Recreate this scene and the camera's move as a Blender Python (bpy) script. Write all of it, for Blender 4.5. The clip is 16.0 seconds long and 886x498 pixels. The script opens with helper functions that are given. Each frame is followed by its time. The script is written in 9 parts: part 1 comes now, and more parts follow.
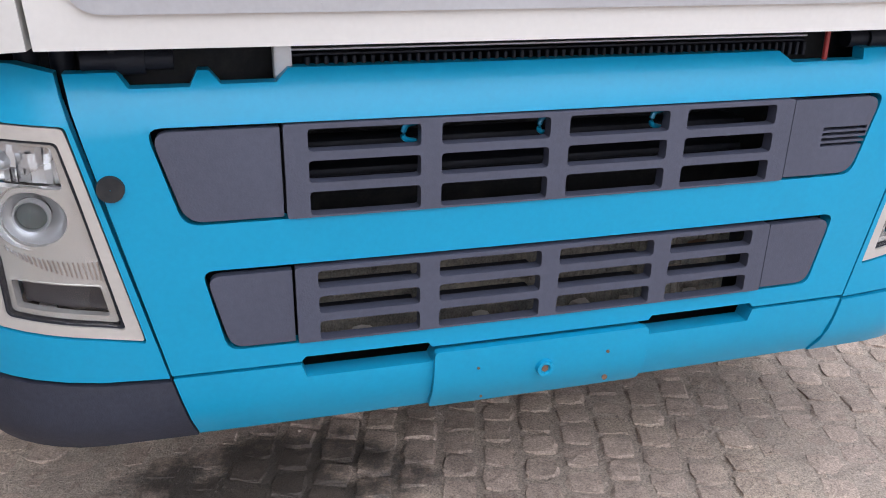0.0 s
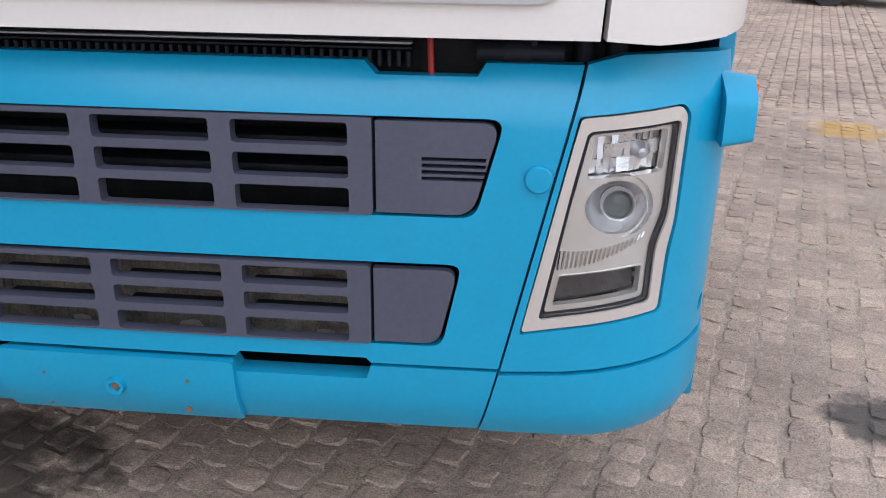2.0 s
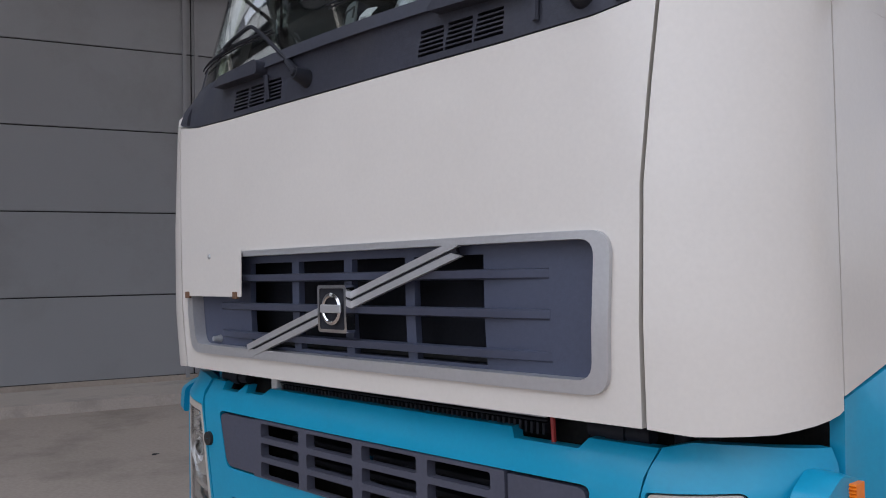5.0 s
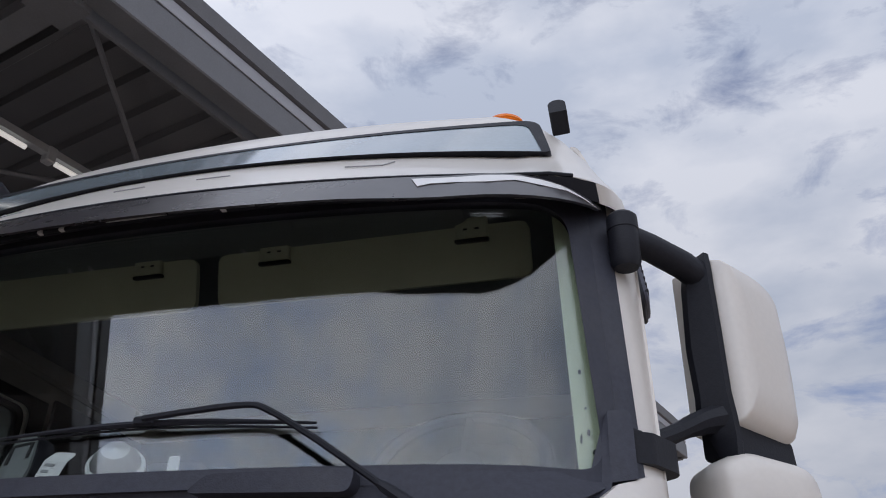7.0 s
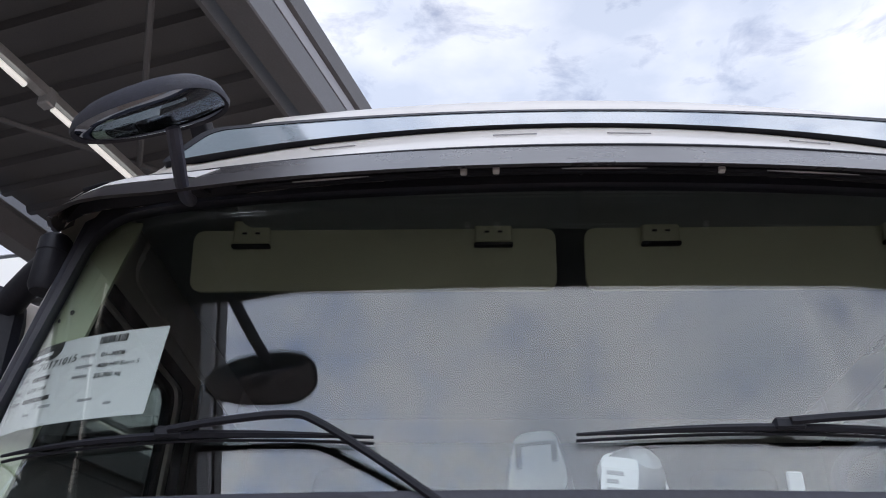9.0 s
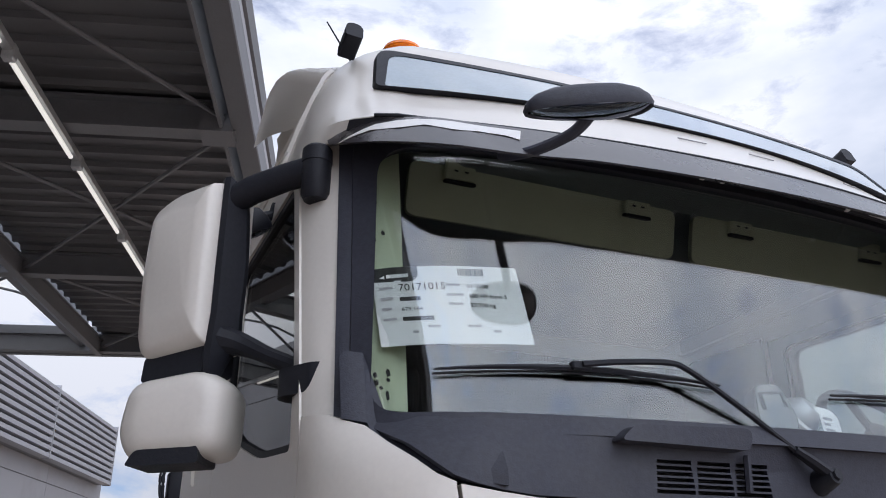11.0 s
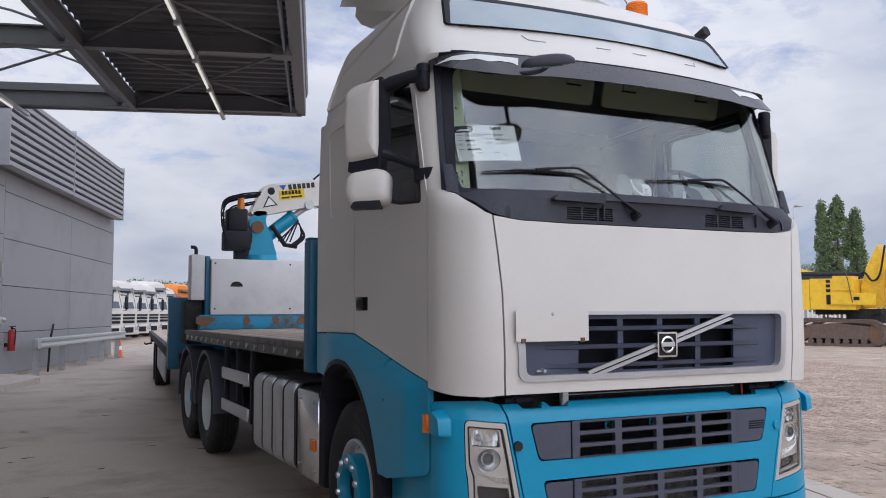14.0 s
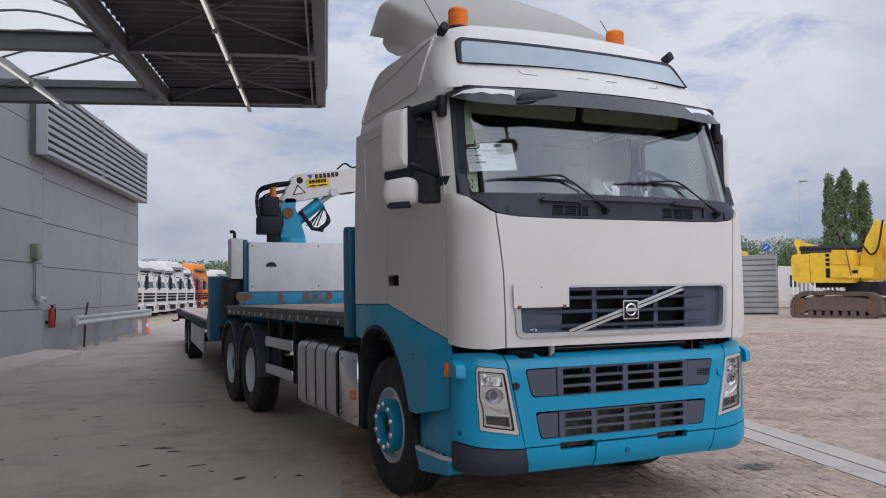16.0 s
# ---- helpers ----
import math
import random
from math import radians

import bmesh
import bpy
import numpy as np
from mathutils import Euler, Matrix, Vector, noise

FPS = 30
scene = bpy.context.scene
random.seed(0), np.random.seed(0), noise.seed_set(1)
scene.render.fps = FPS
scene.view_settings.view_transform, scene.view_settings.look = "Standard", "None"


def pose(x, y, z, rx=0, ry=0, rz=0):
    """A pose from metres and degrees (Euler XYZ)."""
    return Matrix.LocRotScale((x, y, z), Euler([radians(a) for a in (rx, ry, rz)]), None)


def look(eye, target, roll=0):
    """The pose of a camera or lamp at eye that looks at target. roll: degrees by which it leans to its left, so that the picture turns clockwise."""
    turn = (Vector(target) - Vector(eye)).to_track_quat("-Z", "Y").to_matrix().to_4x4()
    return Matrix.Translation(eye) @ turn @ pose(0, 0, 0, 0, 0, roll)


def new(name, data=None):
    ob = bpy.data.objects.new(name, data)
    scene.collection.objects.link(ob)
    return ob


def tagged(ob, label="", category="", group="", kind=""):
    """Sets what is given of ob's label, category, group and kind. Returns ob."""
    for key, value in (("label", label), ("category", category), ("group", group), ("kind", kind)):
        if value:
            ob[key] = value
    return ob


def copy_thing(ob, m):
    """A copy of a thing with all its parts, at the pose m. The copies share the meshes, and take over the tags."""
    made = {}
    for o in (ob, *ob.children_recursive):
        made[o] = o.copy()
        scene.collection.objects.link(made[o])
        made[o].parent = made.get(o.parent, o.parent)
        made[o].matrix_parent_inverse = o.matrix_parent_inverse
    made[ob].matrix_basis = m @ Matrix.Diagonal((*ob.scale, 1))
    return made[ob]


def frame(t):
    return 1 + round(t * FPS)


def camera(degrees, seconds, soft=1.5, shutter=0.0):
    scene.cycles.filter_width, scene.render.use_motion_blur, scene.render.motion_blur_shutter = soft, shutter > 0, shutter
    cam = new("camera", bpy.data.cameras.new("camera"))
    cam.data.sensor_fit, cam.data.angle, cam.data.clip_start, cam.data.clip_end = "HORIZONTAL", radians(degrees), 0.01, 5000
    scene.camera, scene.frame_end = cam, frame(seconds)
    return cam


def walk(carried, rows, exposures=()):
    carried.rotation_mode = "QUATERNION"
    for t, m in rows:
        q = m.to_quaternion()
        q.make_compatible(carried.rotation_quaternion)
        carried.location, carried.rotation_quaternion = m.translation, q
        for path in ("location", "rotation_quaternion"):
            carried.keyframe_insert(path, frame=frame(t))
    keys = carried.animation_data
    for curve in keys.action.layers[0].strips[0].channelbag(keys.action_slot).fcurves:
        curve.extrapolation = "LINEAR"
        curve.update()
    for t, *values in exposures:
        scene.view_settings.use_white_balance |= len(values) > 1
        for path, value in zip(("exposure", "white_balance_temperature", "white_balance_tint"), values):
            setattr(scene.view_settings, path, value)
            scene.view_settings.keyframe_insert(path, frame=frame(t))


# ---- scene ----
cam = camera(55.7, 16.0, soft=1.0)
PATH = [
    (0, (-0.684, -1.544, 1.455), (-0.177, 0.226, 0.675), 1.1),
    (0.5, (-0.315, -1.563, 1.439), (0.069, 0.243, 0.670), 1.1),
    (1, (0.093, -1.571, 1.435), (0.333, 0.261, 0.670), 1.2),
    (1.5, (0.480, -1.586, 1.441), (0.585, 0.260, 0.679), 1.1),
    (2, (0.831, -1.482, 1.403), (0.656, 0.365, 0.658), 0.8),
    (2.5, (1.153, -1.353, 1.403), (0.628, 0.420, 0.641), 0.3),
    (3, (1.431, -1.291, 1.424), (0.563, 0.338, 0.655), -0.5),
    (3.2, (1.521, -1.246, 1.418), (0.531, 0.315, 0.653), -0.6),
    (5.3, (1.902, -1.580, 1.565), (0.474, -0.188, 1.722), -0.2),
    (5.5, (1.888, -1.641, 1.595), (0.535, -0.182, 1.799), -0.0),
    (6, (1.745, -1.679, 1.692), (0.595, -0.084, 2.056), 0.2),
    (6.5, (1.516, -1.526, 1.794), (0.719, 0.171, 2.490), 0.7),
    (7, (1.226, -1.443, 1.823), (0.785, 0.243, 2.804), 0.9),
    (7.5, (0.922, -1.375, 1.845), (0.550, 0.316, 2.845), 1.1),
    (8, (0.562, -1.280, 1.876), (0.260, 0.422, 2.882), 1.2),
    (8.5, (0.160, -1.272, 1.878), (-0.053, 0.437, 2.893), 1.3),
    (9, (-0.234, -1.275, 1.904), (-0.299, 0.443, 2.925), 0.7),
    (9.5, (-0.613, -1.217, 1.914), (-0.517, 0.501, 2.933), 0.7),
    (10, (-0.977, -1.249, 1.928), (-0.610, 0.504, 2.818), 0.4),
    (12.3, (-2.303, -2.080, 1.771), (-1.412, -0.390, 2.360), -0.4),
    (12.5, (-2.370, -2.247, 1.737), (-1.482, -0.530, 2.250), 0.4),
    (13, (-2.613, -2.759, 1.707), (-1.757, -0.997, 2.113), -0.3),
    (13.5, (-2.761, -3.201, 1.644), (-1.911, -1.419, 1.965), -0.2),
    (14, (-3.005, -3.601, 1.603), (-2.142, -1.803, 1.756), -0.3),
    (14.5, (-3.244, -3.985, 1.627), (-2.376, -2.186, 1.727), -0.6),
    (15, (-3.368, -4.371, 1.591), (-2.501, -2.571, 1.681), -0.6),
    (15.5, (-3.522, -4.653, 1.597), (-2.668, -2.846, 1.676), -0.7),
    (16, (-3.624, -4.806, 1.585), (-2.781, -2.995, 1.683), -0.8),
]
walk(cam, [(t, look(eye, target, roll)) for t, eye, target, roll in PATH],
     [(0, 0.78), (1.0, 0.60), (3.0, 0.44), (5.4, -0.12), (6.0, 0.02), (6.5, -0.12), (7.0, -0.38), (7.6, -0.40), (8.5, -0.02), (9.2, 0.24), (10.0, 0.44), (12.5, -0.14), (14.5, 0.14), (16.0, -0.05)])

# ---- world and light ----
SUN_EL, SUN_AZ = 38, 195


def build_world():
    w = bpy.data.worlds.new("sky")
    scene.world = w
    w.use_nodes = True
    nt = w.node_tree
    nt.nodes.clear()
    out = nt.nodes.new("ShaderNodeOutputWorld")
    bg = nt.nodes.new("ShaderNodeBackground")
    bg.inputs["Strength"].default_value = 0.1
    sky = nt.nodes.new("ShaderNodeTexSky")
    sky.sky_type, sky.sun_disc = "NISHITA", False
    sky.sun_elevation, sky.sun_rotation = radians(SUN_EL), radians(SUN_AZ)
    tc = nt.nodes.new("ShaderNodeTexCoord")
    mp = nt.nodes.new("ShaderNodeMapping")
    mp.inputs["Scale"].default_value = (1.0, 1.0, 2.2)
    nt.links.new(tc.outputs["Generated"], mp.inputs["Vector"])
    n1 = nt.nodes.new("ShaderNodeTexNoise")
    n1.inputs["Scale"].default_value, n1.inputs["Detail"].default_value, n1.inputs["Roughness"].default_value = 8.5, 11, 0.62
    n1.inputs["Distortion"].default_value = 0.35
    n2 = nt.nodes.new("ShaderNodeTexNoise")
    n2.inputs["Scale"].default_value, n2.inputs["Detail"].default_value = 3.4, 9
    nt.links.new(mp.outputs["Vector"], n1.inputs["Vector"])
    nt.links.new(mp.outputs["Vector"], n2.inputs["Vector"])
    cover = nt.nodes.new("ShaderNodeValToRGB")
    cover.color_ramp.elements[0].position, cover.color_ramp.elements[0].color = 0.21, (0.26, 0.26, 0.26, 1)
    cover.color_ramp.elements[1].position, cover.color_ramp.elements[1].color = 0.48, (1, 1, 1, 1)
    tone = nt.nodes.new("ShaderNodeValToRGB")
    tone.color_ramp.elements[0].position, tone.color_ramp.elements[0].color = 0.38, (6.2, 6.9, 8.6, 1)
    tone.color_ramp.elements[1].position, tone.color_ramp.elements[1].color = 0.56, (9.2, 9.55, 10.8, 1)
    nt.links.new(n2.outputs["Fac"], tone.inputs["Fac"])
    mx = nt.nodes.new("ShaderNodeMix")
    mx.data_type = "RGBA"
    nt.links.new(cover.outputs["Color"], mx.inputs["Factor"])
    deep = nt.nodes.new("ShaderNodeVectorMath")
    deep.operation = "MULTIPLY"
    deep.inputs[1].default_value = (0.45, 0.75, 1.30)
    nt.links.new(sky.outputs["Color"], deep.inputs[0])
    nt.links.new(deep.outputs["Vector"], mx.inputs["A"])
    nt.links.new(tone.outputs["Color"], mx.inputs["B"])
    # the cloud cover is brighter towards the hidden sun
    el, az = radians(SUN_EL), radians(SUN_AZ)
    dot = nt.nodes.new("ShaderNodeVectorMath")
    dot.operation = "DOT_PRODUCT"
    dot.inputs[1].default_value = (math.sin(az) * math.cos(el), math.cos(az) * math.cos(el), math.sin(el))
    nt.links.new(tc.outputs["Generated"], dot.inputs[0])
    lift = nt.nodes.new("ShaderNodeMapRange")
    lift.interpolation_type = "SMOOTHSTEP"
    lift.inputs["From Min"].default_value, lift.inputs["From Max"].default_value = -0.2, 1.0
    lift.inputs["To Min"].default_value, lift.inputs["To Max"].default_value = 0.77, 1.68
    nt.links.new(dot.outputs["Value"], lift.inputs["Value"])
    shine = nt.nodes.new("ShaderNodeVectorMath")
    shine.operation = "SCALE"
    sep = nt.nodes.new("ShaderNodeSeparateXYZ")
    nt.links.new(tc.outputs["Generated"], sep.inputs[0])
    high = nt.nodes.new("ShaderNodeValToRGB")
    stops = high.color_ramp.elements
    stops[0].position, stops[0].color = 0.0, (0.78, 0.79, 0.82, 1)
    stops[1].position, stops[1].color = 1.0, (0.85, 0.87, 0.92, 1)
    mid = stops.new(0.66)
    mid.color = (1.30, 1.30, 1.30, 1)
    nt.links.new(sep.outputs["Z"], high.inputs["Fac"])
    # the cover opens up high in the south
    gap = nt.nodes.new("ShaderNodeVectorMath")
    gap.operation = "DOT_PRODUCT"
    gap.inputs[1].default_value = (-0.55, -0.40, 0.733)
    nt.links.new(tc.outputs["Generated"], gap.inputs[0])
    thin = nt.nodes.new("ShaderNodeMapRange")
    thin.inputs["From Min"].default_value, thin.inputs["From Max"].default_value = 0.86, 0.97
    thin.inputs["To Min"].default_value, thin.inputs["To Max"].default_value = 0.0, 0.11
    nt.links.new(gap.outputs["Value"], thin.inputs["Value"])
    open_up = nt.nodes.new("ShaderNodeMath")
    open_up.operation = "SUBTRACT"
    nt.links.new(n1.outputs["Fac"], open_up.inputs[0])
    nt.links.new(thin.outputs["Result"], open_up.inputs[1])
    nt.links.new(open_up.outputs[0], cover.inputs["Fac"])
    both = nt.nodes.new("ShaderNodeMath")
    both.operation = "MULTIPLY"
    nt.links.new(lift.outputs["Result"], both.inputs[0])
    nt.links.new(high.outputs["Color"], both.inputs[1])
    nt.links.new(mx.outputs["Result"], shine.inputs[0])
    nt.links.new(both.outputs[0], shine.inputs["Scale"])
    nt.links.new(shine.outputs["Vector"], bg.inputs["Color"])
    nt.links.new(bg.outputs["Background"], out.inputs["Surface"])
    sun = bpy.data.lights.new("sun", "SUN")
    sun.energy, sun.angle, sun.color = 0.5, radians(90), (1.0, 0.98, 0.95)
    ob = new("sun", sun)
    el, az = radians(SUN_EL), radians(SUN_AZ)
    way = Vector((math.sin(az) * math.cos(el), math.cos(az) * math.cos(el), math.sin(el)))
    ob.matrix_world = look(way * 50, (0, 0, 0))


build_world()


# ---- materials ----
def material(name, base, rough=0.5, metal=0.0, vary=0.12, scale=6.0, fine=90.0, bump=0.0, dirt=None, dirt_amount=0.0, coat=0.0, dirt_scale=2.0, per=0.0, bump_scale=None, stretch=None, ior=None):
    """A surface with broad and fine variation of colour and roughness, and fine relief."""
    m = bpy.data.materials.new(name)
    m.use_nodes = True
    nt = m.node_tree
    b = nt.nodes["Principled BSDF"]
    tc = nt.nodes.new("ShaderNodeTexCoord")
    vec = tc.outputs["Object"]
    if stretch:
        mp = nt.nodes.new("ShaderNodeMapping")
        mp.inputs["Scale"].default_value = stretch
        nt.links.new(vec, mp.inputs["Vector"])
        vec = mp.outputs["Vector"]

    def noise_node(s, detail=4):
        n = nt.nodes.new("ShaderNodeTexNoise")
        n.inputs["Scale"].default_value, n.inputs["Detail"].default_value = s, detail
        nt.links.new(vec, n.inputs["Vector"])
        return n

    a, f = noise_node(scale), noise_node(fine, 2)
    add = nt.nodes.new("ShaderNodeMath")
    add.operation = "ADD"
    nt.links.new(a.outputs["Fac"], add.inputs[0])
    nt.links.new(f.outputs["Fac"], add.inputs[1])
    value = nt.nodes.new("ShaderNodeMapRange")
    value.inputs["From Min"].default_value, value.inputs["From Max"].default_value = 0.6, 1.4
    value.inputs["To Min"].default_value, value.inputs["To Max"].default_value = 1 - vary, 1 + vary
    nt.links.new(add.outputs[0], value.inputs["Value"])
    out = value.outputs["Result"]
    if per:
        oi = nt.nodes.new("ShaderNodeObjectInfo")
        ge = nt.nodes.new("ShaderNodeNewGeometry")
        s = nt.nodes.new("ShaderNodeMath")
        s.operation = "ADD"
        nt.links.new(oi.outputs["Random"], s.inputs[0])
        nt.links.new(ge.outputs["Random Per Island"], s.inputs[1])
        fr = nt.nodes.new("ShaderNodeMath")
        fr.operation = "FRACT"
        nt.links.new(s.outputs[0], fr.inputs[0])
        pr = nt.nodes.new("ShaderNodeMapRange")
        pr.inputs["To Min"].default_value, pr.inputs["To Max"].default_value = 1 - per, 1 + per
        nt.links.new(fr.outputs[0], pr.inputs["Value"])
        mu = nt.nodes.new("ShaderNodeMath")
        mu.operation = "MULTIPLY"
        nt.links.new(out, mu.inputs[0])
        nt.links.new(pr.outputs["Result"], mu.inputs[1])
        out = mu.outputs[0]
    col = nt.nodes.new("ShaderNodeVectorMath")
    col.operation = "SCALE"
    col.inputs[0].default_value = base
    nt.links.new(out, col.inputs["Scale"])
    final = col.outputs["Vector"]
    if dirt is not None:
        d = noise_node(dirt_scale, 8)
        d.inputs["Roughness"].default_value = 0.68
        r = nt.nodes.new("ShaderNodeMapRange")
        r.inputs["From Min"].default_value, r.inputs["From Max"].default_value = 0.50, 0.66
        r.inputs["To Max"].default_value = dirt_amount
        nt.links.new(d.outputs["Fac"], r.inputs["Value"])
        mx = nt.nodes.new("ShaderNodeMix")
        mx.data_type = "RGBA"
        mx.inputs["B"].default_value = (*dirt, 1)
        nt.links.new(r.outputs["Result"], mx.inputs["Factor"])
        nt.links.new(final, mx.inputs["A"])
        final = mx.outputs["Result"]
    nt.links.new(final, b.inputs["Base Color"])
    rr = nt.nodes.new("ShaderNodeMapRange")
    rr.inputs["To Min"].default_value, rr.inputs["To Max"].default_value = max(0.02, rough * 0.8), min(1, rough * 1.2)
    nt.links.new(a.outputs["Fac"], rr.inputs["Value"])
    nt.links.new(rr.outputs["Result"], b.inputs["Roughness"])
    b.inputs["Metallic"].default_value = metal
    b.inputs["Coat Weight"].default_value = coat
    b.inputs["Coat Roughness"].default_value = 0.08
    if ior:
        b.inputs["IOR"].default_value = ior
    if bump:
        bp = nt.nodes.new("ShaderNodeBump")
        bp.inputs["Strength"].default_value, bp.inputs["Distance"].default_value = bump, 0.004
        src = noise_node(bump_scale, 5) if bump_scale else f
        nt.links.new(src.outputs["Fac"], bp.inputs["Height"])
        nt.links.new(bp.outputs["Normal"], b.inputs["Normal"])
    return m


def glass(name, tint, gloss=0.05, rough=0.0):
    """Thin pane: see-through with a Fresnel reflection."""
    m = bpy.data.materials.new(name)
    m.use_nodes = True
    nt = m.node_tree
    nt.nodes.clear()
    out = nt.nodes.new("ShaderNodeOutputMaterial")
    tr = nt.nodes.new("ShaderNodeBsdfTransparent")
    tr.inputs["Color"].default_value = (*tint, 1)
    gl = nt.nodes.new("ShaderNodeBsdfGlossy")
    gl.inputs["Roughness"].default_value = rough
    lw = nt.nodes.new("ShaderNodeLayerWeight")
    lw.inputs["Blend"].default_value = 0.5
    pw = nt.nodes.new("ShaderNodeMath")
    pw.operation = "POWER"
    pw.inputs[1].default_value = 4.0
    nt.links.new(lw.outputs["Facing"], pw.inputs[0])
    fr = nt.nodes.new("ShaderNodeMapRange")
    fr.inputs["To Min"].default_value, fr.inputs["To Max"].default_value = gloss, 0.95
    nt.links.new(pw.outputs[0], fr.inputs["Value"])
    mx = nt.nodes.new("ShaderNodeMixShader")
    nt.links.new(fr.outputs["Result"], mx.inputs[0])
    nt.links.new(tr.outputs[0], mx.inputs[1])
    nt.links.new(gl.outputs[0], mx.inputs[2])
    nt.links.new(mx.outputs[0], out.inputs["Surface"])
    return m


def lamp_glow(name, colour, power):
    m = bpy.data.materials.new(name)
    m.use_nodes = True
    b = m.node_tree.nodes["Principled BSDF"]
    b.inputs["Base Color"].default_value = (*colour, 1)
    b.inputs["Emission Color"].default_value = (*colour, 1)
    b.inputs["Emission Strength"].default_value = power
    return m


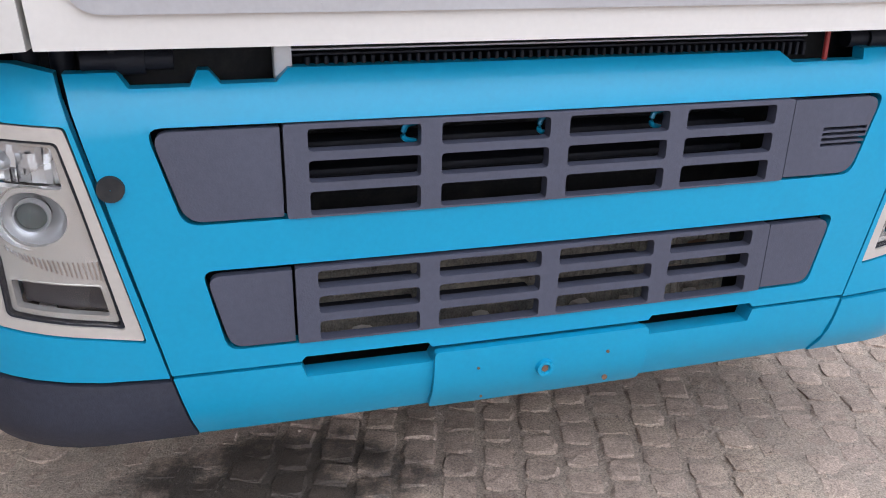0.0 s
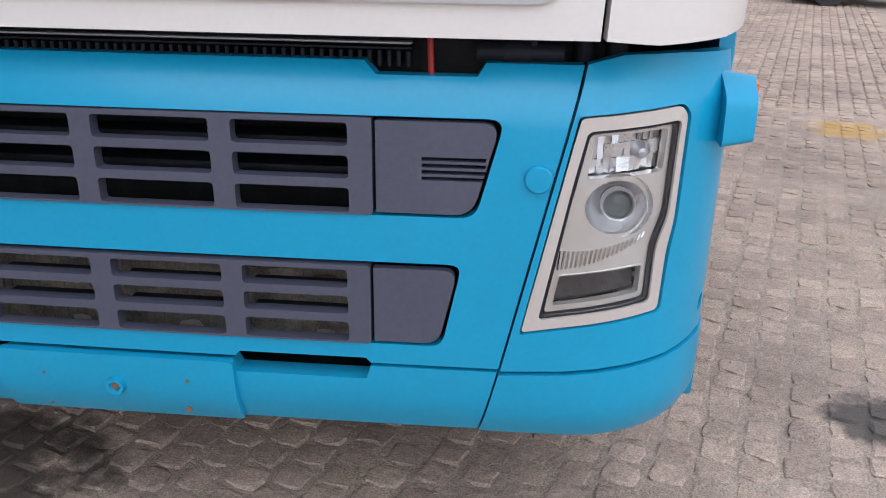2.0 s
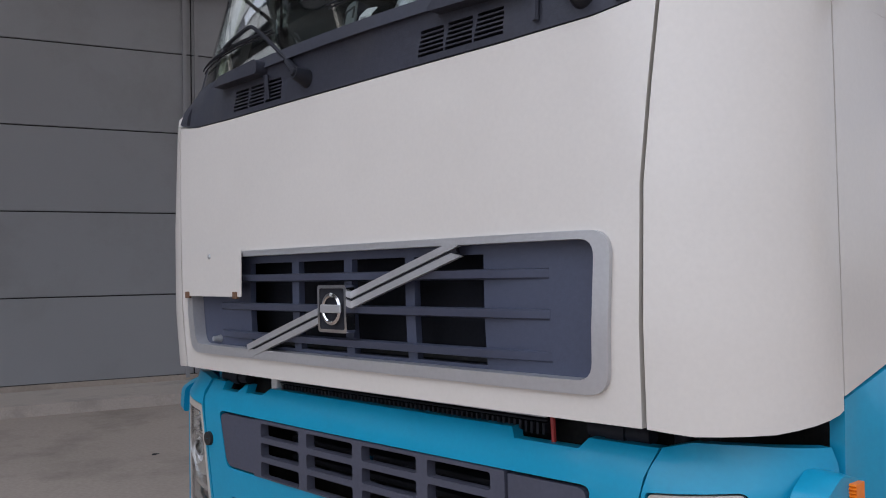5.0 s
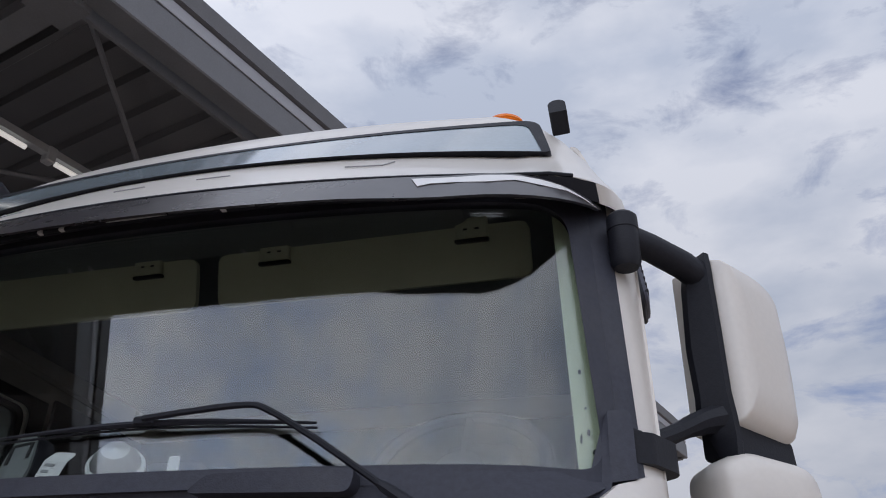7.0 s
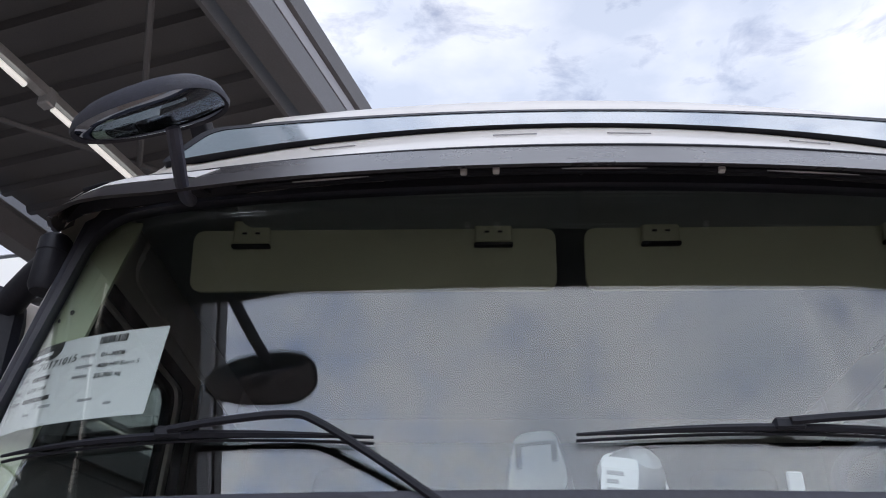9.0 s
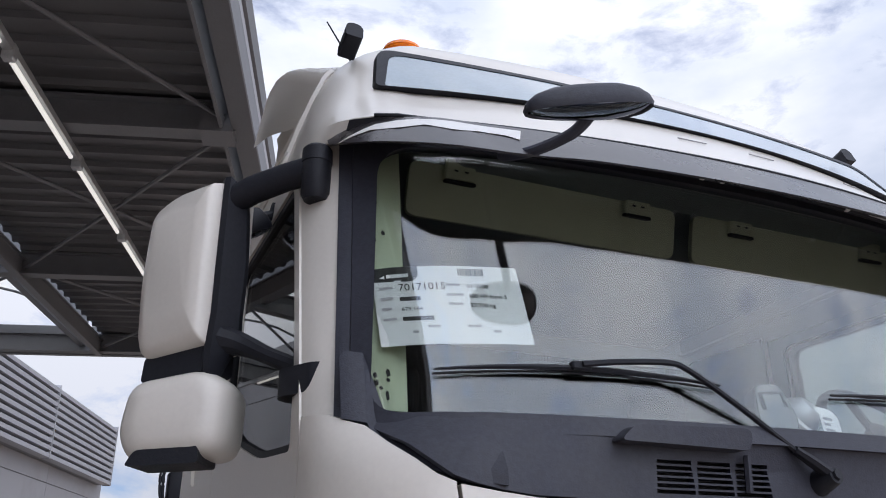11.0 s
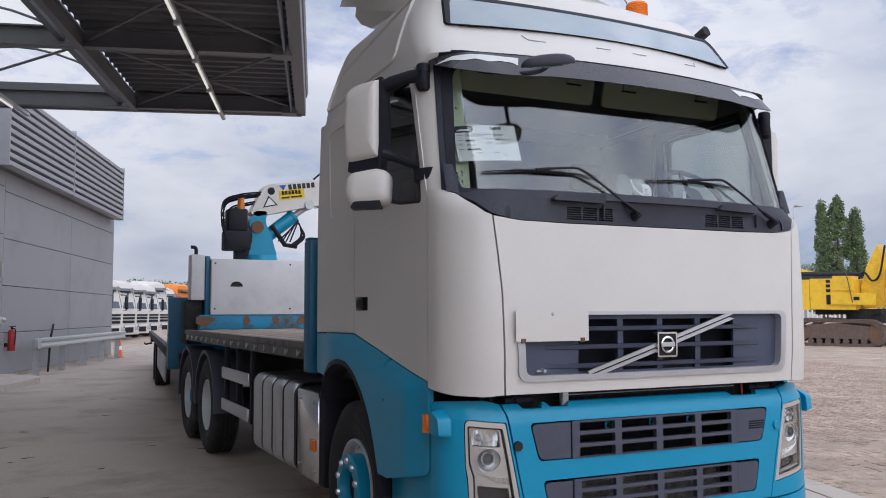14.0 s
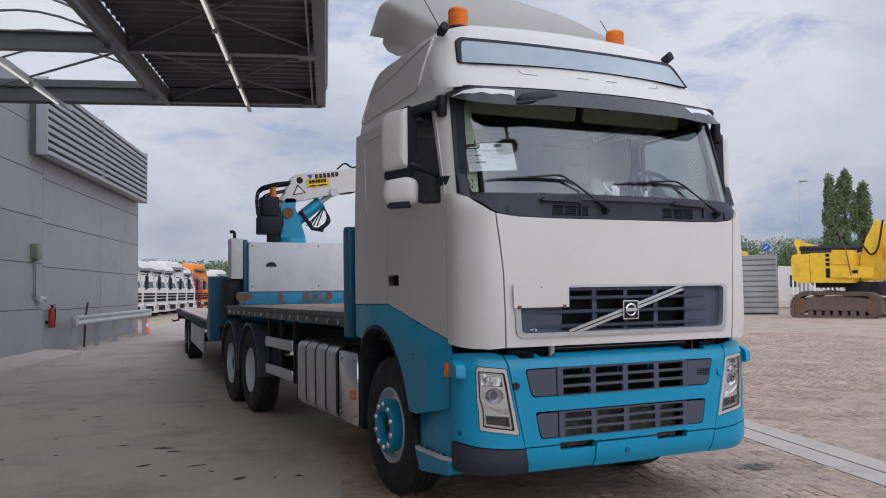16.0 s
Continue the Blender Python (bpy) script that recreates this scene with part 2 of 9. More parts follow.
M = dict(
    blue=material("blue_paint", (0.006, 0.275, 0.455), 0.30, vary=0.05, scale=3, coat=0.10, ior=1.38, dirt=(0.025, 0.20, 0.31), dirt_amount=0.10, dirt_scale=7, bump=0.04, bump_scale=60),
    white=material("white_paint", (0.66, 0.622, 0.575), 0.34, vary=0.03, scale=2, coat=0.35, dirt=(0.52, 0.48, 0.44), dirt_amount=0.12, dirt_scale=1.2),
    grey=material("grey_plastic", (0.062, 0.065, 0.092), 0.55, vary=0.12, bump=0.15, bump_scale=240),
    black=material("black_plastic", (0.015, 0.016, 0.022), 0.55, vary=0.2, ior=1.33, bump=0.15, bump_scale=200),
    cowl=material("cowl_plastic", (0.034, 0.036, 0.050), 0.55, vary=0.2, ior=1.38, bump=0.2, bump_scale=260, dirt=(0.07, 0.068, 0.07), dirt_amount=0.3),
    # near-black for grimy dark parts, and for shade painted into holes and recesses
    dark=material("dark_parts_and_shade", (0.012, 0.012, 0.013), 0.8, vary=0.4, dirt=(0.05, 0.045, 0.04), dirt_amount=0.5, dirt_scale=9),
    rubber=material("tyre_rubber", (0.022, 0.022, 0.023), 0.85, vary=0.3, bump=0.3, dirt=(0.08, 0.075, 0.07), dirt_amount=0.5),
    silver=material("silver_trim", (0.52, 0.52, 0.53), 0.33, metal=0.55, vary=0.06, bump=0.05),
    soft=material("soft_reflector", (0.78, 0.78, 0.79), 0.28, metal=0.85, vary=0.08),
    chrome=material("chrome", (0.75, 0.75, 0.76), 0.12, metal=1.0, vary=0.05),
    alu=material("aluminium", (0.60, 0.61, 0.62), 0.34, metal=0.9, vary=0.12, bump=0.2, bump_scale=30, stretch=(1, 1, 8)),
    lampframe=material("lamp_frame", (0.52, 0.47, 0.42), 0.38, metal=0.2, vary=0.06),
    bezel=material("lamp_bezel", (0.70, 0.67, 0.63), 0.24, metal=0.65, vary=0.05),
    amber=material("amber_lens", (0.85, 0.20, 0.01), 0.25, vary=0.1),
    gridblue=material("slate_grille", (0.058, 0.068, 0.108), 0.5, vary=0.1, bump=0.12, bump_scale=200),
    core=material("radiator_core", (0.16, 0.14, 0.115), 0.85, vary=0.6, scale=14, fine=220, bump=0.7, bump_scale=260, dirt=(0.34, 0.29, 0.22), dirt_amount=0.8, dirt_scale=9),
    steel=material("galvanised_steel", (0.46, 0.47, 0.48), 0.45, metal=0.6, vary=0.14, scale=9),
    lining=material("pillar_lining", (0.55, 0.60, 0.42), 0.7, vary=0.06),
    beige=material("visor_cloth", (0.46, 0.475, 0.35), 0.9, vary=0.1),
    # near-black that stands in for the shade behind the badge grille
    void=material("shade_black", (0.008, 0.009, 0.013), 0.8, vary=0.3, ior=1.3),
    interior=material("cab_interior", (0.016, 0.017, 0.019), 0.85, vary=0.2),
    headliner=material("headliner", (0.20, 0.215, 0.215), 0.95, vary=0.1),
    paper=material("paper", (0.82, 0.82, 0.81), 0.7, vary=0.02),
    ink=material("ink", (0.03, 0.03, 0.03), 0.7, vary=0.1),
    inkgrey=material("grey_ink", (0.35, 0.35, 0.36), 0.7, vary=0.1),
    mirror=material("mirror_glass", (0.8, 0.8, 0.8), 0.03, metal=1.0, vary=0.01),
    tinted=material("tinted_mirror", (0.30, 0.32, 0.37), 0.04, metal=1.0, vary=0.02),
    visor=material("smoked_visor", (0.036, 0.033, 0.037), 0.28, vary=0.2, coat=0.12, ior=1.42),
    rust=material("rusty_paint", (0.16, 0.085, 0.05), 0.85, vary=0.35, bump=0.4),
    bluerust=material("chipped_blue", (0.012, 0.24, 0.42), 0.5, vary=0.1, dirt=(0.09, 0.06, 0.045), dirt_amount=1.0, dirt_scale=3.2),
    deepblue=material("deep_blue_paint", (0.01, 0.13, 0.24), 0.45, vary=0.15, dirt=(0.05, 0.06, 0.06), dirt_amount=0.5),
    checker=material("white_plate", (0.66, 0.66, 0.67), 0.42, vary=0.06, dirt=(0.4, 0.38, 0.36), dirt_amount=0.3),
    bedrail=material("bed_rail", (0.13, 0.125, 0.12), 0.6, vary=0.3, dirt=(0.05, 0.04, 0.035), dirt_amount=0.8, dirt_scale=5),
    timber=material("deck_timber", (0.42, 0.34, 0.28), 0.85, vary=0.3, scale=5, fine=60, bump=0.5, per=0.25, stretch=(1, 6, 6)),
    wall=material("wall_panel", (0.27, 0.268, 0.28), 0.6, vary=0.05, scale=0.7, dirt=(0.19, 0.18, 0.18), dirt_amount=0.4, dirt_scale=0.6, per=0.03, bump=0.06),
    louvre=material("louvre_metal", (0.34, 0.34, 0.36), 0.5, metal=0.3, vary=0.06),
    canopy=material("canopy_sheet", (0.112, 0.112, 0.118), 0.42, metal=0.35, vary=0.12, scale=1.5),
    girder=material("girder_paint", (0.15, 0.154, 0.166), 0.55, vary=0.12),
    concrete=material("concrete", (0.385, 0.325, 0.28), 0.85, vary=0.14, scale=0.5, fine=30, bump=0.25, bump_scale=40, dirt=(0.18, 0.148, 0.123), dirt_amount=0.55, dirt_scale=0.7),
    band=material("drain_concrete", (0.47, 0.41, 0.36), 0.85, vary=0.12, scale=2, fine=60, bump=0.3, dirt=(0.26, 0.23, 0.21), dirt_amount=0.5),
    yellow=material("yellow_paint", (0.86, 0.52, 0.03), 0.45, vary=0.08, dirt=(0.25, 0.15, 0.05), dirt_amount=0.35),
    track=material("rusty_track", (0.13, 0.09, 0.07), 0.85, vary=0.35, bump=0.4),
    cone=material("cone_plastic", (0.72, 0.10, 0.03), 0.5, vary=0.12),
    orange=material("orange_paint", (0.75, 0.22, 0.02), 0.5, vary=0.1),
    red=material("red_paint", (0.34, 0.025, 0.022), 0.45, vary=0.1),
    leaf=material("leaf", (0.13, 0.18, 0.08), 0.7, vary=0.3, per=0.45),
    bark=material("bark", (0.12, 0.09, 0.07), 0.9, vary=0.3, bump=0.6),
    far_panel=material("weathered_panel", (0.30, 0.30, 0.29), 0.7, vary=0.25, scale=1.2),
    signblue=material("sign_blue", (0.02, 0.09, 0.38), 0.5, vary=0.05),
    sticker=material("yellow_sticker", (0.80, 0.55, 0.03), 0.5, vary=0.05),
    peel=material("peeled_film", (0.70, 0.69, 0.68), 0.4, vary=0.05),
)
M["screen"] = glass("windscreen_glass", (0.90, 0.93, 0.925), 0.082)
M["side_glass"] = glass("side_glass", (0.50, 0.54, 0.53), 0.05)
M["lens"] = glass("lamp_lens", (0.97, 0.975, 0.975), 0.04, 0.02)


def stone(name, base, sand, amount, per, rough=0.85, bump=0.7, pitch=0.004):
    """Weathered paving in world coordinates: grit, broad stains and sandy patches that run on from stone to stone."""
    m = bpy.data.materials.new(name)
    m.use_nodes = True
    nt = m.node_tree
    b = nt.nodes["Principled BSDF"]
    ge = nt.nodes.new("ShaderNodeNewGeometry")

    def noise_at(scale, detail, rough_n=0.6):
        n = nt.nodes.new("ShaderNodeTexNoise")
        n.inputs["Scale"].default_value, n.inputs["Detail"].default_value, n.inputs["Roughness"].default_value = scale, detail, rough_n
        nt.links.new(ge.outputs["Position"], n.inputs["Vector"])
        return n.outputs["Fac"]

    def remap(src, lo, hi, a, c):
        r = nt.nodes.new("ShaderNodeMapRange")
        for k, v in zip(("From Min", "From Max", "To Min", "To Max"), (lo, hi, a, c)):
            r.inputs[k].default_value = v
        nt.links.new(src, r.inputs["Value"])
        return r.outputs["Result"]

    def math_of(op, p, q):
        n = nt.nodes.new("ShaderNodeMath")
        n.operation = op
        for k, v in enumerate((p, q)):
            if isinstance(v, float):
                n.inputs[k].default_value = v
            else:
                nt.links.new(v, n.inputs[k])
        return n.outputs[0]

    grit = noise_at(170, 3, 0.7)
    coarse = noise_at(38, 4)
    broad = noise_at(0.9, 7, 0.62)
    oi = nt.nodes.new("ShaderNodeObjectInfo")
    each = math_of("FRACT", math_of("ADD", oi.outputs["Random"], ge.outputs["Random Per Island"]), 0.0)
    value = math_of("MULTIPLY", remap(grit, 0.3, 0.7, 0.55, 1.45), remap(coarse, 0.3, 0.7, 0.85, 1.15))
    value = math_of("MULTIPLY", value, remap(broad, 0.35, 0.65, 0.78, 1.22))
    value = math_of("MULTIPLY", value, remap(each, 0.0, 1.0, 1 - per, 1 + per))
    col = nt.nodes.new("ShaderNodeVectorMath")
    col.operation = "SCALE"
    col.inputs[0].default_value = base
    nt.links.new(value, col.inputs["Scale"])
    patch = math_of("ADD", remap(noise_at(2.3, 8, 0.7), 0.47, 0.60, 0.0, amount), 0.0)
    speck = math_of("MULTIPLY", patch, remap(grit, 0.38, 0.56, 0.0, 1.0))
    sandy = nt.nodes.new("ShaderNodeVectorMath")
    sandy.operation = "SCALE"
    sandy.inputs[0].default_value = sand
    nt.links.new(remap(grit, 0.3, 0.7, 0.6, 1.4), sandy.inputs["Scale"])
    mx = nt.nodes.new("ShaderNodeMix")
    mx.data_type = "RGBA"
    nt.links.new(speck, mx.inputs["Factor"])
    nt.links.new(col.outputs["Vector"], mx.inputs["A"])
    nt.links.new(sandy.outputs["Vector"], mx.inputs["B"])
    # oil stains with ragged edges
    xyz = nt.nodes.new("ShaderNodeSeparateXYZ")
    nt.links.new(ge.outputs["Position"], xyz.inputs["Vector"])
    rag = remap(noise_at(5.5, 7, 0.66), 0.3, 0.7, -0.8, 0.8)
    oil = None
    for cx, cy, rx, ry in ((-0.62, 0.29, 0.40, 0.26), (1.98, 0.78, 0.20, 0.15), (-0.9, -0.35, 0.3, 0.2)):
        dx = math_of("DIVIDE", math_of("SUBTRACT", xyz.outputs["X"], cx), rx)
        dy = math_of("DIVIDE", math_of("SUBTRACT", xyz.outputs["Y"], cy), ry)
        d2 = math_of("ADD", math_of("ADD", math_of("MULTIPLY", dx, dx), math_of("MULTIPLY", dy, dy)), rag)
        one = remap(d2, 0.5, 1.2, 0.82, 0.0)
        oil = one if oil is None else math_of("MAXIMUM", oil, one)
    soaked = nt.nodes.new("ShaderNodeMix")
    soaked.data_type = "RGBA"
    soaked.inputs["B"].default_value = (0.022, 0.019, 0.017, 1)
    nt.links.new(oil, soaked.inputs["Factor"])
    nt.links.new(mx.outputs["Result"], soaked.inputs["A"])
    # a splash of old yellow paint
    dx = math_of("DIVIDE", math_of("SUBTRACT", xyz.outputs["X"], 3.15), 0.30)
    dy = math_of("DIVIDE", math_of("SUBTRACT", xyz.outputs["Y"], 4.65), 0.32)
    d2 = math_of("ADD", math_of("ADD", math_of("MULTIPLY", dx, dx), math_of("MULTIPLY", dy, dy)), rag)
    paint = nt.nodes.new("ShaderNodeMix")
    paint.data_type = "RGBA"
    paint.inputs["B"].default_value = (0.52, 0.30, 0.06, 1)
    nt.links.new(remap(d2, 0.3, 1.0, 0.7, 0.0), paint.inputs["Factor"])
    nt.links.new(soaked.outputs["Result"], paint.inputs["A"])
    nt.links.new(paint.outputs["Result"], b.inputs["Base Color"])
    nt.links.new(remap(oil, 0.0, 0.8, rough, 0.5), b.inputs["Roughness"])
    bp = nt.nodes.new("ShaderNodeBump")
    bp.inputs["Strength"].default_value, bp.inputs["Distance"].default_value = bump, pitch
    nt.links.new(math_of("ADD", grit, math_of("MULTIPLY", coarse, 1.6)), bp.inputs["Height"])
    nt.links.new(bp.outputs["Normal"], b.inputs["Normal"])
    return m


M["joint"] = stone("sandy_joint", (0.375, 0.293, 0.233), (0.48, 0.375, 0.285), 0.9, 0.0, bump=1.0, pitch=0.006)
M["paver"] = stone("paver", (0.385, 0.288, 0.229), (0.45, 0.345, 0.255), 0.7, 0.20, pitch=0.005)
M["tread"] = material("step_tread", (0.66, 0.67, 0.68), 0.45, metal=0.25, vary=0.12, bump=0.2, bump_scale=60)


def translucent(name, colour):
    m = bpy.data.materials.new(name)
    m.use_nodes = True
    nt = m.node_tree
    b = nt.nodes["Principled BSDF"]
    b.inputs["Base Color"].default_value = (*colour, 1)
    t = nt.nodes.new("ShaderNodeBsdfTranslucent")
    t.inputs["Color"].default_value = (*colour, 1)
    mx = nt.nodes.new("ShaderNodeMixShader")
    mx.inputs[0].default_value = 0.7
    nt.links.new(b.outputs[0], mx.inputs[1])
    nt.links.new(t.outputs[0], mx.inputs[2])
    nt.links.new(mx.outputs[0], nt.nodes["Material Output"].inputs["Surface"])
    return m


M["skylight"] = translucent("skylight_sheet", (0.88, 0.86, 0.80))
M["tube"] = lamp_glow("tube_glow", (1.0, 0.98, 0.94), 0.5)


# ---- mesh helpers ----
def part(name, bm, mat, parent=None, label="", angle=35):
    me = bpy.data.meshes.new(name)
    bmesh.ops.recalc_face_normals(bm, faces=bm.faces)
    for f in bm.faces:
        f.smooth = True
    bm.to_mesh(me)
    bm.free()
    me.set_sharp_from_angle(angle=radians(angle))
    me.materials.append(mat)
    ob = new(name, me)
    if parent:
        ob.parent = parent
        ob.matrix_parent_inverse = parent.matrix_basis.inverted()
    if label:
        tagged(ob, label)
    return ob


def thing(name, at, label, category, group="", kind=""):
    e = new(name)
    e.empty_display_size = 0.1
    e.location = at
    e["base"] = 1
    return tagged(e, label, category, group, kind)


def box(bm, lo, hi, bev=0.0, seg=2, m=None):
    r = bmesh.ops.create_cube(bm, size=1)
    vs = r["verts"]
    lo, hi = Vector(lo), Vector(hi)
    bmesh.ops.scale(bm, verts=vs, vec=hi - lo)
    bmesh.ops.translate(bm, verts=vs, vec=(lo + hi) / 2)
    if bev:
        es = list({e for v in vs for e in v.link_edges})
        r = bmesh.ops.bevel(bm, geom=es, offset=bev, segments=seg, affect="EDGES", profile=0.5)
        vs = list({v for f in r["faces"] for v in f.verts} | {v for v in vs if v.is_valid})
    if m is not None:
        bmesh.ops.transform(bm, matrix=m, verts=vs)
    return bm


def cyl(bm, p0, p1, r0, r1=None, n=16):
    p0, p1 = Vector(p0), Vector(p1)
    d = p1 - p0
    q = d.to_track_quat("Z", "Y").to_matrix().to_4x4()
    bmesh.ops.create_cone(bm, cap_ends=True, segments=n, radius1=r0, radius2=r0 if r1 is None else r1, depth=d.length, matrix=Matrix.Translation((p0 + p1) / 2) @ q)
    return bm


def tube(bm, pts, r, n=8, flat=1.0):
    """A round bar swept along a line of points."""
    pts = [Vector(p) for p in pts]
    rings = []
    up = Vector((0, 0, 1))
    for i, p in enumerate(pts):
        d = (pts[min(i + 1, len(pts) - 1)] - pts[max(i - 1, 0)]).normalized()
        side = d.cross(up)
        if side.length < 0.05:
            side = d.cross(Vector((0, 1, 0)))
        side.normalize()
        u = side.cross(d)
        rr = r[i] if isinstance(r, (list, tuple)) else r
        rings.append([bm.verts.new(p + side * rr * math.cos(a) + u * rr * flat * math.sin(a)) for a in (2 * math.pi * k / n for k in range(n))])
    for a, b in zip(rings, rings[1:]):
        for k in range(n):
            bm.faces.new((a[k], a[(k + 1) % n], b[(k + 1) % n], b[k]))
    bm.faces.new(rings[0][::-1])
    bm.faces.new(rings[-1])
    return bm


def curve(pts, n=6):
    """Points on a smooth line through pts."""
    pts = [Vector(p) for p in pts]
    q = [2 * pts[0] - pts[1]] + pts + [2 * pts[-1] - pts[-2]]
    out = []
    for i in range(1, len(q) - 2):
        a, b, c, d = q[i - 1 : i + 3]
        for k in range(n):
            t = k / n
            out.append(0.5 * (2 * b + (c - a) * t + (2 * a - 5 * b + 4 * c - d) * t * t + (3 * b - a - 3 * c + d) * t**3))
    return out + [pts[-1]]


def prism(bm, poly, fn, w0, w1):
    """A closed outline pushed from depth w0 to w1; fn maps (u, v, w) to a place."""
    a = [bm.verts.new(fn(u, v, w0)) for u, v in poly]
    b = [bm.verts.new(fn(u, v, w1)) for u, v in poly]
    bm.faces.new(a)
    bm.faces.new(b[::-1])
    n = len(poly)
    for k in range(n):
        bm.faces.new((a[k], b[k], b[(k + 1) % n], a[(k + 1) % n]))
    return bm


def lathe(bm, profile, m, n=40):
    """Rings of (radius, height) turned about the z axis of the pose m."""
    rings = [[bm.verts.new(m @ Vector((r * math.cos(2 * math.pi * k / n), r * math.sin(2 * math.pi * k / n), h))) for k in range(n)] for r, h in profile]
    for a, b in zip(rings, rings[1:]):
        for k in range(n):
            bm.faces.new((a[k], a[(k + 1) % n], b[(k + 1) % n], b[k]))
    return bm


def rounded(pts, r, n=4):
    """A closed outline with its corners rounded; r: one radius or one for each corner."""
    out = []
    for i, p in enumerate(pts):
        p = Vector(p).to_2d()
        a, b = Vector(pts[i - 1]).to_2d(), Vector(pts[(i + 1) % len(pts)]).to_2d()
        rr = r[i] if isinstance(r, (list, tuple)) else r
        da, db = a - p, b - p
        rr = min(rr, da.length * 0.45, db.length * 0.45)
        if rr < 1e-4:
            out.append(tuple(p))
            continue
        p0, p1 = p + da.normalized() * rr, p + db.normalized() * rr
        for k in range(n + 1):
            t = k / n
            out.append(tuple((1 - t) ** 2 * p0 + 2 * t * (1 - t) * p + t * t * p1))
    return out


def inside(p, poly):
    x, y = p
    hit = False
    for (x0, y0), (x1, y1) in zip(poly, poly[1:] + poly[:1]):
        if (y0 > y) != (y1 > y) and x < (x1 - x0) * (y - y0) / (y1 - y0) + x0:
            hit = not hit
    return hit


def dense(poly, step):
    out = []
    for a, b in zip(poly, poly[1:] + poly[:1]):
        n = max(1, int(math.dist(a, b) / step))
        out += [(a[0] + (b[0] - a[0]) * k / n, a[1] + (b[1] - a[1]) * k / n) for k in range(n)]
    return out


def sheet(bm, outer, holes, fn, thick, step=0.06, back=None):
    """A curved panel: an outline with holes in two surface coordinates, laid on fn(u, v, off) and given a thickness inwards."""
    from mathutils.geometry import delaunay_2d_cdt

    outer = dense(outer, step)
    holes = [dense(h, step) for h in holes]
    pts, edges = [], []
    for poly in [outer] + holes:
        k = len(pts)
        pts += [Vector(p) for p in poly]
        edges += [(k + i, k + (i + 1) % len(poly)) for i in range(len(poly))]
    us, vs = [p[0] for p in outer], [p[1] for p in outer]
    edge_pts = [tuple(p) for p in pts]
    for i in range(1, int((max(us) - min(us)) / step) + 1):
        for j in range(1, int((max(vs) - min(vs)) / step) + 1):
            p = (min(us) + i * step, min(vs) + j * step)
            if inside(p, outer) and not any(inside(p, h) for h in holes):
                if min((p[0] - e[0]) ** 2 + (p[1] - e[1]) ** 2 for e in edge_pts) > (0.4 * step) ** 2:
                    pts.append(Vector(p))
    co, _, tris, *_ = delaunay_2d_cdt(pts, edges, [], 0, 1e-6)
    keep = []
    for t in tris:
        c = (sum(co[i].x for i in t) / 3, sum(co[i].y for i in t) / 3)
        if inside(c, outer) and not any(inside(c, h) for h in holes):
            keep.append(t)
    used = sorted({i for t in keep for i in t})
    front = {i: bm.verts.new(fn(co[i].x, co[i].y, 0.0)) for i in used}
    rear = {i: bm.verts.new(fn(co[i].x, co[i].y, -thick)) for i in used}
    count = {}
    for t in keep:
        bm.faces.new([front[i] for i in t])
        bm.faces.new([rear[i] for i in reversed(t)])
        for a, b in ((t[0], t[1]), (t[1], t[2]), (t[2], t[0])):
            count[(a, b)] = 1
    for a, b in count:
        if (b, a) not in count:
            bm.faces.new((front[a], rear[a], rear[b], front[b]))
    return bm


def text_mesh(words, size, m, depth=0.0004, align="LEFT"):
    c = bpy.data.curves.new("words", "FONT")
    c.body, c.size, c.extrude, c.align_x = words, size, depth, align
    ob = bpy.data.objects.new("words", c)
    scene.collection.objects.link(ob)
    me = bpy.data.meshes.new_from_object(ob.evaluated_get(bpy.context.evaluated_depsgraph_get()))
    bpy.data.objects.remove(ob)
    bm = bmesh.new()
    bm.from_mesh(me)
    bpy.data.meshes.remove(me)
    bmesh.ops.transform(bm, matrix=m, verts=bm.verts)
    return bm


def lerp(table, z):
    """The value at z along a table of (z, value) rows."""
    for (z0, a), (z1, b) in zip(table, table[1:]):
        if z <= z1:
            return a + (b - a) * max(0.0, (z - z0) / (z1 - z0))
    return table[-1][1]


# ---- the yard: a frame laid along the hall's wall ----
TURN = radians(17.0)
ALONG, OUT = Vector((math.sin(TURN), math.cos(TURN), 0)), Vector((math.cos(TURN), -math.sin(TURN), 0))
ORIGIN = Vector((-10.16, -0.04, 0))
YARD = Matrix.Translation(ORIGIN) @ Matrix.Rotation(-TURN, 4, "Z")  # x: out from the wall, y: along it


def yard(o, s, z=0.0):
    return ORIGIN + OUT * o + ALONG * s + Vector((0, 0, z))


PAVE0, DRAIN0, DRAIN1 = 7.75, 11.98, 12.58


def build_ground():
    bm = bmesh.new()
    box(bm, (-400, -400, -0.3), (400, 600, -0.012), m=YARD)
    tagged(part("ground", bm, M["joint"]), "sandy grey worn ground under the pavers", "ground", kind="structure")
    bm = bmesh.new()
    box(bm, (-1.0, -60, -0.011), (PAVE0, 120, 0.0), m=YARD)
    tagged(part("concrete_yard", bm, M["concrete"]), "stained grey concrete yard slab beside the hall", "yard", kind="structure")
    bm = bmesh.new()
    for a, b in ((DRAIN0, DRAIN0 + 0.285), (DRAIN1 - 0.285, DRAIN1)):
        for k in range(-8, 6):
            box(bm, (a, k * 2.0 + 0.004, -0.1), (b, k * 2.0 + 1.996, 0.002), m=YARD)
    d = part("drain_channel", bm, M["band"])
    tagged(d, "pale concrete drain bands with a dark slot between them", "drain", kind="structure")


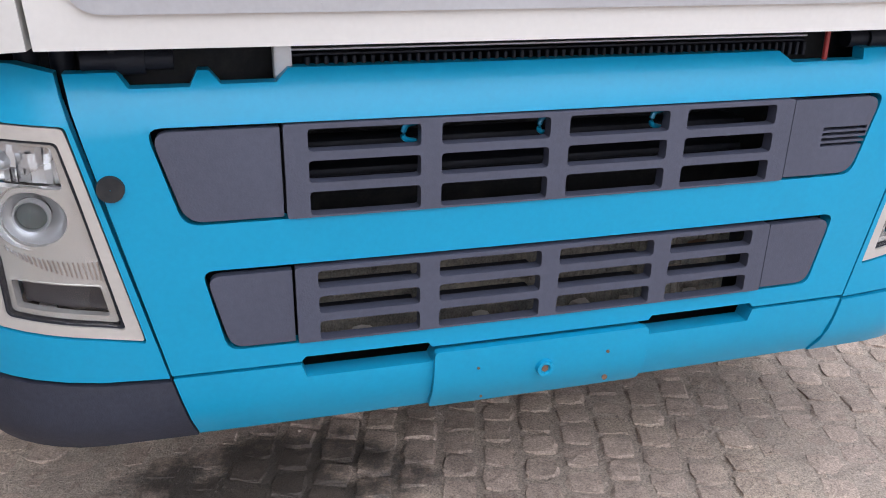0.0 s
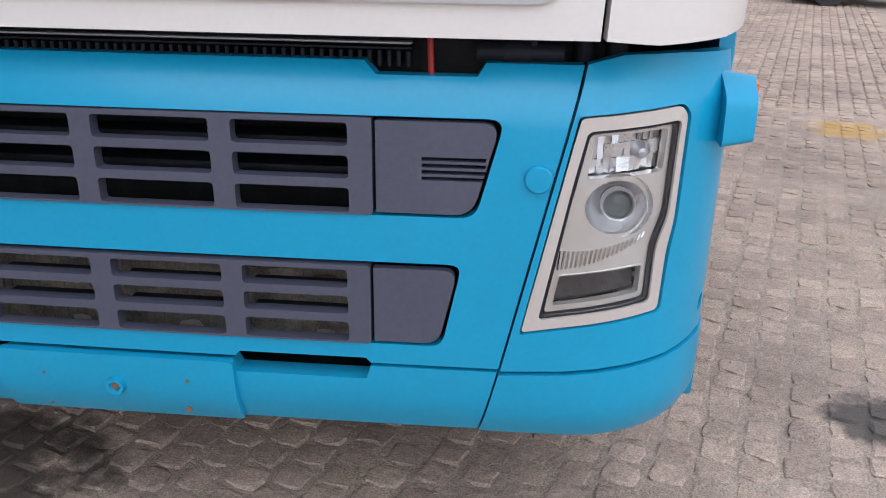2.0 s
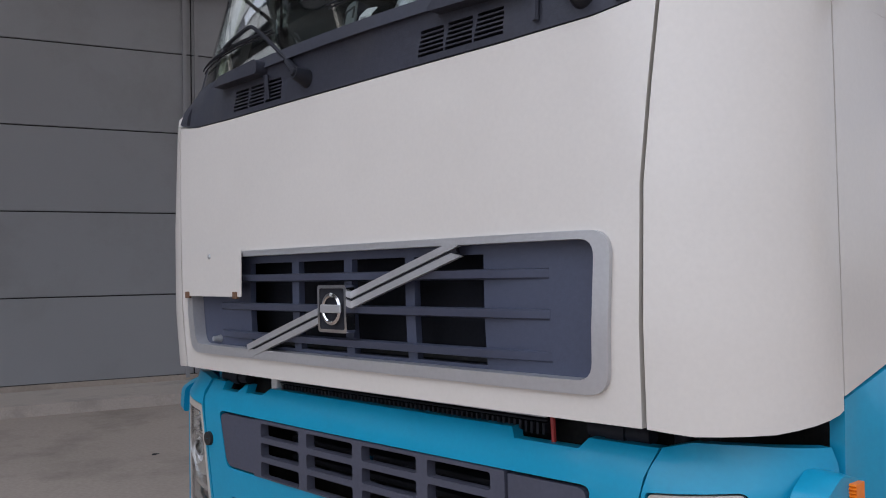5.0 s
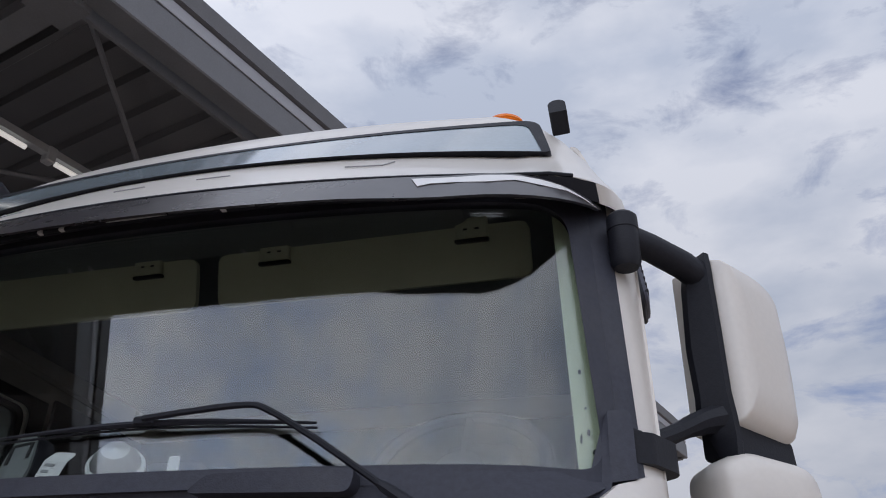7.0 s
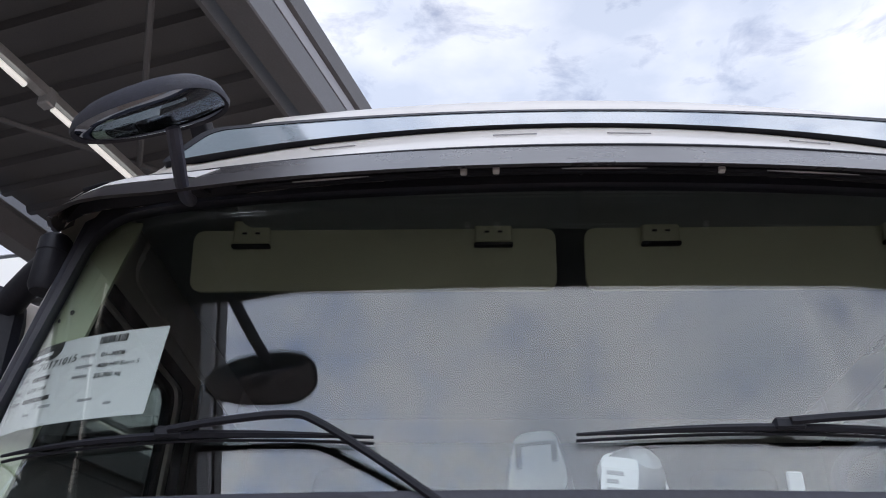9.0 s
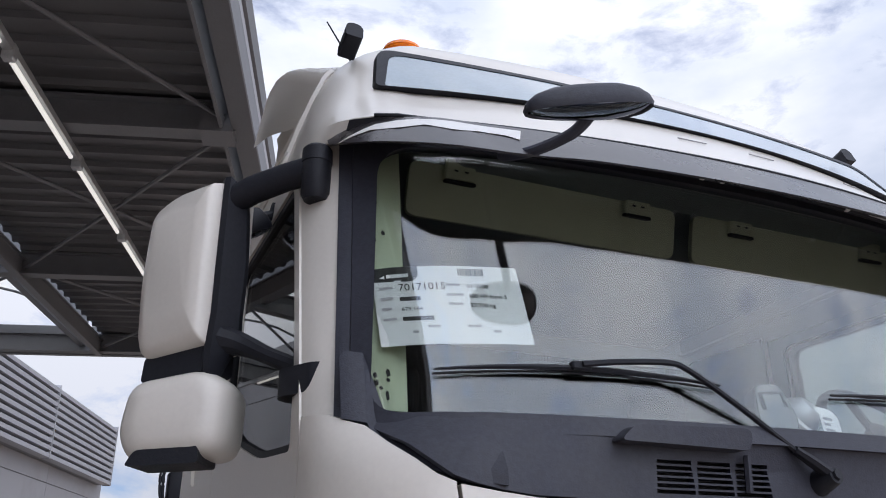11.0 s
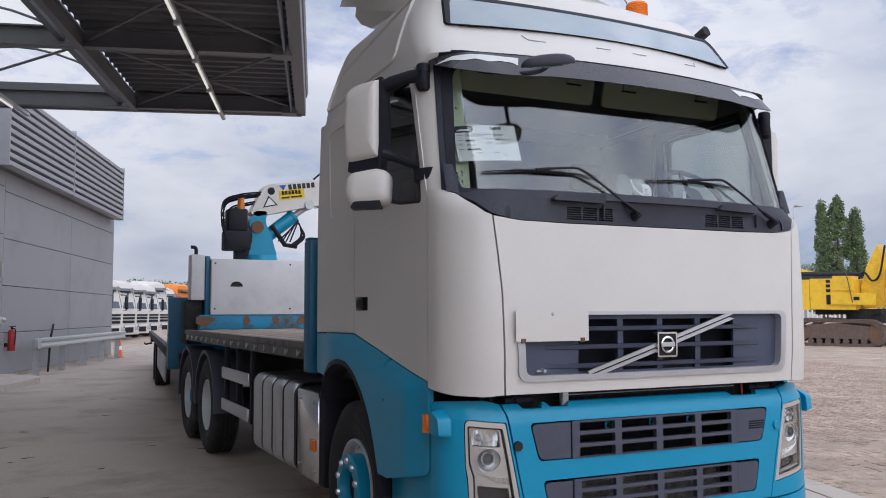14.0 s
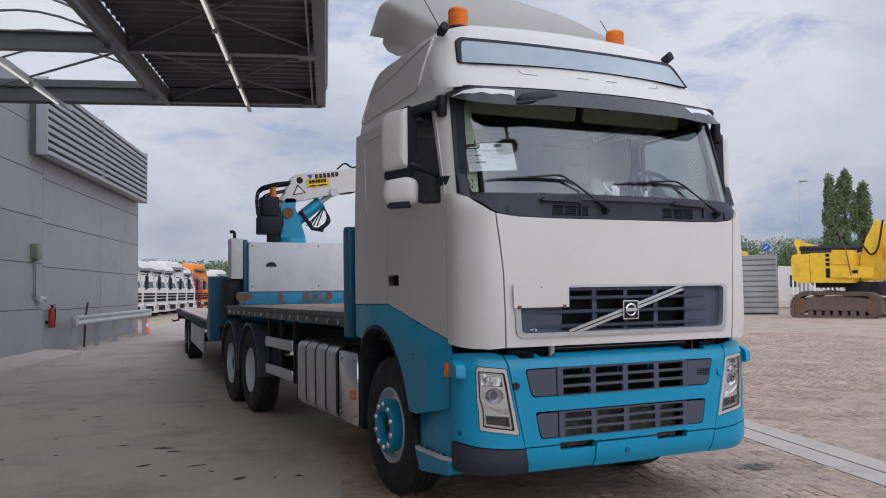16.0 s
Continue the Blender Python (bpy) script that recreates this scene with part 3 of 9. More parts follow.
def paver_mesh(w, l, rng):
    """One worn paver: a skirt, a rounded shoulder and a slightly uneven top."""
    v = []
    for inset, z, j in ((0.0, -0.014, 0.005), (0.004, -0.004, 0.006), (0.010, 0.0010, 0.006)):
        for sx, sy in ((-1, -1), (0, -1), (1, -1), (1, 0), (1, 1), (0, 1), (-1, 1), (-1, 0)):
            k = rng.uniform(0.84, 0.95) if sx and sy else 1.0
            v.append((sx * (w - inset) * k + rng.uniform(-j, j), sy * (l - inset) * k + rng.uniform(-j, j), z + (rng.uniform(-0.002, 0.002) if z > -0.01 else 0)))
    v.append((rng.uniform(-0.01, 0.01), rng.uniform(-0.01, 0.01), 0.002 + rng.uniform(-0.001, 0.001)))
    f = []
    for r in (0, 8):
        f += [(r + k, r + (k + 1) % 8, r + 8 + (k + 1) % 8, r + 8 + k) for k in range(8)]
    f += [(16 + k, 16 + (k + 1) % 8, 24) for k in range(8)]
    return v, f


def build_pavers():
    ground = bpy.data.objects["ground"]
    rng = random.Random(4)
    W, L = 0.112, 0.105
    shapes = []
    for k in range(12):
        shapes.append(paver_mesh(W / 2 - 0.002 - 0.003 * rng.random(), L / 2 - 0.002 - 0.003 * rng.random(), rng))
    meshes = []
    for v, f in shapes:
        me = bpy.data.meshes.new("paver")
        me.from_pydata(v, [], f)
        me.materials.append(M["paver"])
        meshes.append(me)
    verts, faces = [], []
    count = 0
    for zone in ((PAVE0, DRAIN0), (DRAIN1, 24.0)):
        n = int((zone[1] - zone[0]) / W)
        w = (zone[1] - zone[0]) / n
        for i in range(n):
            o = zone[0] + (i + 0.5) * w
            s0, s1 = (-7.0, 22.0) if zone[0] < 12 else (-2.0, 24.0)
            for j in range(int((s1 - s0) / L)):
                s = s0 + (j + 0.5 * (i % 2)) * L
                k = rng.randrange(12)
                z = rng.uniform(-0.004, 0.003)
                p = yard(o + rng.gauss(0, 0.0025), s + rng.gauss(0, 0.0025), z)
                tilt = Matrix.Rotation(rng.gauss(0, 0.012), 4, "X") @ Matrix.Rotation(rng.gauss(0, 0.012), 4, "Y")
                turn = Matrix.Translation(p) @ Matrix.Rotation(-TURN + rng.gauss(0, 0.015), 4, "Z") @ tilt
                if 11.2 < o < 11.98 and 2.0 < s < 6.2 and count < 300:
                    ob = new("paver", meshes[k])
                    ob.parent = ground
                    ob.matrix_basis = turn
                    count += 1
                    continue
                v, f = shapes[k]
                b = len(verts)
                verts += [tuple(turn @ Vector(q)) for q in v]
                faces += [tuple(b + q for q in g) for g in f]
    # sand lying in the joints and over the lower stones
    step = 0.026
    o0, s0, no, ns = PAVE0, -3.0, int((17.0 - PAVE0) / step), int(12.0 / step)
    sv, sf = [], []
    for i in range(no + 1):
        for j in range(ns + 1):
            o, q = o0 + i * step, s0 + j * step
            h = -0.0032 + 0.0065 * noise.fractal(Vector((o * 1.1, q * 1.1, 3.0)), 1.0, 2.0, 4) + 0.0036 * noise.noise(Vector((o * 21, q * 21, 0.0))) + rng.uniform(-0.0014, 0.0014)
            if DRAIN0 - 0.02 < o < DRAIN1 + 0.02:
                h = -0.03
            sv.append(tuple(yard(o, q, h)))
    for i in range(no):
        for j in range(ns):
            k = i * (ns + 1) + j
            sf.append((k, k + 1, k + ns + 2, k + ns + 1))
    me = bpy.data.meshes.new("sand")
    me.from_pydata(sv, [], sf)
    me.shade_smooth()
    me.materials.append(M["joint"])
    ob = new("sand", me)
    ob.parent = ground
    tagged(ob, "brown sand swept into the paver joints", kind="stuff")
    # loose grit lying on the paving
    gv, gf = [], []
    for k in range(16000):
        o, q = PAVE0 + 0.3 + rng.random() * (15.5 - PAVE0), rng.uniform(-1.5, 6.0)
        if noise.noise(Vector((o * 1.6, q * 1.6, 7.0))) < rng.uniform(-0.5, 0.35) or DRAIN0 - 0.05 < o < DRAIN1 + 0.05:
            continue
        r = 0.0016 + 0.0045 * rng.random() ** 3
        c = yard(o, q, 0.0025)
        b = len(gv)
        gv += [tuple(c + Vector(d) * r * rng.uniform(0.7, 1.3)) for d in ((1, 0, 0), (0, 1, 0), (-1, 0, 0), (0, -1, 0), (0, 0, 0.8), (0, 0, -0.8))]
        for i in range(4):
            gf += [(b + i, b + (i + 1) % 4, b + 4), (b + (i + 1) % 4, b + i, b + 5)]
    me = bpy.data.meshes.new("grit")
    me.from_pydata(gv, [], gf)
    me.materials.append(M["joint"])
    ob = new("grit", me)
    ob.parent = ground
    tagged(ob, "loose grit scattered over the paving", kind="stuff")
    for name, vv, ff, mat, label in (("paving", verts, faces, M["paver"], "worn grey-brown block pavers with sandy joints and oil stains"),):
        me = bpy.data.meshes.new(name)
        me.from_pydata(vv, [], ff)
        me.materials.append(mat)
        ob = new(name, me)
        ob.parent = ground
        tagged(ob, label, kind="stuff")


# ---- hall and canopy ----
def build_hall():
    wall = thing("wall_hall", yard(0, 10), "grey metal panel wall of a hall", "wall", kind="structure")
    END = 33.2
    bm = bmesh.new()
    box(bm, (-0.3, -40, -0.05), (-0.025, END, 7.34), m=YARD)
    part("backing", bm, M["dark"], wall)
    bays = [(-40 + 6.3 * k, -33.7 + 6.3 * k, 0.20, 1.11) for k in range(7)] + [(4.36, 10.0, 0.20, 1.11), (10.0, 15.7, 0.0, 1.226), (15.7, 21.45, 0.0, 1.226), (21.45, 27.4, -0.04, 1.207), (27.4, END, -0.04, 1.207)]
    for a, b, z, h in bays:
        b = 4.36 if 3.5 < b < 5 else b
        for j in range(7 if h < 1.2 else 6):
            z0, z1 = max(z + j * h, 0.09), min(z + (j + 1) * h, 7.36)
            bm = bmesh.new()
            box(bm, (-0.03, a + 0.008, z0 + 0.008), (0.0, b - 0.008, z1 - 0.008), 0.006, 1, m=YARD)
            part("panel", bm, M["wall"], wall)
    bm = bmesh.new()
    box(bm, (-0.02, -40, 0.0), (0.03, 33.2, 0.09), m=YARD)
    box(bm, (-0.02, -40, 0.09), (0.015, 10.0, 0.20), m=YARD)
    part("plinth", bm, M["concrete"], wall)
    bm = bmesh.new()
    for s in (4.24, 4.40):
        box(bm, (0.0, s, 0.16), (0.045, s + 0.05, 6.0), m=YARD)
    part("door_guide", bm, M["wall"], wall, "vertical steel guide rails of a sectional door")
    # end wall that closes the hall
    bm = bmesh.new()
    box(bm, (-30, END - 0.3, 0), (-0.3, END, 7.34), m=YARD)
    tagged(part("wall_end", bm, M["wall"]), "grey panel end wall of the hall", "wall", kind="structure")
    # louvre box
    lv = thing("louvre_screen", yard(0.3, 26, 5.4), "ribbed grey metal louvre screen on the hall wall", "louvre")
    z0, z1, s0, s1 = 5.27, 7.32, 20.3, 32.6
    bm = bmesh.new()
    box(bm, (0.002, s0 + 0.05, z0 + 0.02), (0.2, s1 - 0.05, z1 - 0.02), m=YARD)
    part("back_panel", bm, M["canopy"], lv)
    for k in range(10):
        z = z0 + 0.02 + k * (z1 - z0 - 0.04) / 10
        bm = bmesh.new()
        prism(bm, [(0.2, z), (0.46, z + 0.01), (0.46, z + 0.12), (0.40, z + 0.15), (0.2, z + 0.17)], lambda u, v, w: YARD @ Vector((u, w, v)), s0, s1)
        part("slat", bm, M["louvre"], lv)
    for s in (s0, 25.9, s1):
        bm = bmesh.new()
        box(bm, (0.19, s - 0.03, z0), (0.47, s + 0.03, z1), m=YARD)
        part("post", bm, M["louvre"], lv)
    # kerb
    bm = bmesh.new()
    prism(bm, rounded([(0.02, -40), (1.4, -40), (1.4, 20.6), (0.02, 21.6)], [0, 0, 0.8, 0.2], 6), lambda u, v, w: YARD @ Vector((u, v, w)), 0.001, 0.13)
    tagged(part("kerb", bm, M["band"]), "low concrete kerb strip along the hall wall", "kerb", kind="structure")


def build_canopy():
    c = thing("canopy", yard(3.7, 5, 5.6), "dark steel canopy roof with corrugated deck on the hall", "canopy", kind="structure")
    Z, S0, S1, O1, OM = 5.57, -26.0, 15.42, 7.50, 4.42
    # corrugated deck, ribs across the canopy
    bm = bmesh.new()
    def deck(o0, o1, sa, sb):
        prof, s = [], sa
        while s < sb - 0.3:
            prof += [(s, Z + 0.34), (s + 0.19, Z + 0.34), (s + 0.22, Z + 0.29), (s + 0.27, Z + 0.29)]
            s += 0.30
        prof.append((sb, Z + 0.34))
        a = [bm.verts.new(yard(o0, s, z)) for s, z in prof]
        b = [bm.verts.new(yard(o1, s, z)) for s, z in prof]
        a2 = [bm.verts.new(yard(o0, s, z + 0.02)) for s, z in prof]
        b2 = [bm.verts.new(yard(o1, s, z + 0.02)) for s, z in prof]
        for i in range(len(prof) - 1):
            bm.faces.new((a[i], a[i + 1], b[i + 1], b[i]))
            bm.faces.new((a2[i], b2[i], b2[i + 1], a2[i + 1]))
    deck(OM, O1, S0, S1)
    part("deck", bm, M["canopy"], c, angle=20)
    bm = bmesh.new()
    deck(0.0, OM, S0, -11.0)
    part("deck", bm, M["canopy"], c, angle=20)
    # arched skylights between the beams
    beams = [11.57 - 3.83 * k for k in range(8, -1, -1)] + [S1 - 0.1]
    # skylights below s = -4 are unseen, added to brighten the wall and cab
    bays = [b for b in beams if b > -12]
    for a, b in zip(bays, bays[1:]):
        bm = bmesh.new()
        n = 10
        rows = []
        for i in range(n + 1):
            t = i / n
            rows.append([bm.verts.new(yard(0.5 + 3.55 * t, s, Z + 0.55 + 0.55 * math.sin(math.pi * t))) for s in (a + 0.15, b - 0.15)])
        for p, q in zip(rows, rows[1:]):
            bm.faces.new((p[0], p[1], q[1], q[0]))
        part("skylight", bm, M["skylight"], c, "pale translucent arched skylight")
        bm = bmesh.new()
        for s in [a + 0.15 + (b - a - 0.3) * k / 3 for k in range(4)]:
            tube(bm, [yard(0.5 + 3.55 * i / n, s, Z + 0.53 + 0.55 * math.sin(math.pi * i / n)) for i in range(n + 1)], 0.025, 5)
        part("skylight_rib", bm, M["girder"], c)
        bm = bmesh.new()
        for o in (0.35, 4.08):
            box(bm, (o, a, Z + 0.1), (o + 0.1, b, Z + 0.6), m=YARD)
        part("skylight_kerb", bm, M["girder"], c)
    for s in beams:
        bm = bmesh.new()
        box(bm, (0, s - 0.09, Z + 0.0), (O1, s + 0.09, Z + 0.02), m=YARD)
        box(bm, (0, s - 0.09, Z + 0.28), (O1, s + 0.09, Z + 0.30), m=YARD)
        box(bm, (0, s - 0.012, Z + 0.02), (O1, s + 0.012, Z + 0.28), m=YARD)
        part("beam", bm, M["girder"], c)
    for o in (0.25, OM):
        bm = bmesh.new()
        box(bm, (o - 0.05, S0, Z - 0.04), (o + 0.05, S1, Z - 0.02), m=YARD)
        box(bm, (o - 0.05, S0, Z + 0.2), (o + 0.05, S1, Z + 0.22), m=YARD)
        box(bm, (o - 0.01, S0, Z - 0.02), (o + 0.01, S1, Z + 0.2), m=YARD)
        part("purlin", bm, M["girder"], c)
    bm = bmesh.new()
    edge = [(O1 - 0.03, Z + 0.02), (O1 + 0.15, Z + 0.0), (O1 + 0.16, Z + 0.01), (O1 + 0.165, Z + 0.23), (O1 + 0.150, Z + 0.24), (O1 + 0.150, Z + 0.37), (O1 + 0.185, Z + 0.38), (O1 + 0.21, Z + 0.50), (O1 + 0.15, Z + 0.50), (O1 + 0.12, Z + 0.24), (O1 + 0.10, Z + 0.04), (O1 - 0.03, Z + 0.05)]
    prism(bm, edge, lambda u, v, w: yard(u, w, v), S0, S1 + 0.1)
    box(bm, (O1 - 0.13, S0, Z + 0.0), (O1 - 0.10, S1, Z + 0.30), m=YARD)
    fascia = part("fascia", bm, M["girder"], c, "grey folded edge trim")
    bm = bmesh.new()
    box(bm, (O1 + 0.150, S0, Z + 0.255), (O1 + 0.162, S1 + 0.1, Z + 0.355), 0.003, 1, m=YARD)
    part("trim_strip", bm, M["louvre"], fascia, "pale metal strip along the edge")
    bm = bmesh.new()
    box(bm, (0, S1, Z - 0.02), (O1 + 0.09, S1 + 0.1, Z + 0.48), 0.01, 1, m=YARD)
    part("fascia", bm, M["girder"], c, "grey folded edge trim")
    for a, b in zip(beams, beams[1:]):
        for p, q in (((OM + 0.05, a), (O1, b)), ((OM + 0.05, b), (O1, a))):
            bm = bmesh.new()
            tube(bm, [yard(*p, Z + 0.10), yard(*q, Z + 0.10)], 0.022, 6)
            part("brace", bm, M["girder"], c)
        bm = bmesh.new()
        tube(bm, [yard(0.3, b, Z + 0.05), yard(OM, a, Z + 0.05)], 0.022, 6)
        part("brace", bm, M["girder"], c)
        bm = bmesh.new()
        box(bm, (O1 - 0.3, b - 0.14, Z - 0.03), (O1 - 0.02, b + 0.14, Z + 0.14), m=YARD)
        part("gusset", bm, M["girder"], c)
    # strip lights on conduit rails
    for o, z in ((6.04, Z - 0.08), (2.35, Z - 0.12)):
        rail = thing("strip_light", yard(o, 5, z), "long fluorescent strip light on a galvanised rail under the canopy", "strip light", "strip lights")
        bm = bmesh.new()
        box(bm, (o - 0.035, S0 + 1, z), (o + 0.035, S1 + 0.3, z + 0.06), m=YARD)
        part("rail", bm, M["steel"], rail)
        s = S0 + 2
        while s < S1 - 1.5:
            bm = bmesh.new()
            tube(bm, [yard(o, s, z - 0.035), yard(o, s + 1.45, z - 0.035)], 0.02, 8)
            part("tube", bm, M["tube"], rail, "white fluorescent tube")
            bm = bmesh.new()
            box(bm, (o - 0.045, s - 0.1, z - 0.06), (o + 0.045, s - 0.02, z + 0.07), 0.01, 1, m=YARD)
            part("connector", bm, M["steel"], rail)
            s += 1.7


build_ground()
build_hall()
build_canopy()


# ---- the lorry's surfaces ----
BUMPER_Y = [(0.36, 0.05), (0.41, 0.015), (0.46, 0.0), (1.07, 0.0), (1.11, 0.012), (1.15, 0.05)]
CAB_Y = [(1.19, -0.035), (1.4, -0.05), (1.7, -0.05), (2.1, -0.035), (2.3, 0.0), (3.0, 0.16)]


def wrap(y0, bow, xs, w, depth, power=2):
    """The plan outline of a rounded front: s runs from the middle round the corner and back along the side."""
    L = 0.5 * math.pi * math.sqrt(((w - xs) ** 2 + depth**2) / 2)

    def place(s):
        a, sign = abs(s), 1 if s >= 0 else -1
        if a <= xs:
            x, y, nx, ny = a, y0 + bow * (a / xs) ** power, power * bow / xs * (a / xs) ** (power - 1), -1.0
        elif a <= xs + L:
            g = (a - xs) / L * math.pi / 2
            x, y = xs + (w - xs) * math.sin(g), y0 + bow + depth * (1 - math.cos(g))
            nx, ny = math.sin(g) / (w - xs), -math.cos(g) / depth
        else:
            x, y, nx, ny = w, y0 + bow + depth + (a - xs - L), 1.0, 0.0
        k = math.hypot(nx, ny)
        return sign * x, y, sign * nx / k, ny / k

    return place


def bumper_at(s, z, off=0.0):
    tuck = max(0.0, 0.46 - z) * 0.35
    x, y, nx, ny = wrap(lerp(BUMPER_Y, z), 0.012, 0.93, 1.235 - tuck, 0.21)(s)
    return Vector((x + nx * off, y + ny * off, z))


def cab_at(s, z, off=0.0):
    x, y, nx, ny = wrap(lerp(CAB_Y, z) - 0.006, 0.014, 0.93, 1.24 - 0.02 * max(0, z - 2.2), 0.26, 3)(s)
    return Vector((x + nx * off, y + ny * off, z))


def shoulder_at(s, z, off=0.0):
    """The cab's corner, leaning back towards the pillar at its top."""
    p = cab_at(s, z, off)
    k = max(0.0, min(1.0, (z - 2.12) / 0.09)) ** 1.5
    p.y += 0.075 * k * max(0.0, min(1.0, 1 - (abs(s) - 1.08) / 0.28))
    p.y = min(p.y, 0.258)
    return p


def screen_at(x, z, off=0.0):
    y = -0.05 + 0.31 * (z - 2.2) + 0.105 * (x / 1.1) ** 2 + 0.10 * min(1.1, abs(x) / 1.15) ** 12
    return Vector((x, y - off, z))


SIDE_S = 0.93 + 0.5 * math.pi * math.sqrt((0.31**2 + 0.26**2) / 2)  # where the corner ends and the side begins


def side_at(sign):
    """Maps (y, z, off) onto a flank of the cab."""
    return lambda y, z, off=0.0: Vector((sign * (1.24 - 0.02 * max(0, z - 2.2) + off), y, z))


lorry = thing("flatbed_lorry", (0, 4, 0), "white and turquoise flatbed lorry with a rear-mounted loading crane", "lorry")


UPPER = (0.556, 0.868, 1.055)
LOWER = (0.548, 0.592, 0.762)


def bumper_shell():
    bm = bmesh.new()
    top = 1.15
    # the middle panel between the corner seams
    edge = [(-0.805, 0.545), (-0.545, 0.545), (-0.535, 0.556), (-0.27, 0.556), (-0.262, 0.545), (0.262, 0.545), (0.27, 0.556), (0.535, 0.556), (0.545, 0.545), (0.805, 0.545), (0.936, top), (0.76, top), (0.745, 1.128), (0.56, 1.128), (0.535, top), (-0.535, top), (-0.56, 1.128), (-0.66, 1.128), (-0.68, top), (-0.70, top), (-0.715, 1.125), (-0.82, 1.125), (-0.84, top), (-0.93, top)]
    hole_u = rounded([(-0.75, 0.866), (0.75, 0.866), (0.80, 1.058), (-0.80, 1.058)], 0.03)
    hole_l = rounded([(-0.69, 0.590), (0.69, 0.590), (0.727, 0.770), (-0.727, 0.770)], 0.025)
    sheet(bm, edge, [hole_u, hole_l], bumper_at, 0.035, 0.055)
    return bm


def build_front():
    part("bumper", bumper_shell(), M["blue"], lorry, "turquoise painted grille panel of the bumper")
    # lower bumper beam, with the raised plate in the middle
    bm = bmesh.new()
    sheet(bm, [(-0.765, 0.375), (0.765, 0.375), (0.803, 0.537), (0.545, 0.537), (0.535, 0.507), (0.262, 0.507), (0.25, 0.53), (-0.25, 0.53), (-0.262, 0.507), (-0.535, 0.507), (-0.545, 0.537), (-0.803, 0.537)], [], bumper_at, 0.05, 0.05)
    part("bumper_beam", bm, M["blue"], lorry)
    bm = bmesh.new()
    sheet(bm, rounded([(-0.262, 0.372), (0.262, 0.372), (0.258, 0.535), (-0.258, 0.535)], 0.012), [], lambda u, v, o: bumper_at(u, v, o + 0.014), 0.02, 0.04)
    plate = part("plate_mount", bm, M["blue"], lorry, "raised turquoise mounting area for a plate")
    bm = bmesh.new()
    lathe(bm, [(0.001, 0.004), (0.010, 0.004), (0.012, 0.010), (0.019, 0.010), (0.021, 0.0), (0.021, -0.004)], pose(0, -0.014, 0.464, 90), 20)
    part("bolt", bm, M["blue"], plate)
    bm = bmesh.new()
    cyl(bm, (0, -0.0145, 0.464), (0, -0.0195, 0.464), 0.009, n=6)
    part("bolt_head", bm, M["rust"], plate)
    for x, z, r in ((0.157, 0.484, 0.004), (0.155, 0.415, 0.007), (-0.158, 0.484, 0.003), (-0.15, 0.41, 0.003)):
        bm = bmesh.new()
        cyl(bm, (x, -0.013, z), (x, -0.0155, z), r, n=10)
        part("screw_hole", bm, M["rust"], plate)
    # corner units of the bumper round to the sides
    for sign in (-1, 1):
        edge = [(0.809, 0.540), (0.936, 0.547), (1.046, 0.561), (1.132, 0.573), (1.211, 0.590), (1.32, 0.602), (1.35, 0.61), (1.36, 0.75), (1.35, 1.10), (1.28, 1.165), (1.1, 1.172), (1.0, 1.17), (0.942, 1.152)]
        hole = rounded([(0.843, 0.624), (1.106, 0.672), (1.112, 0.80), (1.122, 0.86), (1.126, 1.068), (1.108, 1.088), (0.932, 1.067)], [0.01, 0.012, 0.02, 0.02, 0.015, 0.015, 0.008])
        hole2 = rounded([(1.236, 0.635), (1.262, 0.640), (1.266, 0.676), (1.24, 0.672)], 0.012)
        bm = bmesh.new()
        sheet(bm, [(sign * s, z) for s, z in edge], [[(sign * s, z) for s, z in hole], [(sign * s, z) for s, z in hole2]], bumper_at, 0.03, 0.04)
        corner = part("bumper_corner", bm, M["blue"], lorry, "turquoise bumper corner round the headlight")
        low = [(0.768, 0.372), (1.0, 0.372), (1.2, 0.385), (1.33, 0.41), (1.35, 0.50), (1.35, 0.59), (1.32, 0.594), (1.211, 0.582), (1.132, 0.565), (1.046, 0.553), (0.936, 0.539), (0.806, 0.532)]
        bm = bmesh.new()
        sheet(bm, [(sign * s, z) for s, z in low], [], lambda u, v, o: bumper_at(u, v, o + 0.004), 0.05, 0.04)
        if sign < 0:
            part("bumper_end", bm, M["cowl"], lorry, "dark grey unpainted bumper corner")
        else:
            part("bumper_end", bm, M["blue"], lorry, "turquoise painted bumper corner")
        # tow-eye cover: a hole painted as a near-black disc, opposite it a cap
        bm = bmesh.new()
        m = pose(sign * (0.865 if sign > 0 else 0.87), 0.012, 0.95, 90)
        if sign > 0:
            lathe(bm, [(0.001, 0.016), (0.0235, 0.015), (0.026, 0.012), (0.026, 0.0)], m, 28)
            part("tow_cap", bm, M["blue"], corner)
        else:
            lathe(bm, [(0.001, 0.0128), (0.024, 0.0128), (0.025, 0.002)], m, 28)
            part("tow_hole", bm, M["dark"], corner)
        build_headlight(sign)
        # corner indicator on its pod
        bm = bmesh.new()
        pod = rounded([(0.075, 1.0), (0.25, 1.015), (0.26, 1.115), (0.17, 1.135), (0.085, 1.095)], 0.02)
        a = [bm.verts.new((sign * 1.20, y, z)) for y, z in pod]
        b = [bm.verts.new((sign * (1.262 + 0.25 * (y - 0.1) * 0.25), 0.17 + (y - 0.17) * 0.8, 1.062 + (z - 1.062) * 0.86)) for y, z in pod]
        bm.faces.new(a)
        bm.faces.new(b[::-1])
        for k in range(len(pod)):
            bm.faces.new((a[k], b[k], b[(k + 1) % len(pod)], a[(k + 1) % len(pod)]))
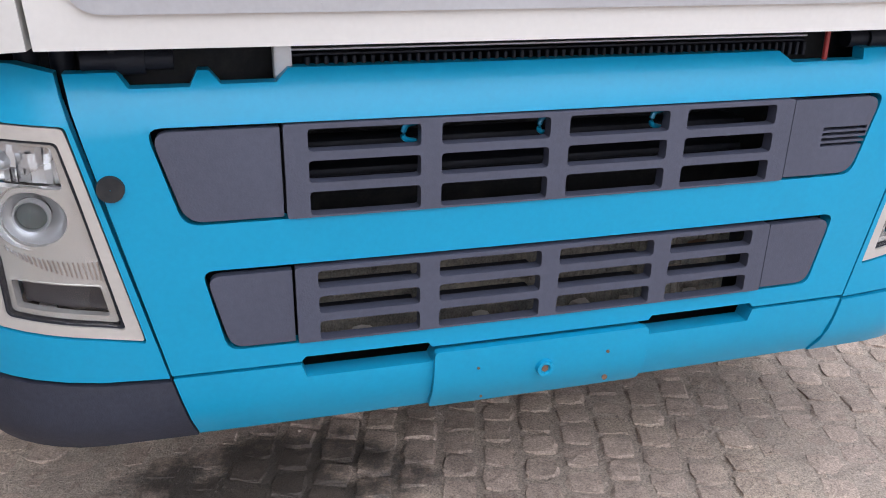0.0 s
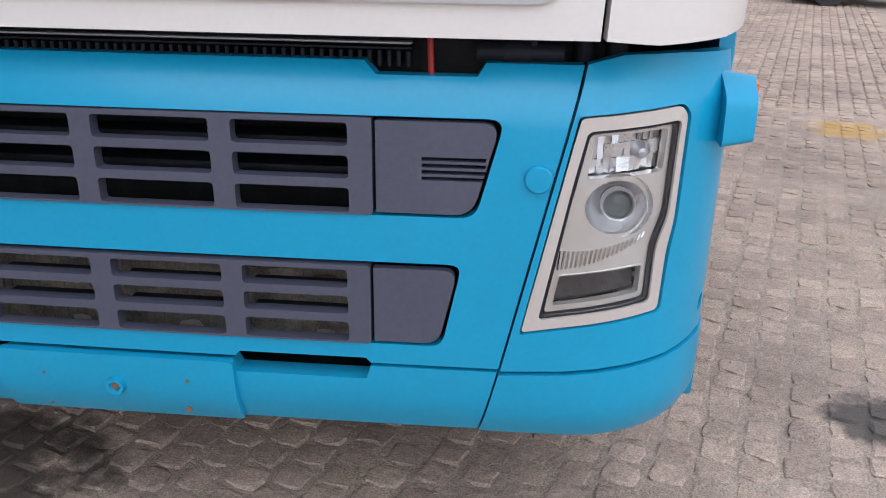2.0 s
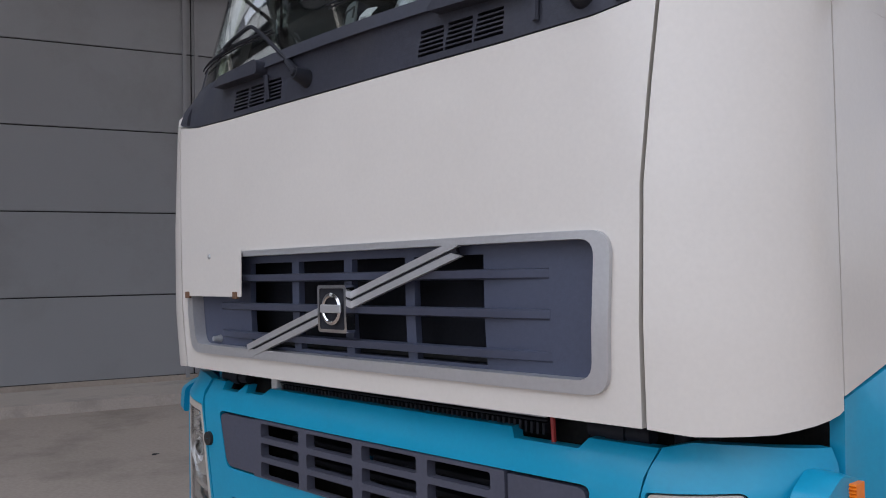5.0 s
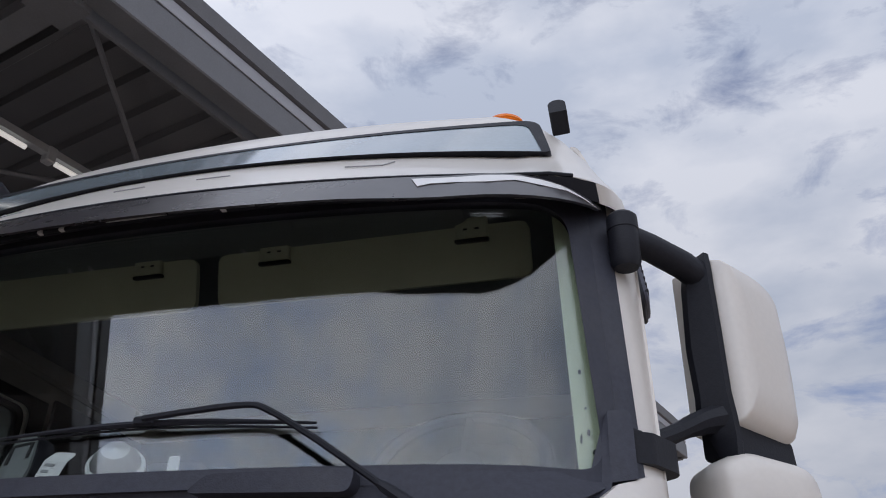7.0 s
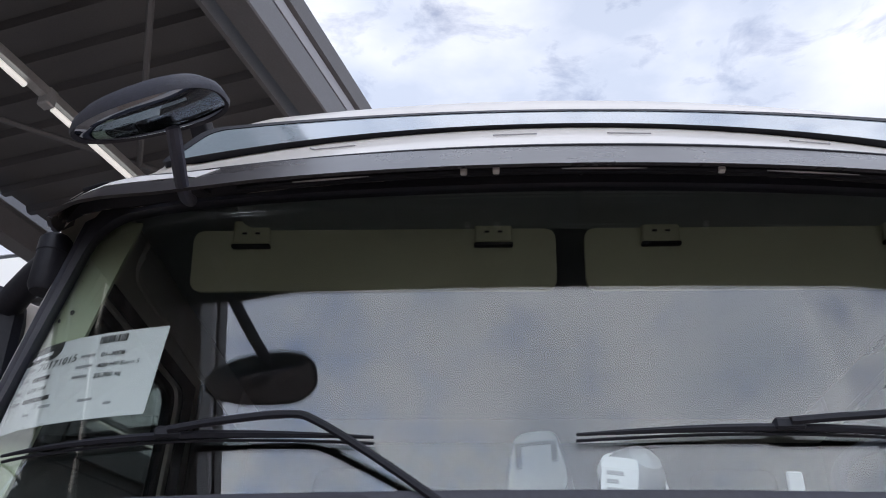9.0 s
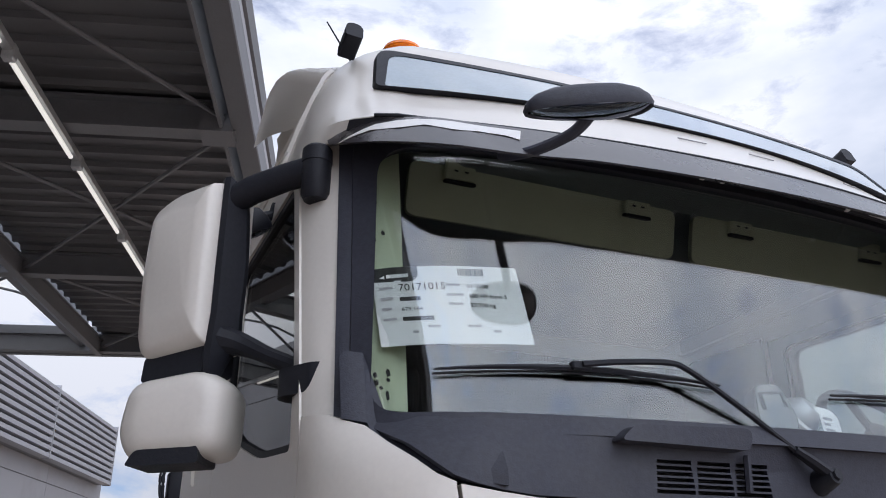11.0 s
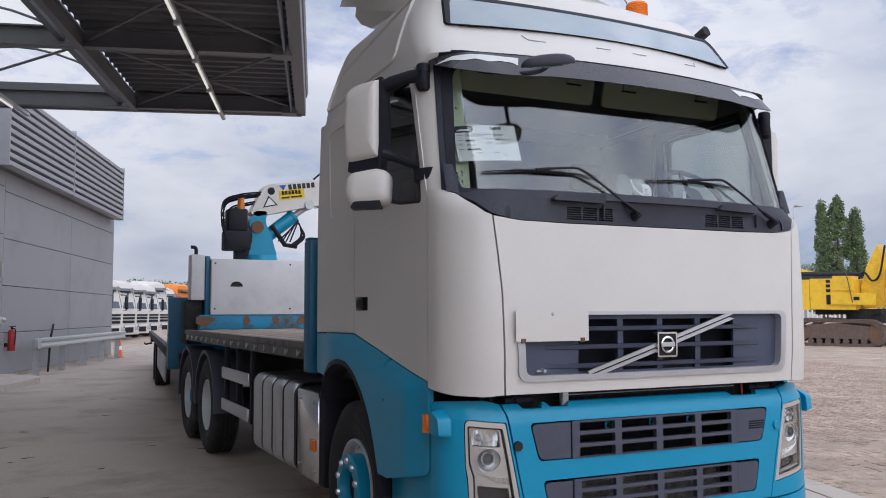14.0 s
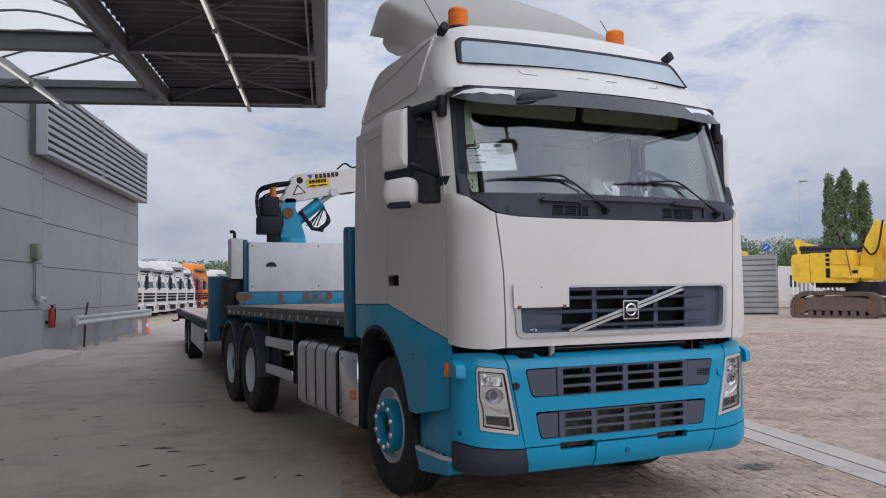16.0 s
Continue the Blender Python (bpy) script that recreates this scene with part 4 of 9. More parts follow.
        ind = part("side_indicator", bm, M["blue"], lorry, "turquoise corner pod with an amber lens")
        bm = bmesh.new()
        zig = [(0.235, 1.106), (0.235, 1.018)] + [(0.195 - 0.004 * (k % 2), 1.018 + k * 0.0034) for k in range(27)]
        prism(bm, zig, lambda u, v, w: Vector((sign * w, u, v)), 1.245, 1.282)
        part("lens", bm, M["amber"], ind, "ribbed amber lens")
    # grilles
    for (half, z0, z1), name in ((UPPER, "upper_grille"), (LOWER, "lower_grille")):
        bm = bmesh.new()
        xs = [-0.270, 0.0, 0.270]
        holes = []
        edges = [-half + 0.045] + [v for x in xs for v in (x - 0.021, x + 0.021)] + [half - 0.045]
        rows = 3
        hz = (z1 - z0) / rows
        for i in range(0, 8, 2):
            for r in range(rows):
                lo, hi = z0 + r * hz + 0.008, z0 + (r + 1) * hz - 0.010
                if r == 0:
                    lo = z0 - 0.02
                holes.append(rounded([(edges[i], max(lo, z0 + 0.004)), (edges[i + 1], max(lo, z0 + 0.004)), (edges[i + 1], hi), (edges[i], hi)], 0.008, 2))
        sheet(bm, rounded([(-half, z0), (half, z0), (half, z1), (-half, z1)], 0.006, 2), holes, lambda u, v, o: bumper_at(u, v, o + 0.006), 0.03, 0.08)
        g = part(name, bm, M["grey"], lorry, "dark grey slatted plastic grille")
        bm = bmesh.new()
        for i in range(0, 8, 2):
            for r in range(1, rows + 1):
                z = z0 + r * hz - 0.012
                box(bm, (edges[i], 0.022, z - 0.006), (edges[i + 1], 0.085, z + 0.0))
        part("fin", bm, M["black"], g)
        # blank flaps at both ends
        for sign in (-1, 1):
            x1, sl, r = (0.795, 0.048, 0.035) if name == "upper_grille" else (0.722, 0.036, 0.03)
            pts = [(sign * (half + 0.006), z0 + 0.005), (sign * (x1 - sl - 0.003), z0 + 0.005), (sign * (x1 - 0.003), z1 - 0.005), (sign * (half + 0.006), z1 - 0.005)]
            pts = rounded(pts, [0.002, r, r, 0.002], 5)
            holes = []
            if sign > 0 and name == "upper_grille":
                for k in range(4):
                    z = 0.939 + k * 0.0125
                    holes.append([(0.648, z), (0.766, z), (0.768, z + 0.0075), (0.648, z + 0.0075)])
            bm = bmesh.new()
            sheet(bm, pts, holes, lambda u, v, o: bumper_at(u, v, o + 0.001), 0.02, 0.06)
            part("blank_panel", bm, M["grey"], g, "smooth dark grey blank panel" if not holes else "dark grey blank panel with four slots")
    # behind the grilles: radiator core, and a near-black sheet as painted shade
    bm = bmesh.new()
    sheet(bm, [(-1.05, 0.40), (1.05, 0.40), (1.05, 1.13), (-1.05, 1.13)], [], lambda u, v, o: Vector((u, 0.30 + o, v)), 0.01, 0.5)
    part("void", bm, M["dark"], lorry, "near-black sheet for the shade of the engine bay behind the grille")
    # added near-black floor that paints the shade low behind the bumper
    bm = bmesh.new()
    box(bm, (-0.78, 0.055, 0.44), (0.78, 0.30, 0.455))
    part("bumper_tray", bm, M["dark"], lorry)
    bm = bmesh.new()
    box(bm, (-0.53, 0.115, 0.50), (0.53, 0.20, 0.80), 0.005)
    core = part("cooler", bm, M["core"], lorry, "dusty finned cooler core behind the grille")
    bm = bmesh.new()
    for k in range(52):
        box(bm, (-0.52 + k * 0.02, 0.1125, 0.51), (-0.517 + k * 0.02, 0.118, 0.79))
    tagged(part("cooler_fin", bm, M["core"], core), kind="stuff")
    rng = random.Random(31)
    for x, z, r, mat, label in ((0.432, 0.682, 0.034, "rust", "dry brown leaf caught in the grille"), (0.380, 0.622, 0.022, "timber", "pale dry leaf caught in the grille"), (-0.47, 0.66, 0.020, "band", ""), (0.13, 0.555, 0.030, "band", ""), (0.25, 0.552, 0.026, "timber", ""), (-0.12, 0.556, 0.024, "band", ""), (-0.40, 0.553, 0.028, "band", ""), (0.43, 0.553, 0.024, "band", "")):
        bm = bmesh.new()
        ring = [bm.verts.new((x + r * math.cos(a) * rng.uniform(0.7, 1.2), 0.105 - 0.006 * rng.random(), z + 0.5 * r * math.sin(a) * rng.uniform(0.7, 1.2))) for a in (math.pi * k / 4 for k in range(8))]
        tip = bm.verts.new((x, 0.094, z))
        for k in range(8):
            bm.faces.new((ring[k], ring[(k + 1) % 8], tip))
        bmesh.ops.solidify(bm, geom=bm.faces[:], thickness=0.002)
        part("debris", bm, M[mat], core, label)
    for z in (0.905, 0.965, 1.02):
        bm = bmesh.new()
        box(bm, (-0.53, 0.13, z), (0.53, 0.2, z + 0.018), 0.006)
        part("cross_rail", bm, M["black"], lorry)
    for x in (-0.31, -0.02, 0.24):
        bm = bmesh.new()
        tube(bm, curve([(x + 0.03, 0.05, 1.035), (x, 0.045, 1.03), (x - 0.005, 0.045, 1.005), (x + 0.02, 0.05, 0.995)], 4), 0.006, 6)
        part("clip", bm, M["blue"], lorry)
    # the open gap under the bonnet panel: cooler top and bits of the engine bay
    bm = bmesh.new()
    for k in range(62):
        box(bm, (-0.50 + k * 0.0182, 0.075, 1.135), (-0.492 + k * 0.0182, 0.13, 1.165), 0.002, 1)
    tagged(part("condenser_fin", bm, M["black"], lorry), kind="stuff")
    bm = bmesh.new()
    box(bm, (-0.53, 0.085, 1.165), (0.62, 0.14, 1.170), 0.002)
    part("condenser_tube", bm, M["black"], lorry, "thin dusty condenser tube under the bonnet")
    for y, z, h in ((0.078, 1.176, 0.005), (0.082, 1.186, 0.004), (0.10, 1.2, 0.005)):
        bm = bmesh.new()
        box(bm, (-0.53, y, z), (0.62, y + 0.02, z + h), 0.0015, 1)
        part("condenser_tube", bm, M["steel"] if z < 1.18 else M["black"], lorry)
    bm = bmesh.new()
    box(bm, (-0.56, 0.07, 1.12), (-0.525, 0.11, 1.215), 0.006)
    part("bracket", bm, M["peel"], lorry, "whitened corroded bracket")
    bm = bmesh.new()
    tube(bm, [(0.66, 0.06, 1.10), (0.655, 0.06, 1.23)], 0.006, 8)
    part("red_hose", bm, M["red"], lorry, "thin red hose")
    for sx in (-1, 1):
        bm = bmesh.new()
        cyl(bm, (sx * 0.74, 0.10, 1.165), (sx * 0.90, 0.10, 1.165), 0.02, 0.02, 14)
        cyl(bm, (sx * 0.79, 0.10, 1.165), (sx * 0.84, 0.10, 1.165), 0.027, 0.027, 14)
        box(bm, (sx * 0.84 - 0.012, 0.085, 1.145), (sx * 0.84 + 0.012, 0.12, 1.19), 0.004)
        part("lock_cylinder", bm, M["black"], lorry, "black lock cylinder in the engine bay gap")
        for x in (0.94, 1.0):
            bm = bmesh.new()
            cyl(bm, (sx * x, 0.16, 1.08), (sx * x, 0.16, 1.25), 0.022, n=12)
            part("damper", bm, M["black"], lorry)
    # near-black back and lid: the shade of the bonnet gap as colour
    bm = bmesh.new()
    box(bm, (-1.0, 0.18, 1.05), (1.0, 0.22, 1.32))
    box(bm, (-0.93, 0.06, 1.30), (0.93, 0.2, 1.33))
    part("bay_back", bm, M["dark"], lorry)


def build_headlight(sign):
    X = lambda s: sign * s
    frame_out = rounded([(0.847, 0.629), (1.102, 0.676), (1.107, 0.803), (1.117, 0.86), (1.121, 1.066), (1.106, 1.083), (0.936, 1.063)], [0.008, 0.012, 0.02, 0.02, 0.015, 0.015, 0.008], 4)
    frame_in = rounded([(0.879, 0.657), (1.082, 0.695), (1.084, 0.812), (1.104, 0.872), (1.109, 1.058), (0.947, 1.039)], [0.010, 0.012, 0.02, 0.02, 0.012, 0.010], 4)
    bm = bmesh.new()
    sheet(bm, [(X(a), b) for a, b in frame_out], [[(X(a), b) for a, b in frame_in]], lambda u, v, o: bumper_at(u, v, o - 0.004), 0.02, 0.035)
    head = part("headlight", bm, M["lampframe"], lorry, "headlight with a champagne-grey surround and clear lens")
    bm = bmesh.new()
    g_in = rounded([(0.887, 0.665), (1.076, 0.701), (1.078, 0.814), (1.098, 0.876), (1.103, 1.051), (0.951, 1.033)], [0.010, 0.012, 0.02, 0.02, 0.012, 0.010], 4)
    sheet(bm, [(X(a), b) for a, b in frame_in], [[(X(a), b) for a, b in g_in]], lambda u, v, o: bumper_at(u, v, o - 0.010), 0.02, 0.035)
    part("gasket", bm, M["black"], head)
    # inner housing
    bm = bmesh.new()
    sheet(bm, [(X(a), b) for a, b in g_in], [], lambda u, v, o: bumper_at(u, v, o - 0.075), 0.01, 0.03)
    part("housing", bm, M["chrome"], head, "bright reflector housing")
    # bezel in silver with openings for the bulbs
    bez = rounded([(0.890, 0.668), (1.074, 0.703), (1.076, 0.815), (1.096, 0.878), (1.101, 1.049), (0.953, 1.031)], 0.010, 3)
    top = rounded([(0.952, 0.946), (1.088, 0.958), (1.092, 1.040), (0.960, 1.027)], 0.008, 3)
    mid = [(1.008 + 0.056 * math.cos(a), 0.890 + 0.054 * math.sin(a)) for a in (2 * math.pi * k / 20 for k in range(20))]
    low = rounded([(0.904, 0.682), (1.064, 0.712), (1.066, 0.774), (0.914, 0.750)], 0.006, 3)
    bm = bmesh.new()
    sheet(bm, [(X(a), b) for a, b in bez], [[(X(a), b) for a, b in h] for h in (top, mid, low)], lambda u, v, o: bumper_at(u, v, o - 0.019), 0.02, 0.03)
    part("bezel", bm, M["bezel"], head)
    bm = bmesh.new()
    sheet(bm, low, [[(0.985 + (a - 0.985) * 0.975, 0.728 + (b - 0.728) * 0.93) for a, b in low]], lambda u, v, o: bumper_at(X(u), v, o - 0.0165), 0.008, 0.03)
    part("fog_lamp_frame", bm, M["bezel"], head)
    c = bumper_at(X(1.013), 0.894, -0.036)
    n = (bumper_at(X(1.010), 0.895, 0.0) - c).normalized()
    n = Vector((n.x * 0.4, n.y, 0)).normalized()
    q = Matrix.Translation(c) @ n.to_track_quat("Z", "Y").to_matrix().to_4x4()
    bm = bmesh.new()
    lathe(bm, [(0.001, 0.022), (0.010, 0.021), (0.020, 0.016), (0.027, 0.006), (0.027, 0.0)], q, 28)
    part("projector", bm, M["side_glass"], head, "round projector lens")
    bm = bmesh.new()
    lathe(bm, [(0.0275, 0.004), (0.0285, 0.014), (0.031, 0.016), (0.033, 0.010), (0.033, -0.002)], q, 28)
    part("projector_ring", bm, M["silver"], head, "bright ring round the projector lens")
    bm = bmesh.new()
    lathe(bm, [(0.032, -0.012), (0.046, -0.009), (0.057, 0.002), (0.064, 0.016)], q, 28)
    part("projector_bowl", bm, M["soft"], head, "bright bowl round the projector")
    bm = bmesh.new()
    lathe(bm, [(0.001, -0.006), (0.016, -0.004), (0.028, 0.0)], q, 28)
    part("projector_shade", bm, M["inkgrey"], head)
    # high beam reflector facets
    bm = bmesh.new()
    rng = random.Random(7 + sign)
    for i in range(3):
        for k in range(11):
            s, z = 0.957 + k * 0.0122, 0.950 + i * 0.028 + 0.0010 * k
            a = [bm.verts.new(bumper_at(X(ss), zz, -0.040 - 0.010 * rng.random())) for ss, zz in ((s, z), (s + 0.0122, z), (s + 0.0122, z + 0.028), (s, z + 0.028))]
            bm.faces.new(a)
    part("reflector", bm, M["soft"], head)
    bm = bmesh.new()
    c2 = bumper_at(X(1.05), 0.995, -0.034)
    q2 = Matrix.Translation(c2) @ n.to_track_quat("Z", "Y").to_matrix().to_4x4()
    lathe(bm, [(0.001, 0.012), (0.008, 0.010), (0.011, 0.0), (0.018, -0.012)], q2, 16)
    part("bulb", bm, M["silver"], head)
    # indicator strip with fine ribs
    bm = bmesh.new()
    for k in range(20):
        s, z = 0.912 + k * 0.0078, 0.762 + 0.0012 * k + 0.00012 * k * k
        tube(bm, [bumper_at(X(s), z, -0.018), bumper_at(X(s + 0.004), z + 0.040 - 0.0015 * k, -0.018)], 0.0025, 5)
    part("indicator_reflector", bm, M["chrome"], head)
    # dark lower lamp
    bm = bmesh.new()
    sheet(bm, [(X(a), b) for a, b in low], [], lambda u, v, o: bumper_at(u, v, o - 0.050), 0.006, 0.03)
    part("fog_lamp", bm, M["visor"], head, "dark lower lamp chamber")
    # clear lens
    bm = bmesh.new()
    sheet(bm, [(X(a), b) for a, b in g_in], [], lambda u, v, o: bumper_at(u, v, o - 0.006), 0.003, 0.03)
    lens = part("lens", bm, M["lens"], head, "clear polycarbonate lens")
    lens.visible_shadow = False


build_front()


# ---- cab ----
def pillar_at(sign):
    """From the windscreen's edge (u = 0) round to the door's front edge (u = 1)."""

    def place(u, z, off=0.0):
        a = screen_at(1.166 - 0.062 * (z - 2.2), z)
        b = Vector((1.236 - 0.02 * max(0, z - 2.2), 0.27 + 0.30 * (z - 2.2), z))
        g = u * math.pi / 2
        p = a.lerp(b, u) * 0.5 + 0.5 * Vector((a.x + (b.x - a.x) * math.sin(g), a.y + (b.y - a.y) * (1 - math.cos(g)), z))
        n = Vector((b.y - a.y, a.x - b.x, 0)).normalized()
        p += n * off
        return Vector((sign * p.x, p.y, p.z))

    return place


def build_cab_front():
    # bonnet panel with the opening of the badge grille
    bm = bmesh.new()
    edge = [(-0.952, 1.205), (0.952, 1.205), (0.968, 1.7), (0.985, 1.9), (1.004, 2.082), (0.93, 2.070), (0.86, 2.062), (0.6, 2.056), (-0.6, 2.056), (-0.86, 2.062), (-0.93, 2.070), (-1.004, 2.082), (-0.985, 1.9), (-0.968, 1.7)]
    hole = rounded([(-0.880, 1.272), (0.880, 1.272), (0.900, 1.603), (-0.900, 1.603)], 0.05, 5)
    sheet(bm, edge, [hole], cab_at, 0.04, 0.07)
    part("bonnet_panel", bm, M["white"], lorry, "white front panel under the windscreen")
    # silver surround
    bm = bmesh.new()
    outer = rounded([(-0.888, 1.264), (0.888, 1.264), (0.908, 1.610), (-0.908, 1.610)], 0.055, 6)
    inner = rounded([(-0.850, 1.294), (0.850, 1.294), (0.868, 1.592), (-0.868, 1.592)], 0.04, 6)
    sheet(bm, outer, [inner], lambda u, v, o: cab_at(u, v, o + 0.012), 0.045, 0.06)
    part("grille_surround", bm, M["silver"], lorry, "satin silver surround of the upper grille")
    # slate grille with openings between the bars
    bm = bmesh.new()
    vx = [-0.525, -0.262, 0.0, 0.262, 0.525]
    hz = [1.295, 1.335, 1.430, 1.522, 1.578]
    holes = []
    for a, b in zip(vx, vx[1:]):
        for c, d in zip(hz, hz[1:]):
            holes.append([(a + (0.018 if a > -0.5 else 0), c + 0.009), (b - (0.018 if b < 0.5 else 0), c + 0.009), (b - (0.018 if b < 0.5 else 0), d - 0.009), (a + (0.018 if a > -0.5 else 0), d - 0.009)])
    sheet(bm, rounded([(-0.872, 1.280), (0.872, 1.280), (0.890, 1.600), (-0.890, 1.600)], 0.05, 5), holes, lambda u, v, o: cab_at(u, v, o - 0.030), 0.02, 0.09)
    g = part("badge_grille", bm, M["gridblue"], lorry, "slate-blue plastic grille with three cross bars")
    for z in hz[1:4]:
        bm = bmesh.new()
        n = 24
        rows = []
        for i in range(n + 1):
            u = -0.72 + 1.44 * i / n
            fade = min(1.0, (0.725 - abs(u)) / 0.20)
            rows.append([bm.verts.new(cab_at(u, z + dz, o)) for dz, o in ((0.011, -0.030), (0.009, -0.030 + 0.030 * fade), (-0.010, -0.030 + 0.022 * fade), (-0.014, -0.030))])
        for a, b in zip(rows, rows[1:]):
            for k in range(3):
                bm.faces.new((a[k], a[k + 1], b[k + 1], b[k]))
        part("bar", bm, M["gridblue"], g)
    # near-black sheet: the shade behind the bars put into its colour
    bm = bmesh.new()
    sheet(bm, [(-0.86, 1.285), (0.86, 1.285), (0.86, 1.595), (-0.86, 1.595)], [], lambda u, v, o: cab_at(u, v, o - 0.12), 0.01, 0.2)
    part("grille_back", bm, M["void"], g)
    # diagonal band and square badge
    bm = bmesh.new()
    for off in (-0.013, 0.013):
        dirn = Vector((0.96, 0.295)).normalized()
        nrm = Vector((-dirn.y, dirn.x))
        a, b = Vector((-0.485, 1.287)), Vector((0.485, 1.586))
        pts = [a + nrm * (off - 0.009), b + nrm * (off - 0.009) + dirn * 0.0, b + nrm * (off + 0.009) - dirn * 0.03, a + nrm * (off + 0.009) - dirn * 0.0]
        sheet(bm, [tuple(p) for p in pts], [], lambda u, v, o: cab_at(u, v, o + 0.014), 0.012, 0.08)
    part("diagonal_trim", bm, M["silver"], g, "brushed silver diagonal trim strip")
    bm = bmesh.new()
    dirn = Vector((0.96, 0.295)).normalized()
    nrm = Vector((-dirn.y, dirn.x))
    a, b = Vector((-0.48, 1.289)), Vector((0.47, 1.580))
    sheet(bm, [tuple(p) for p in (a - nrm * 0.006, b - nrm * 0.006, b + nrm * 0.006, a + nrm * 0.006)], [], lambda u, v, o: cab_at(u, v, o + 0.008), 0.012, 0.08)
    part("trim_groove", bm, M["black"], g)
    bm = bmesh.new()
    sheet(bm, rounded([(-0.066, 1.366), (0.066, 1.366), (0.066, 1.498), (-0.066, 1.498)], 0.010), [rounded([(-0.057, 1.375), (0.057, 1.375), (0.057, 1.489), (-0.057, 1.489)], 0.007)], lambda u, v, o: cab_at(u, v, o + 0.030), 0.03, 0.03)
    badge = part("badge", bm, M["chrome"], lorry, "square black badge with a chrome ring")
    bm = bmesh.new()
    sheet(bm, rounded([(-0.060, 1.372), (0.060, 1.372), (0.060, 1.492), (-0.060, 1.492)], 0.008), [], lambda u, v, o: cab_at(u, v, o + 0.024), 0.02, 0.03)
    part("badge_plate", bm, M["black"], badge)
    bm = bmesh.new()
    c = cab_at(0, 1.432, 0.026)
    m = Matrix.Translation(c) @ pose(0, 0, 0, 90)
    lathe(bm, [(0.033, 0.0), (0.033, 0.006), (0.037, 0.009), (0.045, 0.006), (0.045, 0.0)], m, 32)
    part("badge_ring", bm, M["chrome"], badge)
    bm = bmesh.new()
    box(bm, (-0.046, c.y - 0.011, 1.421), (0.046, c.y - 0.004, 1.444), 0.002, 1)
    part("badge_bar", bm, M["silver"], badge)
    # white plate over the grille's end
    bm = bmesh.new()
    sheet(bm, rounded([(-0.915, 1.462), (-0.497, 1.462), (-0.497, 1.612), (-0.915, 1.617)], 0.006), [], lambda u, v, o: cab_at(u, v, o + 0.022), 0.003, 0.08)
    plate = part("blank_plate", bm, M["white"], lorry, "blank white plate fixed over the grille")
    bm = bmesh.new()
    lathe(bm, [(0.001, 0.006), (0.007, 0.004), (0.009, 0.0)], Matrix.Translation(cab_at(-0.707, 1.597, 0.022)) @ pose(0, 0, 0, 90), 12)
    part("screw", bm, M["steel"], plate)
    for x in (-0.875, -0.535):
        bm = bmesh.new()
        p = cab_at(x, 1.462, 0.022)
        box(bm, (x - 0.013, p.y - 0.005, 1.455), (x + 0.013, p.y + 0.008, 1.478), 0.002, 1)
        part("clip", bm, M["rust"], plate)
    bm = bmesh.new()
    p = cab_at(-0.74, 1.315, -0.03)
    cyl(bm, p, p + Vector((0, -0.03, 0)), 0.012, 0.008, 12)
    box(bm, (-0.775, p.y - 0.012, 1.309), (-0.74, p.y - 0.002, 1.321), 0.002, 1)
    part("lock", bm, M["steel"], g, "small metal lock")
    for sign in (-1, 1):
        bm = bmesh.new()
        e = SIDE_S + 0.05
        edge = [(0.962, 1.205), (1.05, 1.198), (1.2, 1.205), (e, 1.235), (e, 1.7), (e, 2.235), (1.25, 2.225), (1.16, 2.20), (1.125, 2.165), (1.08, 2.128), (1.045, 2.100), (1.012, 2.086), (0.993, 1.9), (0.976, 1.7)]
        sheet(bm, [(sign * s, z) for s, z in edge], [], shoulder_at, 0.04, 0.04)
        part("corner_panel", bm, M["white"], lorry, "white rounded corner panel of the cab")


